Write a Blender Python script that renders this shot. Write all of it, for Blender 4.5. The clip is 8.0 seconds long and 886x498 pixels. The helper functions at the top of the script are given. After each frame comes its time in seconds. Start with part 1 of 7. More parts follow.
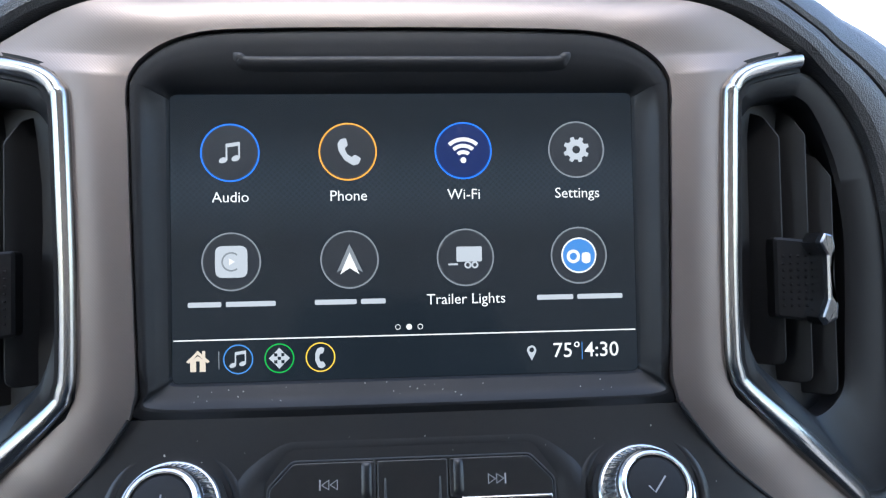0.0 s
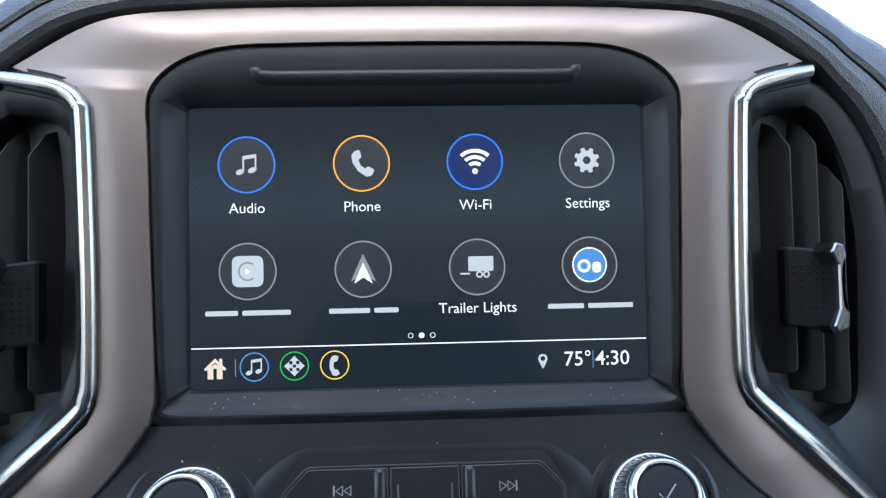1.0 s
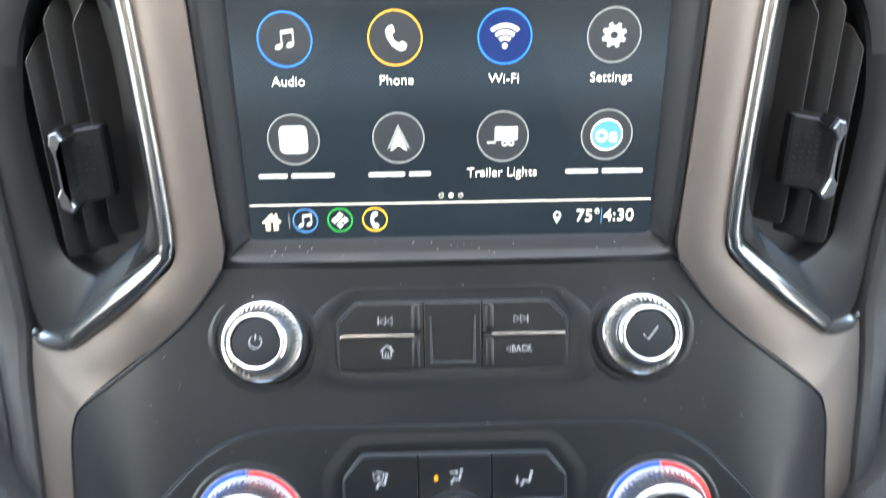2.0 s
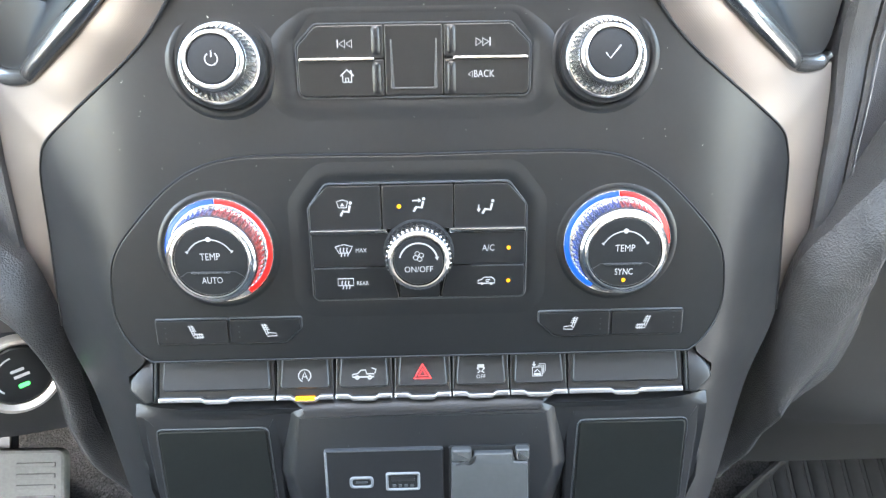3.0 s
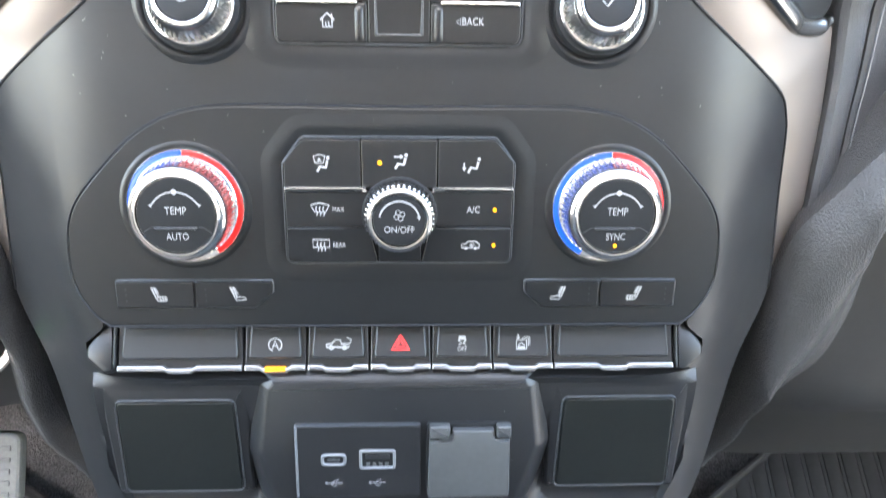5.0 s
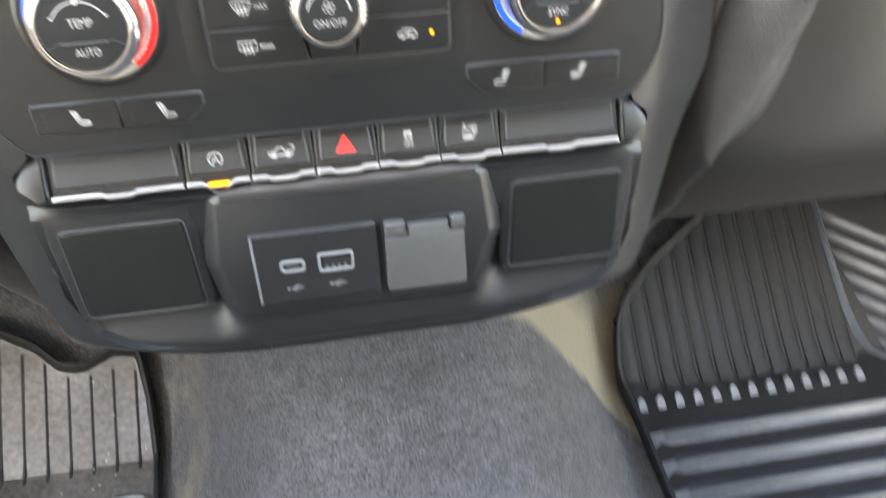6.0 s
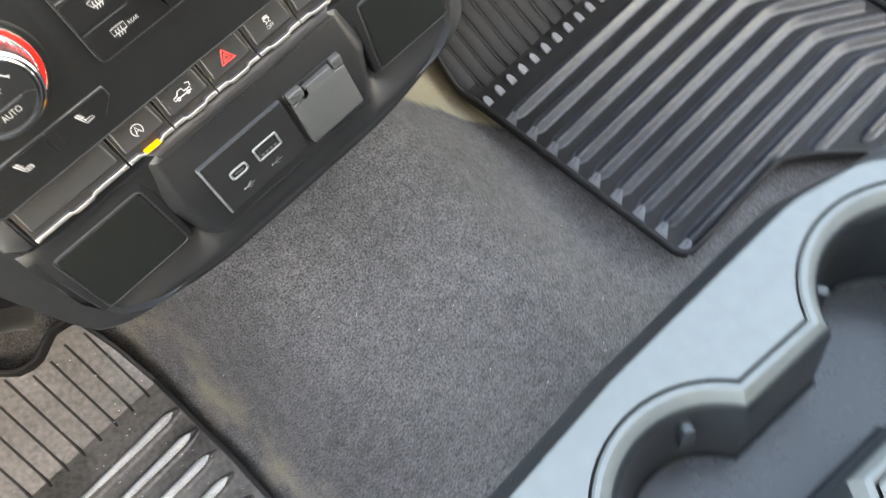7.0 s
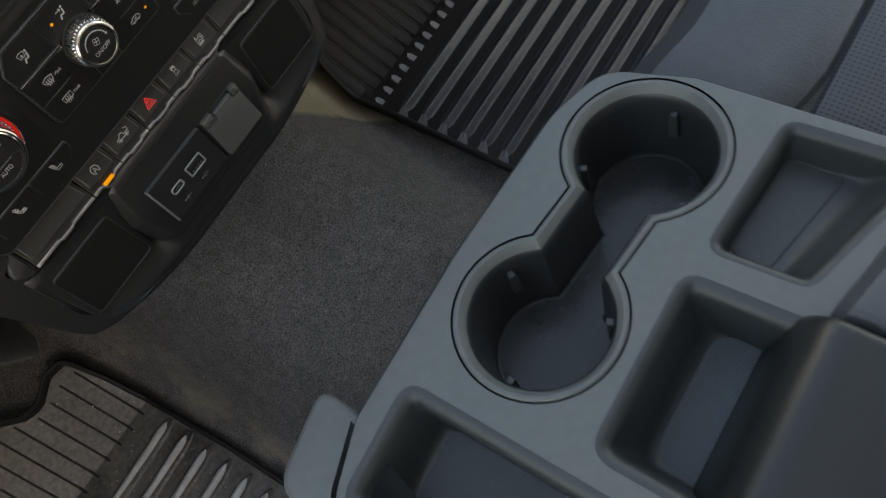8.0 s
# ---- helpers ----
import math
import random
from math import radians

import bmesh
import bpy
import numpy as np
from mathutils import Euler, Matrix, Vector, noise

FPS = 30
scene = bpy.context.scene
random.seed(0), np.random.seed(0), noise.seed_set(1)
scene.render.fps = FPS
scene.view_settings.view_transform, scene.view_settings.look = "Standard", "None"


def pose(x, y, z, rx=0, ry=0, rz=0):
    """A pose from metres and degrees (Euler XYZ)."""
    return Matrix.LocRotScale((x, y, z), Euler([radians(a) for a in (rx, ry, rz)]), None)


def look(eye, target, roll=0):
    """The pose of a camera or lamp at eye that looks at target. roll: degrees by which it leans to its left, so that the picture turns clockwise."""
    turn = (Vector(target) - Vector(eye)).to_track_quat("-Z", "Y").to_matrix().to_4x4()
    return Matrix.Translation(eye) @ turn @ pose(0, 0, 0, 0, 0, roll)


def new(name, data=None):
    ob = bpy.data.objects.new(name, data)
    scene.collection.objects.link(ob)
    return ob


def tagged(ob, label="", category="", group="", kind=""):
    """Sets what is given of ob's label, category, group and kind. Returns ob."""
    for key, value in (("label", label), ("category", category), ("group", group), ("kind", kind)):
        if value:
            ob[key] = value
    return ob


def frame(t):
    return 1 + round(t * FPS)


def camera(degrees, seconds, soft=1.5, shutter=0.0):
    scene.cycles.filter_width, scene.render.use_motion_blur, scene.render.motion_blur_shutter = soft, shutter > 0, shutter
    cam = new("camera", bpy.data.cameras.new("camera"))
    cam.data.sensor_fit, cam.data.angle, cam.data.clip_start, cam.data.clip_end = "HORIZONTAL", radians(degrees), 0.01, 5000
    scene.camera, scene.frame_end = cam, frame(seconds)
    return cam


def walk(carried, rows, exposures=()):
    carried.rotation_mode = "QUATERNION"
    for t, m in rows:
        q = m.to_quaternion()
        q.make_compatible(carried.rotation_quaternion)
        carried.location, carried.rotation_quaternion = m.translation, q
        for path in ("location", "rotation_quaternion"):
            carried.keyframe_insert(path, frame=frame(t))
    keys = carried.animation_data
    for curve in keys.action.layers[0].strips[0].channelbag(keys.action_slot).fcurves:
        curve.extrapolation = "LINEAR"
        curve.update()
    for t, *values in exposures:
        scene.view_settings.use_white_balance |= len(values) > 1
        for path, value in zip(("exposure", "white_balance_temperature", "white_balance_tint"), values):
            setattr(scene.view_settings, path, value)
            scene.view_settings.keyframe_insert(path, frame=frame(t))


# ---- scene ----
cam = camera(60.06, 8.0, soft=1.2, shutter=0.4)
PATH = [
    (0, look((-0.0070, -0.2884, -0.0051), (0.0176, 0.0606, 0.0051), -1.17)),
    (0.5, look((-0.0043, -0.2923, -0.0044), (0.0145, 0.0570, 0.0094), -1.09)),
    (1, look((-0.0047, -0.2930, -0.0042), (0.0114, 0.0564, 0.0093), -1.18)),
    (1.2, look((-0.0043, -0.2925, -0.0049), (0.0104, 0.0571, 0.0033), -1.11)),
    (2.3, look((-0.0113, -0.3283, 0.1023), (-0.0065, -0.0282, -0.0777), -0.52)),
    (2.5, look((-0.0045, -0.3371, 0.0820), (-0.0000, -0.0450, -0.1109), -0.47)),
    (2.7, look((0.0005, -0.3367, 0.0611), (0.0061, -0.0518, -0.1421), -0.60)),
    (3, look((0.0054, -0.3390, 0.0300), (0.0113, -0.0478, -0.1641), -0.56)),
    (3.2, look((0.0042, -0.3394, 0.0203), (0.0132, -0.0440, -0.1673), -0.17)),
    (3.5, look((0.0054, -0.3343, 0.0037), (0.0151, -0.0318, -0.1722), -0.03)),
    (4, look((0.0046, -0.3354, 0.0027), (0.0158, -0.0265, -0.1615), 0.42)),
    (4.2, look((0.0052, -0.3348, 0.0040), (0.0167, -0.0261, -0.1606), 0.64)),
    (5.3, look((0.0027, -0.3309, -0.0002), (0.0202, -0.0549, -0.2147), 2.13)),
    (5.5, look((0.0035, -0.3292, -0.0018), (0.0227, -0.0667, -0.2325), 1.50)),
    (6, look((-0.0012, -0.3271, -0.0018), (0.0384, -0.0986, -0.2640), 0.41)),
    (6.2, look((-0.0062, -0.3175, 0.0069), (0.0451, -0.1246, -0.2805), -1.25)),
    (6.5, look((-0.0210, -0.3058, 0.0281), (0.0420, -0.1550, -0.2815), -5.35)),
    (6.8, look((-0.0493, -0.3111, 0.0609), (0.0179, -0.1927, -0.2616), -9.97)),
    (7, look((-0.0685, -0.3194, 0.0938), (0.0008, -0.2122, -0.2321), -12.88)),
    (7.2, look((-0.0789, -0.3354, 0.1251), (-0.0112, -0.2348, -0.2032), -16.57)),
    (7.5, look((-0.0844, -0.3666, 0.1613), (-0.0094, -0.2710, -0.1669), -16.58)),
    (8, look((-0.1060, -0.4161, 0.2078), (-0.0212, -0.3225, -0.1186), -16.89)),
]
walk(cam, PATH, exposures=[(0.0, 2.58, 5850, 7), (1.2, 2.58, 5850, 7), (2.4, 4.5, 7100, 3), (2.7, 4.4, 7000, 4), (3.1, 4.7, 6950, 5), (3.5, 4.55, 6550, 8), (4.2, 4.55, 6550, 8), (5.6, 4.7, 7700, 6), (6.4, 4.6, 8900, 9), (7.4, 4.55, 9500, 8), (7.6, 4.25, 9500, 8), (8.0, 2.3, 9500, 8)])

# ---------------------------------------------------------------- daylight
world = bpy.data.worlds.new("sky_world")
scene.world = world
world.use_nodes = True
wn = world.node_tree
sky = wn.nodes.new("ShaderNodeTexSky")
sky.sky_type = "NISHITA"
sky.sun_disc = False
sky.sun_elevation = radians(38)
sky.sun_rotation = radians(186)
sky.air_density, sky.dust_density = 1.0, 2.2
wn.nodes["Background"].inputs["Strength"].default_value = 0.15
wn.links.new(sky.outputs[0], wn.nodes["Background"].inputs["Color"])
sun_data = bpy.data.lights.new("sun", "SUN")
sun_data.energy, sun_data.angle, sun_data.color = 0.9, radians(14), (1.0, 0.975, 0.945)
sun = new("sun", sun_data)
sun.matrix_world = look((-0.3, -3.0, 2.35), (0, 0, 0))


# ---------------------------------------------------------------- materials
def mat(name, color, rough=0.5, metal=0.0, noise_scale=0.0, noise_amt=0.0, bump_scale=0.0, bump=0.0, bump_dist=0.001,
        coat=0.0, spec=0.5, emit=None, emit_s=0.0, rough_var=0.0, voronoi=False):
    m = bpy.data.materials.new(name)
    m.use_nodes = True
    nt = m.node_tree
    b = nt.nodes["Principled BSDF"]
    b.inputs["Base Color"].default_value = (*color, 1)
    b.inputs["Roughness"].default_value = rough
    b.inputs["Metallic"].default_value = metal
    b.inputs["Specular IOR Level"].default_value = spec
    b.inputs["Coat Weight"].default_value = coat
    if emit:
        b.inputs["Emission Color"].default_value = (*emit, 1)
        b.inputs["Emission Strength"].default_value = emit_s
    tc = nt.nodes.new("ShaderNodeTexCoord")
    if noise_amt:
        n1 = nt.nodes.new("ShaderNodeTexNoise")
        n1.inputs["Scale"].default_value, n1.inputs["Detail"].default_value = noise_scale, 6
        n2 = nt.nodes.new("ShaderNodeTexNoise")
        n2.inputs["Scale"].default_value, n2.inputs["Detail"].default_value = noise_scale * 11, 3
        mix = nt.nodes.new("ShaderNodeMath")
        mix.operation = "ADD"
        ramp = nt.nodes.new("ShaderNodeMapRange")
        ramp.inputs["From Min"].default_value, ramp.inputs["From Max"].default_value = 0.6, 1.4
        ramp.inputs["To Min"].default_value, ramp.inputs["To Max"].default_value = 1 - noise_amt, 1 + noise_amt
        hsv = nt.nodes.new("ShaderNodeHueSaturation")
        hsv.inputs["Color"].default_value = (*color, 1)
        for n in (n1, n2):
            nt.links.new(tc.outputs["Object"], n.inputs["Vector"])
        nt.links.new(n1.outputs["Fac"], mix.inputs[0])
        nt.links.new(n2.outputs["Fac"], mix.inputs[1])
        nt.links.new(mix.outputs[0], ramp.inputs["Value"])
        nt.links.new(ramp.outputs[0], hsv.inputs["Value"])
        nt.links.new(hsv.outputs[0], b.inputs["Base Color"])
        if rough_var:
            rr = nt.nodes.new("ShaderNodeMapRange")
            rr.inputs["From Min"].default_value, rr.inputs["From Max"].default_value = 0.3, 0.7
            rr.inputs["To Min"].default_value, rr.inputs["To Max"].default_value = rough - rough_var, rough + rough_var
            nt.links.new(n1.outputs["Fac"], rr.inputs["Value"])
            nt.links.new(rr.outputs[0], b.inputs["Roughness"])
    if bump:
        if voronoi:
            t = nt.nodes.new("ShaderNodeTexVoronoi")
            out = "Distance"
        else:
            t = nt.nodes.new("ShaderNodeTexNoise")
            t.inputs["Detail"].default_value = 4
            out = "Fac"
        t.inputs["Scale"].default_value = bump_scale
        nt.links.new(tc.outputs["Object"], t.inputs["Vector"])
        bp = nt.nodes.new("ShaderNodeBump")
        bp.inputs["Strength"].default_value, bp.inputs["Distance"].default_value = bump, bump_dist
        nt.links.new(t.outputs[out], bp.inputs["Height"])
        nt.links.new(bp.outputs[0], b.inputs["Normal"])
    return m


BLACK = mat("black_soft_plastic", (0.0120, 0.0122, 0.0128), 0.38, noise_scale=30, noise_amt=0.12, bump_scale=2500, bump=0.12, bump_dist=0.0002, rough_var=0.05)
BEZEL = mat("charcoal_plastic", (0.012, 0.0123, 0.0134), 0.44, noise_scale=25, noise_amt=0.12, spec=0.32, bump_scale=2200, bump=0.1, bump_dist=0.0002, rough_var=0.05)
KEY = mat("black_key_plastic", (0.0085, 0.0087, 0.0090), 0.32, noise_scale=40, noise_amt=0.15, bump_scale=3000, bump=0.06, bump_dist=0.0001)
PIANO = mat("dark_panel_plastic", (0.0085, 0.0090, 0.0094), 0.36, noise_scale=20, noise_amt=0.15, bump_scale=2600, bump=0.08, bump_dist=0.0002)
CHROME = mat("chrome", (0.42, 0.41, 0.39), 0.22, metal=1.0, noise_scale=30, noise_amt=0.03, rough_var=0.02)
SATIN = mat("polished_knob_chrome", (0.66, 0.65, 0.635), 0.17, metal=1.0, noise_scale=60, noise_amt=0.05)
KNURL = mat("knurled_chrome", (0.62, 0.615, 0.60), 0.20, metal=1.0, noise_scale=60, noise_amt=0.04)
CAPBLACK = mat("matt_black_knob_cap", (0.008, 0.0085, 0.009), 0.55, noise_scale=40, noise_amt=0.15, spec=0.3)
EDGEVINYL = mat("dark_grained_edge_vinyl", (0.020, 0.025, 0.027), 0.36, noise_scale=14, noise_amt=0.15, bump_scale=700, bump=0.5, bump_dist=0.0006, voronoi=True)
TOOTH = mat("pale_rubber_tip", (0.11, 0.112, 0.118), 0.4, noise_scale=60, noise_amt=0.3)
# Mat ribs: paler than the sheet, window sheen put into the base colour.
RIBRUBBER = mat("sheen_tinted_rubber", (0.034, 0.0375, 0.043), 0.42, noise_scale=12, noise_amt=0.45, bump_scale=600, bump=0.15, bump_dist=0.0004, rough_var=0.08)
RINGMETAL = mat("pale_satin_ring", (0.60, 0.53, 0.46), 0.45, metal=0.8, noise_scale=60, noise_amt=0.05)
STRIP = mat("silver_painted_strip", (0.30, 0.305, 0.31), 0.36, metal=0.9, noise_scale=50, noise_amt=0.06)
PADKEY = mat("soft_black_key_pad", (0.0135, 0.0140, 0.0145), 0.40, noise_scale=40, noise_amt=0.15, bump_scale=2800, bump=0.08, bump_dist=0.0001)
VANE = mat("dark_vent_plastic", (0.0088, 0.0089, 0.0096), 0.46, spec=0.3, noise_scale=30, noise_amt=0.1, bump_scale=2200, bump=0.1, bump_dist=0.0002)
REARTRIM = mat("warm_grey_rear_trim", (0.34, 0.305, 0.28), 0.8, noise_scale=8, noise_amt=0.1)
GAP = mat("dark_gap", (0.004, 0.004, 0.004), 0.8)
LEATHER = mat("black_grained_vinyl", (0.056, 0.056, 0.057), 0.38, noise_scale=12, noise_amt=0.18, bump_scale=900, bump=0.42, bump_dist=0.0005, voronoi=True)
PEBBLE = mat("black_pebbled_vinyl", (0.050, 0.048, 0.046), 0.36, noise_scale=12, noise_amt=0.18, bump_scale=950, bump=0.7, bump_dist=0.0005, voronoi=True)
HANDLE = mat("dull_chrome_handle", (0.34, 0.34, 0.345), 0.24, metal=1.0, noise_scale=50, noise_amt=0.06)
HOODVINYL = mat("black_hood_vinyl", (0.050, 0.050, 0.051), 0.37, noise_scale=12, noise_amt=0.18, bump_scale=1500, bump=0.5, bump_dist=0.0005, voronoi=True)
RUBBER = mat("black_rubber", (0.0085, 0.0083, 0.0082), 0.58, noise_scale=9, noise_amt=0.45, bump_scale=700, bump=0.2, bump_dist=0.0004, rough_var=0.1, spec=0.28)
CONSOLE = mat("grey_console_plastic", (0.121, 0.132, 0.126), 0.45, noise_scale=14, noise_amt=0.1, bump_scale=1500, bump=0.15, bump_dist=0.0003, rough_var=0.05)
DASHLOW = mat("dark_lower_plastic", (0.024, 0.0225, 0.0205), 0.5, noise_scale=15, noise_amt=0.12, bump_scale=1500, bump=0.12, bump_dist=0.0003)
HEADLINER = mat("light_grey_headliner", (0.5, 0.49, 0.46), 0.9, noise_scale=10, noise_amt=0.06)
DOORTRIM = mat("dark_grey_door_trim", (0.11, 0.105, 0.10), 0.7, noise_scale=8, noise_amt=0.1)


def carpet_material():
    """Loop pile: fine dark and light fibres over broad worn patches, with a sunlit bay painted tan by the passenger mat
    and pale dust along the driver mat.
    """
    m = mat("grey_loop_carpet", (0.076, 0.073, 0.073), 0.95, noise_scale=7, noise_amt=0.34, bump_scale=400, bump=1.0, bump_dist=0.003)
    nt = m.node_tree
    b = nt.nodes["Principled BSDF"]
    src = b.inputs["Base Color"].links[0].from_socket
    tc = nt.nodes.new("ShaderNodeTexCoord")

    def node(kind, **values):
        n = nt.nodes.new(kind)
        for k, v in values.items():
            n.inputs[k.replace("_", " ")].default_value = v
        return n

    def math_node(op, a, b=None, c=None):
        n = nt.nodes.new("ShaderNodeMath")
        n.operation = op
        for i, v in enumerate((a, b, c)):
            if v is None:
                continue
            if isinstance(v, (int, float)):
                n.inputs[i].default_value = v
            else:
                nt.links.new(v, n.inputs[i])
        return n.outputs[0]

    def ranged(v, a, b, lo, hi):
        r = node("ShaderNodeMapRange", From_Min=a, From_Max=b, To_Min=lo, To_Max=hi)
        nt.links.new(v, r.inputs["Value"])
        return r.outputs[0]

    def grain(scale, detail):
        f = node("ShaderNodeTexNoise", Scale=scale, Detail=detail)
        nt.links.new(tc.outputs["Object"], f.inputs["Vector"])
        return f.outputs["Fac"]

    pile = ranged(grain(520, 4), 0.32, 0.68, 0.38, 1.65)
    h = nt.nodes.new("ShaderNodeHueSaturation")
    nt.links.new(pile, h.inputs["Value"])
    nt.links.new(src, h.inputs["Color"])
    # tan colour: a painted patch of sunlight by the passenger mat, and a thin dust drift along the driver mat
    sep = nt.nodes.new("ShaderNodeSeparateXYZ")
    nt.links.new(tc.outputs["Object"], sep.inputs[0])
    x, y = sep.outputs["X"], sep.outputs["Y"]
    bend = math_node("MULTIPLY", math_node("MAXIMUM", math_node("ADD", x, -0.222), 0.0), 1.05)
    past = math_node("ADD", math_node("ADD", y, -0.068), bend)
    past = math_node("ADD", past, math_node("MULTIPLY", math_node("SUBTRACT", grain(60, 4), 0.5), 0.012))
    sunlit_bay = math_node("MULTIPLY", ranged(past, -0.004, 0.007, 0.0, 1.0), math_node("MULTIPLY", ranged(x, 0.07, 0.13, 0.0, 1.0), math_node("MULTIPLY", ranged(y, 0.13, 0.19, 1.0, 0.0), ranged(x, 0.36, 0.46, 1.0, 0.0))))
    drift = math_node("MULTIPLY", ranged(math_node("ABSOLUTE", math_node("ADD", x, 0.188)), 0.0, 0.035, 0.55, 0.0), ranged(grain(22, 5), 0.42, 0.62, 0.0, 1.0))
    dust = math_node("MULTIPLY", math_node("MAXIMUM", sunlit_bay, drift), ranged(grain(500, 3), 0.3, 0.7, 0.72, 1.0))
    mixc = nt.nodes.new("ShaderNodeMix")
    mixc.data_type = "RGBA"
    mixc.inputs["B"].default_value = (0.25, 0.218, 0.150, 1)
    nt.links.new(dust, mixc.inputs["Factor"])
    nt.links.new(h.outputs[0], mixc.inputs["A"])
    nt.links.new(mixc.outputs["Result"], b.inputs["Base Color"])
    return m


CARPET = carpet_material()


def trim_material():
    m = mat("brushed_silver_trim", (0.240, 0.204, 0.182), 0.46, metal=0.85)
    nt = m.node_tree
    b = nt.nodes["Principled BSDF"]
    tc = nt.nodes.new("ShaderNodeTexCoord")
    sep = nt.nodes.new("ShaderNodeSeparateXYZ")
    nt.links.new(tc.outputs["Object"], sep.inputs[0])
    w = []
    for k, ax in enumerate(("X", "Z")):
        mul = nt.nodes.new("ShaderNodeMath")
        mul.operation, mul.inputs[1].default_value = "MULTIPLY", 2 * math.pi / 0.00115
        nt.links.new(sep.outputs[ax], mul.inputs[0])
        s = nt.nodes.new("ShaderNodeMath")
        s.operation = "SINE"
        nt.links.new(mul.outputs[0], s.inputs[0])
        w.append(s)
    pr = nt.nodes.new("ShaderNodeMath")
    pr.operation = "MULTIPLY"
    nt.links.new(w[0].outputs[0], pr.inputs[0])
    nt.links.new(w[1].outputs[0], pr.inputs[1])
    bp = nt.nodes.new("ShaderNodeBump")
    bp.inputs["Strength"].default_value, bp.inputs["Distance"].default_value = 0.08, 0.0002
    nt.links.new(pr.outputs[0], bp.inputs["Height"])
    nt.links.new(bp.outputs[0], b.inputs["Normal"])
    return m


TRIM = trim_material()


def glow(name, color, strength):
    return mat(name, tuple(c * 0.03 for c in color), 0.4, emit=color, emit_s=strength)


# ---------------------------------------------------------------- mesh helpers
def part(name, bm, material, parent=None, label="", m=None, smooth=True, angle=20):
    if isinstance(bm, bmesh.types.BMesh):
        bmesh.ops.recalc_face_normals(bm, faces=bm.faces)
        me = bpy.data.meshes.new(name)
        bm.to_mesh(me)
        bm.free()
    else:
        me = bm
    if smooth:
        me.shade_smooth()
        me.set_sharp_from_angle(angle=radians(angle))
    if not me.materials:
        me.materials.append(material)
    ob = new(name, me)
    if m is not None:
        ob.matrix_world = m
    if parent is not None:
        ob.parent = parent
        if m is not None:
            ob.matrix_parent_inverse = parent.matrix_basis.inverted() if parent.parent is None else (parent.parent.matrix_basis @ parent.matrix_parent_inverse @ parent.matrix_basis).inverted()
    return tagged(ob, label)


def thing(name, label, category, m=None, group="", kind=""):
    ob = new(name)
    ob.empty_display_size = 0.02
    if m is not None:
        ob.matrix_basis = m
    return tagged(ob, label, category, group, kind)


def sub(name, bm, material, parent, label="", loc=None, smooth=True, angle=20):
    """A part in its parent's own coordinates."""
    ob = part(name, bm, material, None, label, None, smooth, angle)
    ob.parent = parent
    if loc is not None:
        ob.matrix_basis = loc
    return ob


def slope_frame(y, z, slope, x=0.0):
    """Axes of a face that leans: x right, y up along the face, z out towards the cabin."""
    n = math.hypot(1, slope)
    return Matrix(((1, 0, 0, x), (0, slope / n, -1 / n, y), (0, 1 / n, slope / n, z), (0, 0, 0, 1)))


def resample(pts, n, closed=True):
    p = [Vector(q) for q in pts]
    if closed:
        p.append(p[0])
    d = [0.0]
    for a, b in zip(p, p[1:]):
        d.append(d[-1] + (b - a).length)
    out, j = [], 0
    for i in range(n):
        s = d[-1] * i / (n if closed else n - 1)
        while j < len(d) - 2 and d[j + 1] < s:
            j += 1
        f = (s - d[j]) / max(d[j + 1] - d[j], 1e-9)
        out.append(p[j].lerp(p[j + 1], min(f, 1)))
    return out


def catmull(pts, k=6):
    p = [Vector(q) for q in pts]
    p = [2 * p[0] - p[1]] + p + [2 * p[-1] - p[-2]]
    out = []
    for i in range(1, len(p) - 2):
        a, b, c, d = p[i - 1:i + 3]
        for j in range(k):
            t = j / k
            out.append(0.5 * (2 * b + (c - a) * t + (2 * a - 5 * b + 4 * c - d) * t * t + (3 * b - a - 3 * c + d) * t ** 3))
    return out + [p[-2]]


def rounded(pts, r, n=5):
    """A polygon with its corners rounded; r is one radius or one for each corner."""
    out, k = [], len(pts)
    for i in range(k):
        a, b, c = Vector(pts[i - 1]), Vector(pts[i]), Vector(pts[(i + 1) % k])
        rr = r[i] if isinstance(r, (list, tuple)) else r
        u, v = (a - b), (c - b)
        ang = u.angle(v)
        d = min(rr / math.tan(ang / 2), 0.49 * u.length, 0.49 * v.length) if rr > 0 else 0
        if d <= 1e-7:
            out.append(b)
            continue
        p, q = b + u.normalized() * d, b + v.normalized() * d
        for j in range(n + 1):
            t = j / n
            out.append((1 - t) ** 2 * p + 2 * t * (1 - t) * b + t * t * q)
    return [(p[0], p[1]) for p in out]


def rect(w, h, r=0.001, cx=0.0, cy=0.0, n=4):
    return rounded([(cx - w / 2, cy - h / 2), (cx + w / 2, cy - h / 2), (cx + w / 2, cy + h / 2), (cx - w / 2, cy + h / 2)], r, n)


def circle(r, n=48, cx=0.0, cy=0.0, a0=0.0, a1=2 * math.pi):
    full = abs(a1 - a0 - 2 * math.pi) < 1e-6
    return [(cx + r * math.cos(a0 + (a1 - a0) * i / (n if full else n - 1)), cy + r * math.sin(a0 + (a1 - a0) * i / (n if full else n - 1))) for i in range(n)]


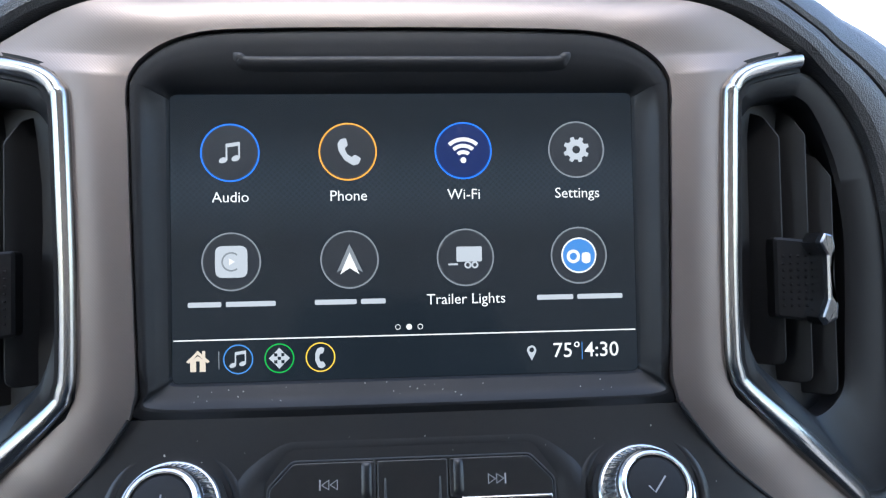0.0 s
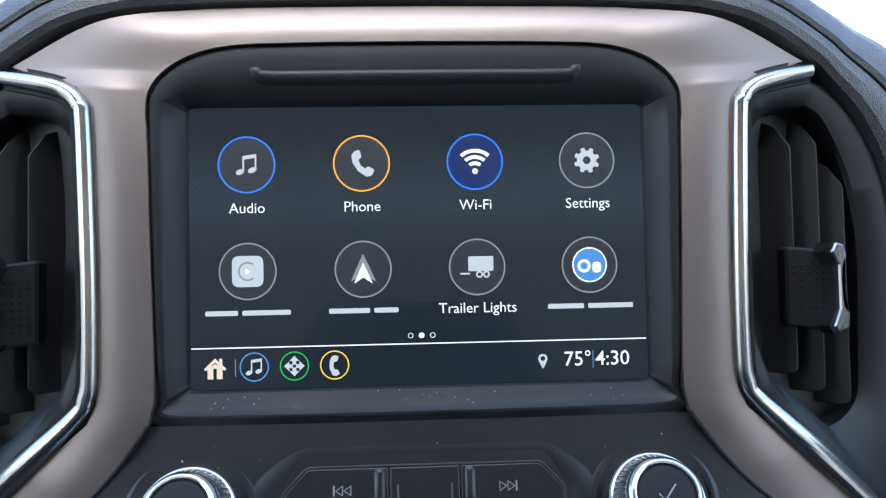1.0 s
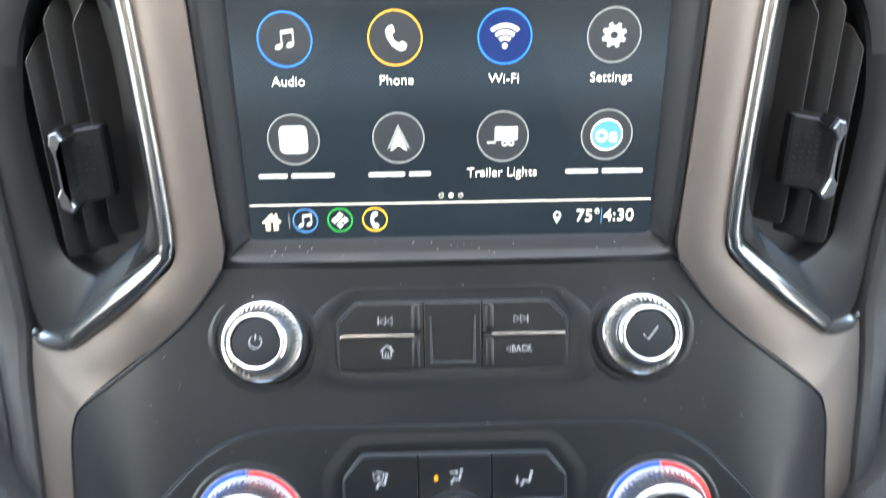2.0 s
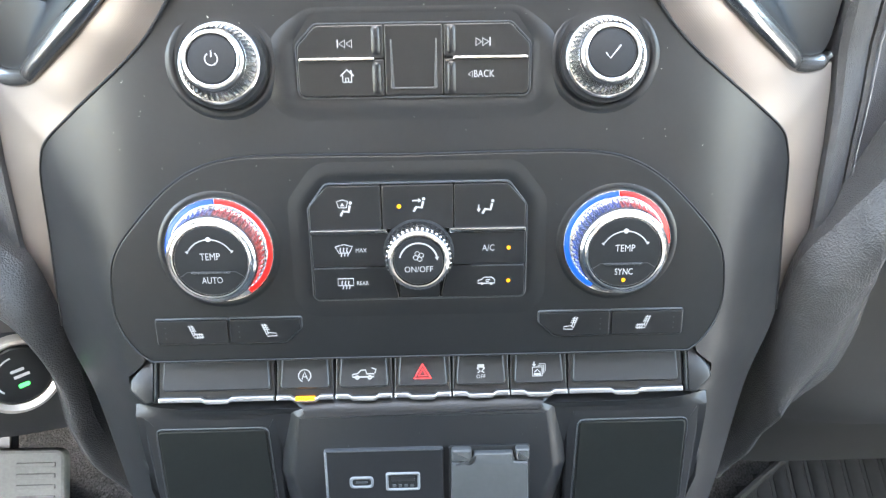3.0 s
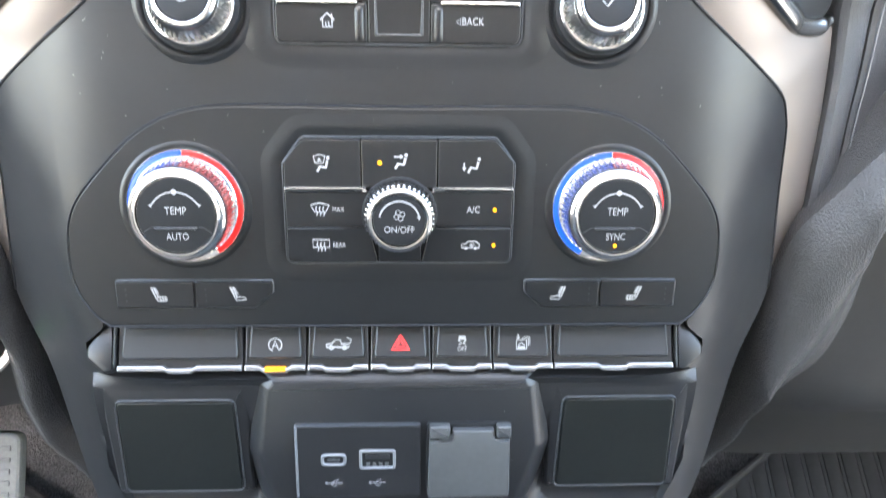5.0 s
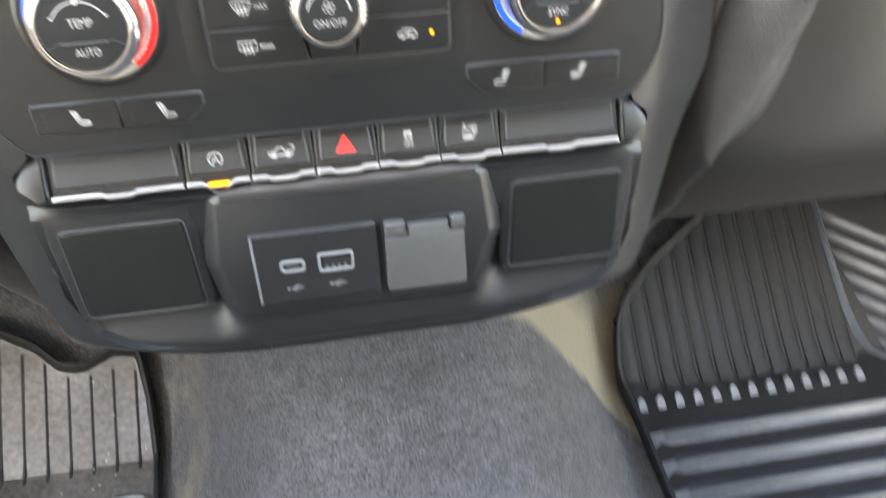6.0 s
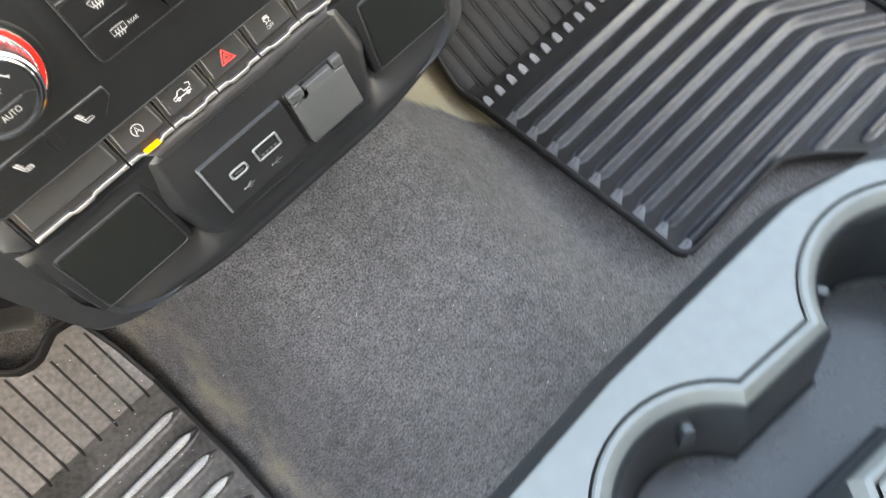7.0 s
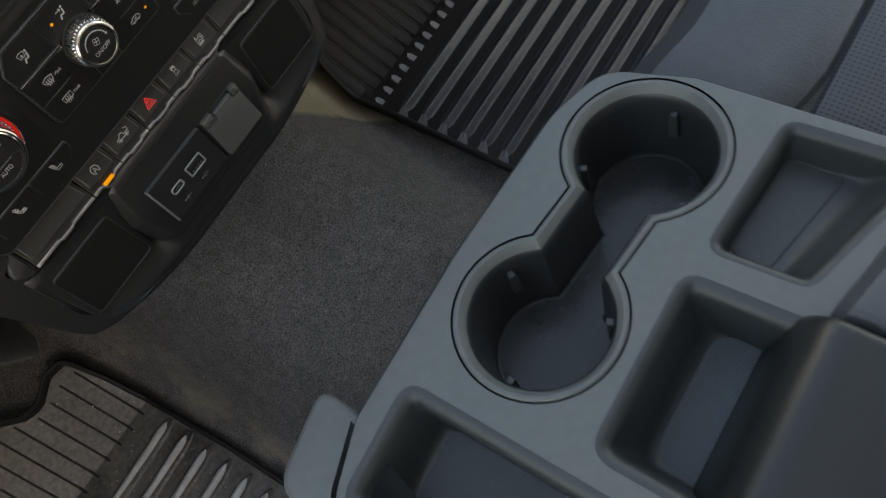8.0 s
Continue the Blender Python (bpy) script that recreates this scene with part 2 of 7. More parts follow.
def inset(pts, d):
    area = sum(a[0] * b[1] - b[0] * a[1] for a, b in zip(pts, pts[1:] + pts[:1]))
    s = 1 if area > 0 else -1
    out, k = [], len(pts)
    for i in range(k):
        a, b, c = Vector(pts[i - 1]), Vector(pts[i]), Vector(pts[(i + 1) % k])
        e, f = (b - a), (c - b)
        if e.length < 1e-9 or f.length < 1e-9:
            out.append(tuple(b))
            continue
        e.normalize(), f.normalize()
        n1, n2 = Vector((-e.y, e.x)) * s, Vector((-f.y, f.x)) * s
        m = (n1 + n2)
        m = m / max(m.length_squared / 2, 0.3)
        out.append(tuple(b + m * d))
    return out


def rings(bm, loops, close=True, cap_first=False, cap_last=False):
    """Skin a row of loops with the same number of points."""
    vs = [[bm.verts.new(p) for p in loop] for loop in loops]
    for a, b in zip(vs, vs[1:]):
        k = len(a)
        for i in range(k if close else k - 1):
            j = (i + 1) % k
            bm.faces.new((a[i], a[j], b[j], b[i]))
    if cap_first:
        bm.faces.new(vs[0][::-1])
    if cap_last:
        bm.faces.new(vs[-1])
    return vs


def prism(pts, h, bev=0.0004, z0=0.0, rise=0.0, bm=None, steps=2):
    """An outline raised from z0 by h, its upper edge rounded."""
    bm = bm or bmesh.new()
    loops = [[(x, y, z0) for x, y in pts]]
    if bev > 0:
        for i in range(steps + 1):
            a = math.pi / 2 * i / steps
            q = inset(pts, bev * (1 - math.cos(a)))
            loops.append([(x, y, z0 + h - bev + bev * math.sin(a)) for x, y in q])
    else:
        loops.append([(x, y, z0 + h) for x, y in pts])
    if rise:
        # the upper end stands further out
        y0, y1 = min(p[1] for p in pts), max(p[1] for p in pts)
        loops[1:] = [[(x, y, z + rise * ((y - y0) / (y1 - y0)) ** 1.5) for x, y, z in l] for l in loops[1:]]
    rings(bm, loops, cap_first=True, cap_last=True)
    return bm


def frame_ring(outer, inner, h, z0=0.0, bev=0.0003, bm=None):
    """A flat rim between two outlines of equal length."""
    bm = bm or bmesh.new()
    o2, i2 = inset(outer, bev), inset(inner, -bev)
    loops = [[(x, y, z0) for x, y in outer], [(x, y, z0 + h - bev) for x, y in outer], [(x, y, z0 + h) for x, y in o2],
             [(x, y, z0 + h) for x, y in i2], [(x, y, z0 + h - bev) for x, y in inner], [(x, y, z0) for x, y in inner]]
    rings(bm, loops)
    return bm


def flat(pts, z=0.0, bm=None):
    bm = bm or bmesh.new()
    f = bm.faces.new([bm.verts.new((x, y, z)) for x, y in pts])
    return bm


def lathe(profile, n=64, teeth=None, bm=None):
    """profile: rows of (radius, height). teeth: {row: (count, depth)} that notch a row."""
    bm = bm or bmesh.new()
    loops = []
    for k, (r, h) in enumerate(profile):
        cnt, dep = (teeth or {}).get(k, (0, 0))
        loop = []
        for i in range(n):
            a = 2 * math.pi * i / n
            rr = r - (dep if cnt and (i * cnt * 2 // n) % 2 else 0)
            loop.append((rr * math.cos(a), rr * math.sin(a), h))
        loops.append(loop)
    rings(bm, loops, cap_first=True, cap_last=True)
    return bm


def sweep(path, profile, ref=(0, -1, 0), bm=None, closed=False, scale=None):
    """A profile (u across, v along ref) along a path."""
    bm = bm or bmesh.new()
    p = [Vector(q) for q in path]
    loops = []
    for i, q in enumerate(p):
        if closed:
            t = p[(i + 1) % len(p)] - p[i - 1]
        else:
            t = p[min(i + 1, len(p) - 1)] - p[max(i - 1, 0)]
        t.normalize()
        side = t.cross(Vector(ref)).normalized()
        up = side.cross(t).normalized()
        k = scale[i] if scale else 1.0
        loops.append([q + side * u * k + up * v * k for u, v in profile])
    if closed:
        loops.append(loops[0])
    rings(bm, loops, cap_first=not closed, cap_last=not closed)
    if closed:
        bmesh.ops.remove_doubles(bm, verts=bm.verts, dist=1e-7)
    return bm


def lettering(text, size, parent, material, x=0.0, y=0.0, z=0.0, align="CENTER", name="lettering", bold=0.0, squeeze=1.0):
    c = bpy.data.curves.new(name, "FONT")
    c.body, c.size, c.align_x, c.align_y, c.offset = text, size, align, "CENTER", bold
    c.resolution_u = 3
    tmp = bpy.data.objects.new(name + "_src", c)
    scene.collection.objects.link(tmp)
    me = bpy.data.meshes.new_from_object(tmp.evaluated_get(bpy.context.evaluated_depsgraph_get()))
    bpy.data.objects.remove(tmp)
    bpy.data.curves.remove(c)
    me.name = name
    for v in me.vertices:
        v.co.x *= squeeze
    return sub(name, me, material, parent, loc=Matrix.Translation((x, y, z)), smooth=False)


def bars(widths, height, parent, material, x=0.0, y=0.0, z=0.0, gap=0.0006):
    """Unreadable or withheld writing, as plain bars."""
    total = sum(widths) + gap * (len(widths) - 1)
    bm, u = bmesh.new(), x - total / 2
    for w in widths:
        flat(rect(w, height, height * 0.25, u + w / 2, y, 2), z, bm)
        u += w + gap
    return sub("label_bar", bm, material, parent, smooth=False)


def smoothstep(a, b, x):
    t = max(0.0, min(1.0, (x - a) / (b - a)))
    return t * t * (3 - 2 * t)


def pw(x, pts):
    """Piecewise linear."""
    if x <= pts[0][0]:
        return pts[0][1]
    for (a, u), (b, v) in zip(pts, pts[1:]):
        if x <= b:
            return u + (v - u) * (x - a) / (b - a)
    return pts[-1][1]


def grid_mesh(rows):
    bm = bmesh.new()
    rings(bm, rows, close=False)
    return bm


# ---------------------------------------------------------------- cab shell (closes the place round the camera)
FLOOR_Z = -0.737


def box(x0, x1, y0, y1, z0, z1, bm=None):
    bm = bm or bmesh.new()
    v = [bm.verts.new((x, y, z)) for z in (z0, z1) for y in (y0, y1) for x in (x0, x1)]
    for f in ((0, 1, 3, 2), (4, 6, 7, 5), (0, 4, 5, 1), (1, 5, 7, 3), (3, 7, 6, 2), (2, 6, 4, 0)):
        bm.faces.new([v[i] for i in f])
    return bm


def shell():
    def piece(name, bm, material, label, category="wall"):
        tagged(part(name, bm, material, label=label, smooth=False), category=category, kind="structure")

    # Side walls, rear and roof are unseen; their edges let in or block light.
    bm = bmesh.new()
    box(-0.92, -0.86, -1.3, -1.0, -0.80, 0.50, bm)
    box(-0.92, -0.86, -1.0, 0.42, -0.80, -0.25, bm)
    box(-0.92, -0.86, 0.42, 0.75, -0.80, 0.02, bm)
    piece("wall_driver", bm, DOORTRIM, "unseen grey driver side wall, its gap set for side light")
    bm = bmesh.new()
    box(0.86, 0.92, -1.3, -1.0, -0.80, 0.50, bm)
    box(0.86, 0.92, -0.18, 0.75, -0.80, 0.02, bm)
    piece("wall_passenger", bm, DOORTRIM, "unseen grey passenger side wall, its gap set for side light")
    piece("wall_rear", box(-0.92, 0.92, -1.36, -1.3, -0.8, 0.50), REARTRIM, "unseen warm grey rear cab wall")
    piece("wall_front", box(-0.92, 0.92, 0.75, 0.8, -0.8, 0.02), DOORTRIM, "dark firewall behind the dashboard")
    piece("ceiling", box(-0.92, 0.92, -1.36, -0.535, 0.50, 0.54), HEADLINER, "unseen light grey roof, its front edge set to block the sun", "ceiling")
    bm = box(-0.92, 0.92, 0.20, 0.78, 0.060, 0.078)
    box(-0.19, 0.19, 0.05, 0.75, 0.078, 0.100, bm)
    piece("dash_shelf", bm, LEATHER, "black dashboard top shelf below the windscreen gap", "dashboard")
    ground = grid_mesh([[(x, y, -1.4) for x in (-4000, -50, -5, 5, 50, 4000)] for y in (-4000, -50, -5, 5, 50, 4000)])
    tagged(part("ground", ground, mat("pale_concrete", (0.30, 0.29, 0.275), 0.9, noise_scale=2, noise_amt=0.3, bump_scale=90, bump=0.4, bump_dist=0.004), label="pale concrete ground outside the cab"), category="ground", kind="structure")

    # Added glowing sheet: whitens the low sky beyond the windscreen.
    white_sheet = bmesh.new()
    white_sheet.faces.new([white_sheet.verts.new(p) for p in ((-90, 80, -1.4), (90, 80, -1.4), (90, 80, 45), (-90, 80, 45))])
    tagged(part("backdrop", white_sheet, mat("glowing_white", (0.7, 0.7, 0.7), 0.9, emit=(0.95, 0.97, 1.0), emit_s=0.45), label="glowing white sheet added beyond the windscreen to whiten the sky"), category="backdrop", kind="structure")


shell()


# ---------------------------------------------------------------- carpeted floor
def floor_height(x, y):
    rise = max(0.06, min(0.20, 0.095 + (y + 0.17) * 0.40))
    s = 1 - smoothstep(0.09, 0.25, abs(x - 0.02))
    toe = max(0.0, y - 0.08) * 0.55 + max(0.0, y - 0.26) * 0.7
    return FLOOR_Z + max(rise * s, 0) * (1 - 0.3 * smoothstep(0.1, 0.5, y)) + toe + 0.0025 * noise.noise((x * 9, y * 9, 0.3))


def build_floor():
    rows = [[(x, y, floor_height(x, y)) for x in np.linspace(-0.82, 0.82, 110)] for y in np.linspace(-1.3, 0.62, 120)]
    tagged(part("floor", grid_mesh(rows), CARPET, label="dark grey loop carpet over a low centre tunnel"), category="carpet", kind="structure")


build_floor()


def build_sill():
    """Dark step trim along the passenger doorway, rising into the kick panel at the front."""
    rows = []
    for y in np.linspace(-0.95, 0.60, 32):
        up = smoothstep(0.02, 0.22, y)
        x = pw(y, [(-0.95, 0.716), (0.0, 0.7105), (0.06, 0.721), (0.14, 0.742), (0.3, 0.745), (0.6, 0.745)])
        foot, top = floor_height(x, y) - 0.01, -0.690 + 0.42 * up
        rows.append([(x, y, foot), (x + 0.002, y, top - 0.010), (x + 0.005, y, top - 0.003), (x + 0.011, y, top), (x + 0.02, y, top + 0.001), (0.858, y, top + 0.002)])
    tagged(part("trim", grid_mesh(rows), VANE, label="dark plastic sill and kick panel beside the passenger carpet"), category="sill trim", kind="structure")


build_sill()


# ---------------------------------------------------------------- centre stack shell
def base_y(z):
    """How far the front of the stack stands out at a height."""
    return pw(z, [(-0.357, -0.0790), (-0.345, -0.0772), (-0.256, -0.0515), (-0.250, -0.0530), (-0.085, -0.0100), (-0.056, -0.0045), (0.0, -0.0045)])


HALF = [(p.x, p.y) for p in catmull([(-0.361, 0.128, 0), (-0.356, 0.145, 0), (-0.347, 0.155, 0), (-0.33, 0.165, 0), (-0.30, 0.174, 0), (-0.27, 0.183, 0), (-0.240, 0.1995, 0), (-0.195, 0.1938, 0), (-0.155, 0.1878, 0),
        (-0.1385, 0.1825, 0), (-0.1275, 0.1755, 0), (-0.110, 0.1553, 0), (-0.0817, 0.1207, 0), (-0.060, 0.1027, 0), (-0.0505, 0.0984, 0), (-0.045, 0.0978, 0)], 8)]


def half_width(z):
    return pw(z, HALF)


def step_x(z):
    """Half width of the key recess, and below it of the flat front face."""
    return pw(z, [(-0.3570, 0.085), (-0.347, 0.112), (-0.334, 0.138), (-0.312, 0.1490), (-0.2575, 0.1490), (-0.2545, 0.1415), (-0.2515, 0.1428), (-0.2460, 0.1502), (-0.2415, 0.1496), (-0.2320, 0.1396), (-0.2285, 0.1385), (-0.2150, 0.150)])


def in_bank(z):
    return smoothstep(-0.2565, -0.2550, z) * smoothstep(-0.2275, -0.2290, z)


def stack_y(x, z, inner=None):
    ax = abs(x)
    if inner is None:
        inner = ax < step_x(z)
    flank = pw(z, [(-0.357, -0.0790), (-0.250, -0.0530), (-0.085, -0.0100), (-0.056, -0.0045), (0.0, -0.0045)])
    turn = 0.45 * (ax - 0.150 + math.hypot(ax - 0.150, 0.010))
    soft = smoothstep(-0.13, -0.20, z)
    y = flank + 55.0 * max(0.0, ax - 0.107) ** 3 * (1 - soft) + turn * soft + 0.006 * smoothstep(-0.19, -0.30, z) * smoothstep(0.118, 0.160, ax) * smoothstep(-0.3575, -0.345, z)
    if inner:
        low = smoothstep(-0.256, -0.262, z)
        y = base_y(z) * low + y * (1 - low) + 30.0 * low * max(0.0, ax - 0.122) ** 3
        y += 0.011 * smoothstep(-0.258, -0.325, z) * (0.15 + 0.85 * smoothstep(-0.358, -0.328, z)) * smoothstep(0.062 - 0.012 * smoothstep(-0.325, -0.345, z), 0.074 + 0.012 * smoothstep(-0.325, -0.345, z), ax)
        y += 0.024 * in_bank(z)
    # one even curve along the bottom edge
    bottom = smoothstep(-0.340, -0.3560, z)
    return y * (1 - bottom) + (-0.0745 + 1.6 * max(0.0, ax - 0.045) ** 2) * bottom


center_stack = thing("center_stack", "black plastic centre stack with a silver surround", "dashboard", group="")


def build_stack():
    zs = sorted(set([round(z, 5) for z in np.linspace(-0.0565, -0.356, 150)] + [-0.2275, -0.2290, -0.2320, -0.2415, -0.2460, -0.2515, -0.2545, -0.2550, -0.2565, -0.2575, -0.3585]), reverse=True)
    cols = [("in", s) for s in np.linspace(0, 1, 44)] + [("out", s) for s in (0.0, 0.12, 0.25, 0.38, 0.5, 0.62, 0.74, 0.84, 0.92, 1.0)] + [("edge", 0.4), ("edge", 1.0)]
    cols = [(k, -s) for k, s in cols[:0:-1]] + cols
    rows = []
    for z in zs:
        w = half_width(z)
        e = min(step_x(z), 0.90 * w)
        row = []
        for kind, s in cols:
            a = abs(s) * e if kind == "in" else e + 0.0009 + abs(s) * (w - e - 0.0009)
            if kind == "edge":
                a = w + 0.0007 * abs(s)
            x = math.copysign(a, s) if not (kind == "out" and s == 0) else None
            row.append((kind, a, s, x))
        pts = []
        for i, (kind, a, s, x) in enumerate(row):
            if x is None:
                x = -a if i < len(row) / 2 else a
            pts.append((x, stack_y(x, z, kind == "in") + (0.005 * s * s if kind == "edge" else 0.0), z))
        rows.append(pts)
    first = rows[0]
    rows = [[(x * 0.965, 0.006, -0.044) for x, y, z in first], [(x * 0.985, -0.002, -0.0555) for x, y, z in first]] + rows
    last = rows[-1]
    rows.append([(x * 0.995, y + 0.003, -0.3615) for x, y, z in last])
    rows.append([(x * 0.985, y + 0.010, -0.3640) for x, y, z in last])
    rows.append([(x * 0.97, max(y, 0) + 0.12, -0.360) for x, y, z in last])
    rows.append([(x * 0.97, 0.4, -0.34) for x, y, z in last])
    part("fascia", grid_mesh(rows), BLACK, center_stack, "matt black plastic fascia with a few dust specks")
    # returns on the lower flanks
    for sgn in (-1, 1):
        rr = []
        for z in np.linspace(-0.225, -0.3545, 30):
            w = half_width(z)
            y0 = stack_y(w, z)
            rr.append([(sgn * (w + 0.003 * math.sin(min(1, 3 * t) * 1.57)), y0 + 0.22 * t ** 1.6, z) for t in np.linspace(0, 1, 14)])
        part("side_panel", grid_mesh(rr), BLACK, center_stack)


build_stack()

# contour of the silver surround, half of it: (inner x, y, z), (outer x, y, z) in mm
SURROUND = [
    ((0, -8, 85.3), (0, -4, 100)), ((26, -8, 85.2), (30, -4, 99.9)), ((50, -8, 84.9), (60, -4, 99.6)), ((70, -8, 84.0), (84, -4, 98.9)), ((84, -8, 80.6), (118, -6, 94)), ((94, -8, 74.6), (152, -1, 78.5)),
    ((99.4, -8, 67.2), (125.5, -7.5, 69.3)), ((100.5, -8, 58), (121, -8, 63)), ((100, -8, 50), (119.6, -8, 55)), ((99.2, -8, 10), (117.7, -8, 1.6)), ((97.9, -8, -38), (117.6, -8, -36)),
    ((98.9, -8, -50.5), (118.6, -8, -47.5)), ((103.2, -8, -60), (122, -7.7, -54.6)), ((121.2, -7.8, -81.7), (142.8, -4.1, -71.9)),
    ((155.8, -1, -110), (176, 9, -99.5)), ((176, 3, -127.5), (210, 30, -107.5)), ((183, 5, -138.5), (212, 28.5, -120)),
    ((188.3, 6, -155), (214, 23, -150)), ((194.3, 8, -195), (215, 15, -196)), ((200.0, 9, -240), (213, 13, -242))]


def build_surround():
    k = 8
    inner = catmull([a for a, b in SURROUND], k)
    # the outer edge keeps its sharp tips
    outer = []
    for i in range(len(SURROUND) - 1):
        a, b = Vector(SURROUND[i][1]), Vector(SURROUND[i + 1][1])
        outer += [a.lerp(b, j / k) for j in range(k)]
    outer.append(Vector(SURROUND[-1][1]))
    outer[:5 * k] = catmull([b for a, b in SURROUND[:6]], k)[:5 * k]
    inner, outer = [p * 0.001 for p in inner], [p * 0.001 for p in outer]
    half = []
    for p, q in zip(inner, outer):
        row = [p + Vector((0, 0.006, 0)), p + Vector((0, 0.0006, 0))]
        for t in np.linspace(0, 1, 9):
            c = p.lerp(q, t)
            c.y -= 0.0014 * math.sin(math.pi * t)
            row.append(c)
        row += [q + Vector((0, 0.0008, 0)), q + Vector((0, 0.008, 0))]
        half.append(row)
    left = [[Vector((-c.x, c.y, c.z)) for c in row] for row in half[::-1]]
    part("silver_surround", grid_mesh(left[:-1] + half), TRIM, center_stack, "brushed silver surround with a fine woven texture")
    lower = [Vector((p.x - 0.0002, min(p.y, stack_y(p.x, p.z, False)) - 0.0003, p.z)) for p in inner if p.z < -0.055]
    for sgn in (-1, 1):
        part("shadow_joint", sweep([(sgn * p.x, p.y, p.z) for p in lower], [(0.00065 * math.cos(a), 0.00065 * math.sin(a)) for a in np.linspace(0, 2 * math.pi, 8, endpoint=False)]), GAP, center_stack)


build_surround()

# ---------------------------------------------------------------- display bezel
BEZEL_OUT = [(0, 84.7), (26, 84.6), (50, 84.3), (69.9, 83.4), (83.4, 80.0), (93.2, 74.1), (98.7, 66.9), (99.8, 57), (98.5, 0), (97.4, -38), (97.4, -48), (97.6, -56.0), (60, -57.4), (0, -57.6)]
BEZEL_IN = [(0, 62.4), (26, 62.4), (50, 62.4), (70, 62.4), (80, 62.4), (85.4, 61.9), (87.0, 60.4), (87.2, 57), (87.2, 0), (87.2, -36), (87.0, -42.2), (84.5, -44.3), (60, -44.4), (0, -44.4)]


def mirrored(half, n):
    full = [(x, z) for x, z in half] + [(-x, z) for x, z in half[-2:0:-1]]
    return full


# depth of the bezel from its outer edge to the glass: at the sides, over the screen, under it
BEZEL_SIDE = [(0.0, -6.2), (0.05, -6.9), (0.18, -7.1), (0.32, -6.6), (0.44, -5.4), (0.56, -3.9), (0.75, -2.3), (0.92, -1.2), (1.0, 0.4)]
BEZEL_TOP = [(0.0, -6.2), (0.05, -7.0), (0.20, -7.2), (0.40, -7.0), (0.55, -6.4), (0.68, -5.3), (0.82, -3.6), (0.94, -1.7), (1.0, 0.4)]
BEZEL_LOW = [(0.0, -4.4), (0.10, -4.9), (0.20, -5.6), (0.27, -6.1), (0.34, -6.0), (0.42, -5.0), (0.55, -3.6), (0.75, -2.2), (0.92, -1.0), (1.0, 0.4)]


def bezel_depth(t, z):
    side, top, low = pw(t, BEZEL_SIDE), pw(t, BEZEL_TOP), pw(t, BEZEL_LOW)
    y = side + (top - side) * smoothstep(55.0, 66.0, z)
    return y + (low - y) * smoothstep(-36.0, -47.0, z)


def build_bezel():
    n = 8
    def fine(half):
        c = catmull([(x, 0, z) for x, z in half], n)
        return [(p.x, p.z) for p in c]
    out, inn = mirrored(fine(BEZEL_OUT), n), mirrored(fine(BEZEL_IN), n)
    loops = [[(a * 0.00101, 0.004, b * 0.00101) for a, b in out]]
    for t in (0.0, 0.03, 0.06, 0.12, 0.20, 0.26, 0.30, 0.34, 0.38, 0.42, 0.46, 0.52, 0.58, 0.66, 0.75, 0.84, 0.92, 0.97, 1.0):
        loop = []
        for (a, b), (c, d) in zip(out, inn):
            x, z = a + (c - a) * t, b + (d - b) * t
            loop.append((x * 0.001, bezel_depth(t, z) * 0.001, z * 0.001))
        loops.append(loop)
    loops.append([(c * 0.001, 0.003, d * 0.001) for c, d in inn])
    bm = bmesh.new()
    rings(bm, loops)
    part("display_bezel", bm, BEZEL, center_stack, "charcoal plastic bezel recessed round the screen")
    # shallow lit ledge moulded over the screen
    line = catmull([(-63.5, -6.6, 77.0), (-60.0, -6.5, 74.4), (-55.0, -6.4, 73.0), (-20, -6.4, 73.0), (20, -6.4, 73.0), (55.0, -6.4, 73.0), (60.0, -6.5, 74.4), (63.5, -6.6, 77.0)], 6)
    ledge = sweep([p * 0.001 for p in line], [(-0.0030, -0.0008), (-0.0018, 0.0005), (-0.0006, 0.0011), (0.0008, 0.0009), (0.0022, 0.0001), (0.0036, -0.0012)], (0, -1, 0), scale=[smoothstep(0, 6, min(i, len(line) - 1 - i) + 0.5) for i in range(len(line))])
    part("moulded_ledge", ledge, BEZEL, center_stack, angle=60)


build_bezel()

# dark carrier behind bezel, surround and vents
bm = box(-0.104, 0.104, 0.010, 0.016, -0.050, 0.094)
box(-0.215, 0.215, 0.060, 0.075, -0.24, 0.085, bm)
part("carrier", bm, GAP, center_stack, "black carrier behind the trim", smooth=False)

# ---------------------------------------------------------------- shared lights of the controls
EXP = 2.0 ** 2.05
UI_WHITE = glow("ui_white", (0.95, 0.93, 0.88), 0.80 / EXP)
UI_CREAM = glow("ui_cream", (0.95, 0.80, 0.62), 0.66 / EXP)
UI_GREY = glow("ui_grey", (0.62, 0.66, 0.70), 0.30 / EXP)
UI_PALE = glow("ui_pale_grey", (0.80, 0.83, 0.86), 0.55 / EXP)
UI_DISC = glow("ui_dark_disc", (0.28, 0.32, 0.38), 0.055 / EXP)
UI_BLUE = glow("ui_blue", (0.03, 0.22, 1.0), 0.85 / EXP)
UI_NAVY = glow("ui_navy", (0.01, 0.06, 0.40), 0.20 / EXP)
UI_ORANGE = glow("ui_orange", (1.0, 0.42, 0.04), 0.85 / EXP)
UI_YELLOW = glow("ui_yellow", (1.0, 0.62, 0.05), 0.80 / EXP)
UI_GREEN = glow("ui_green", (0.03, 0.60, 0.08), 0.60 / EXP)
UI_SKY = glow("ui_light_blue", (0.10, 0.35, 0.85), 0.60 / EXP)
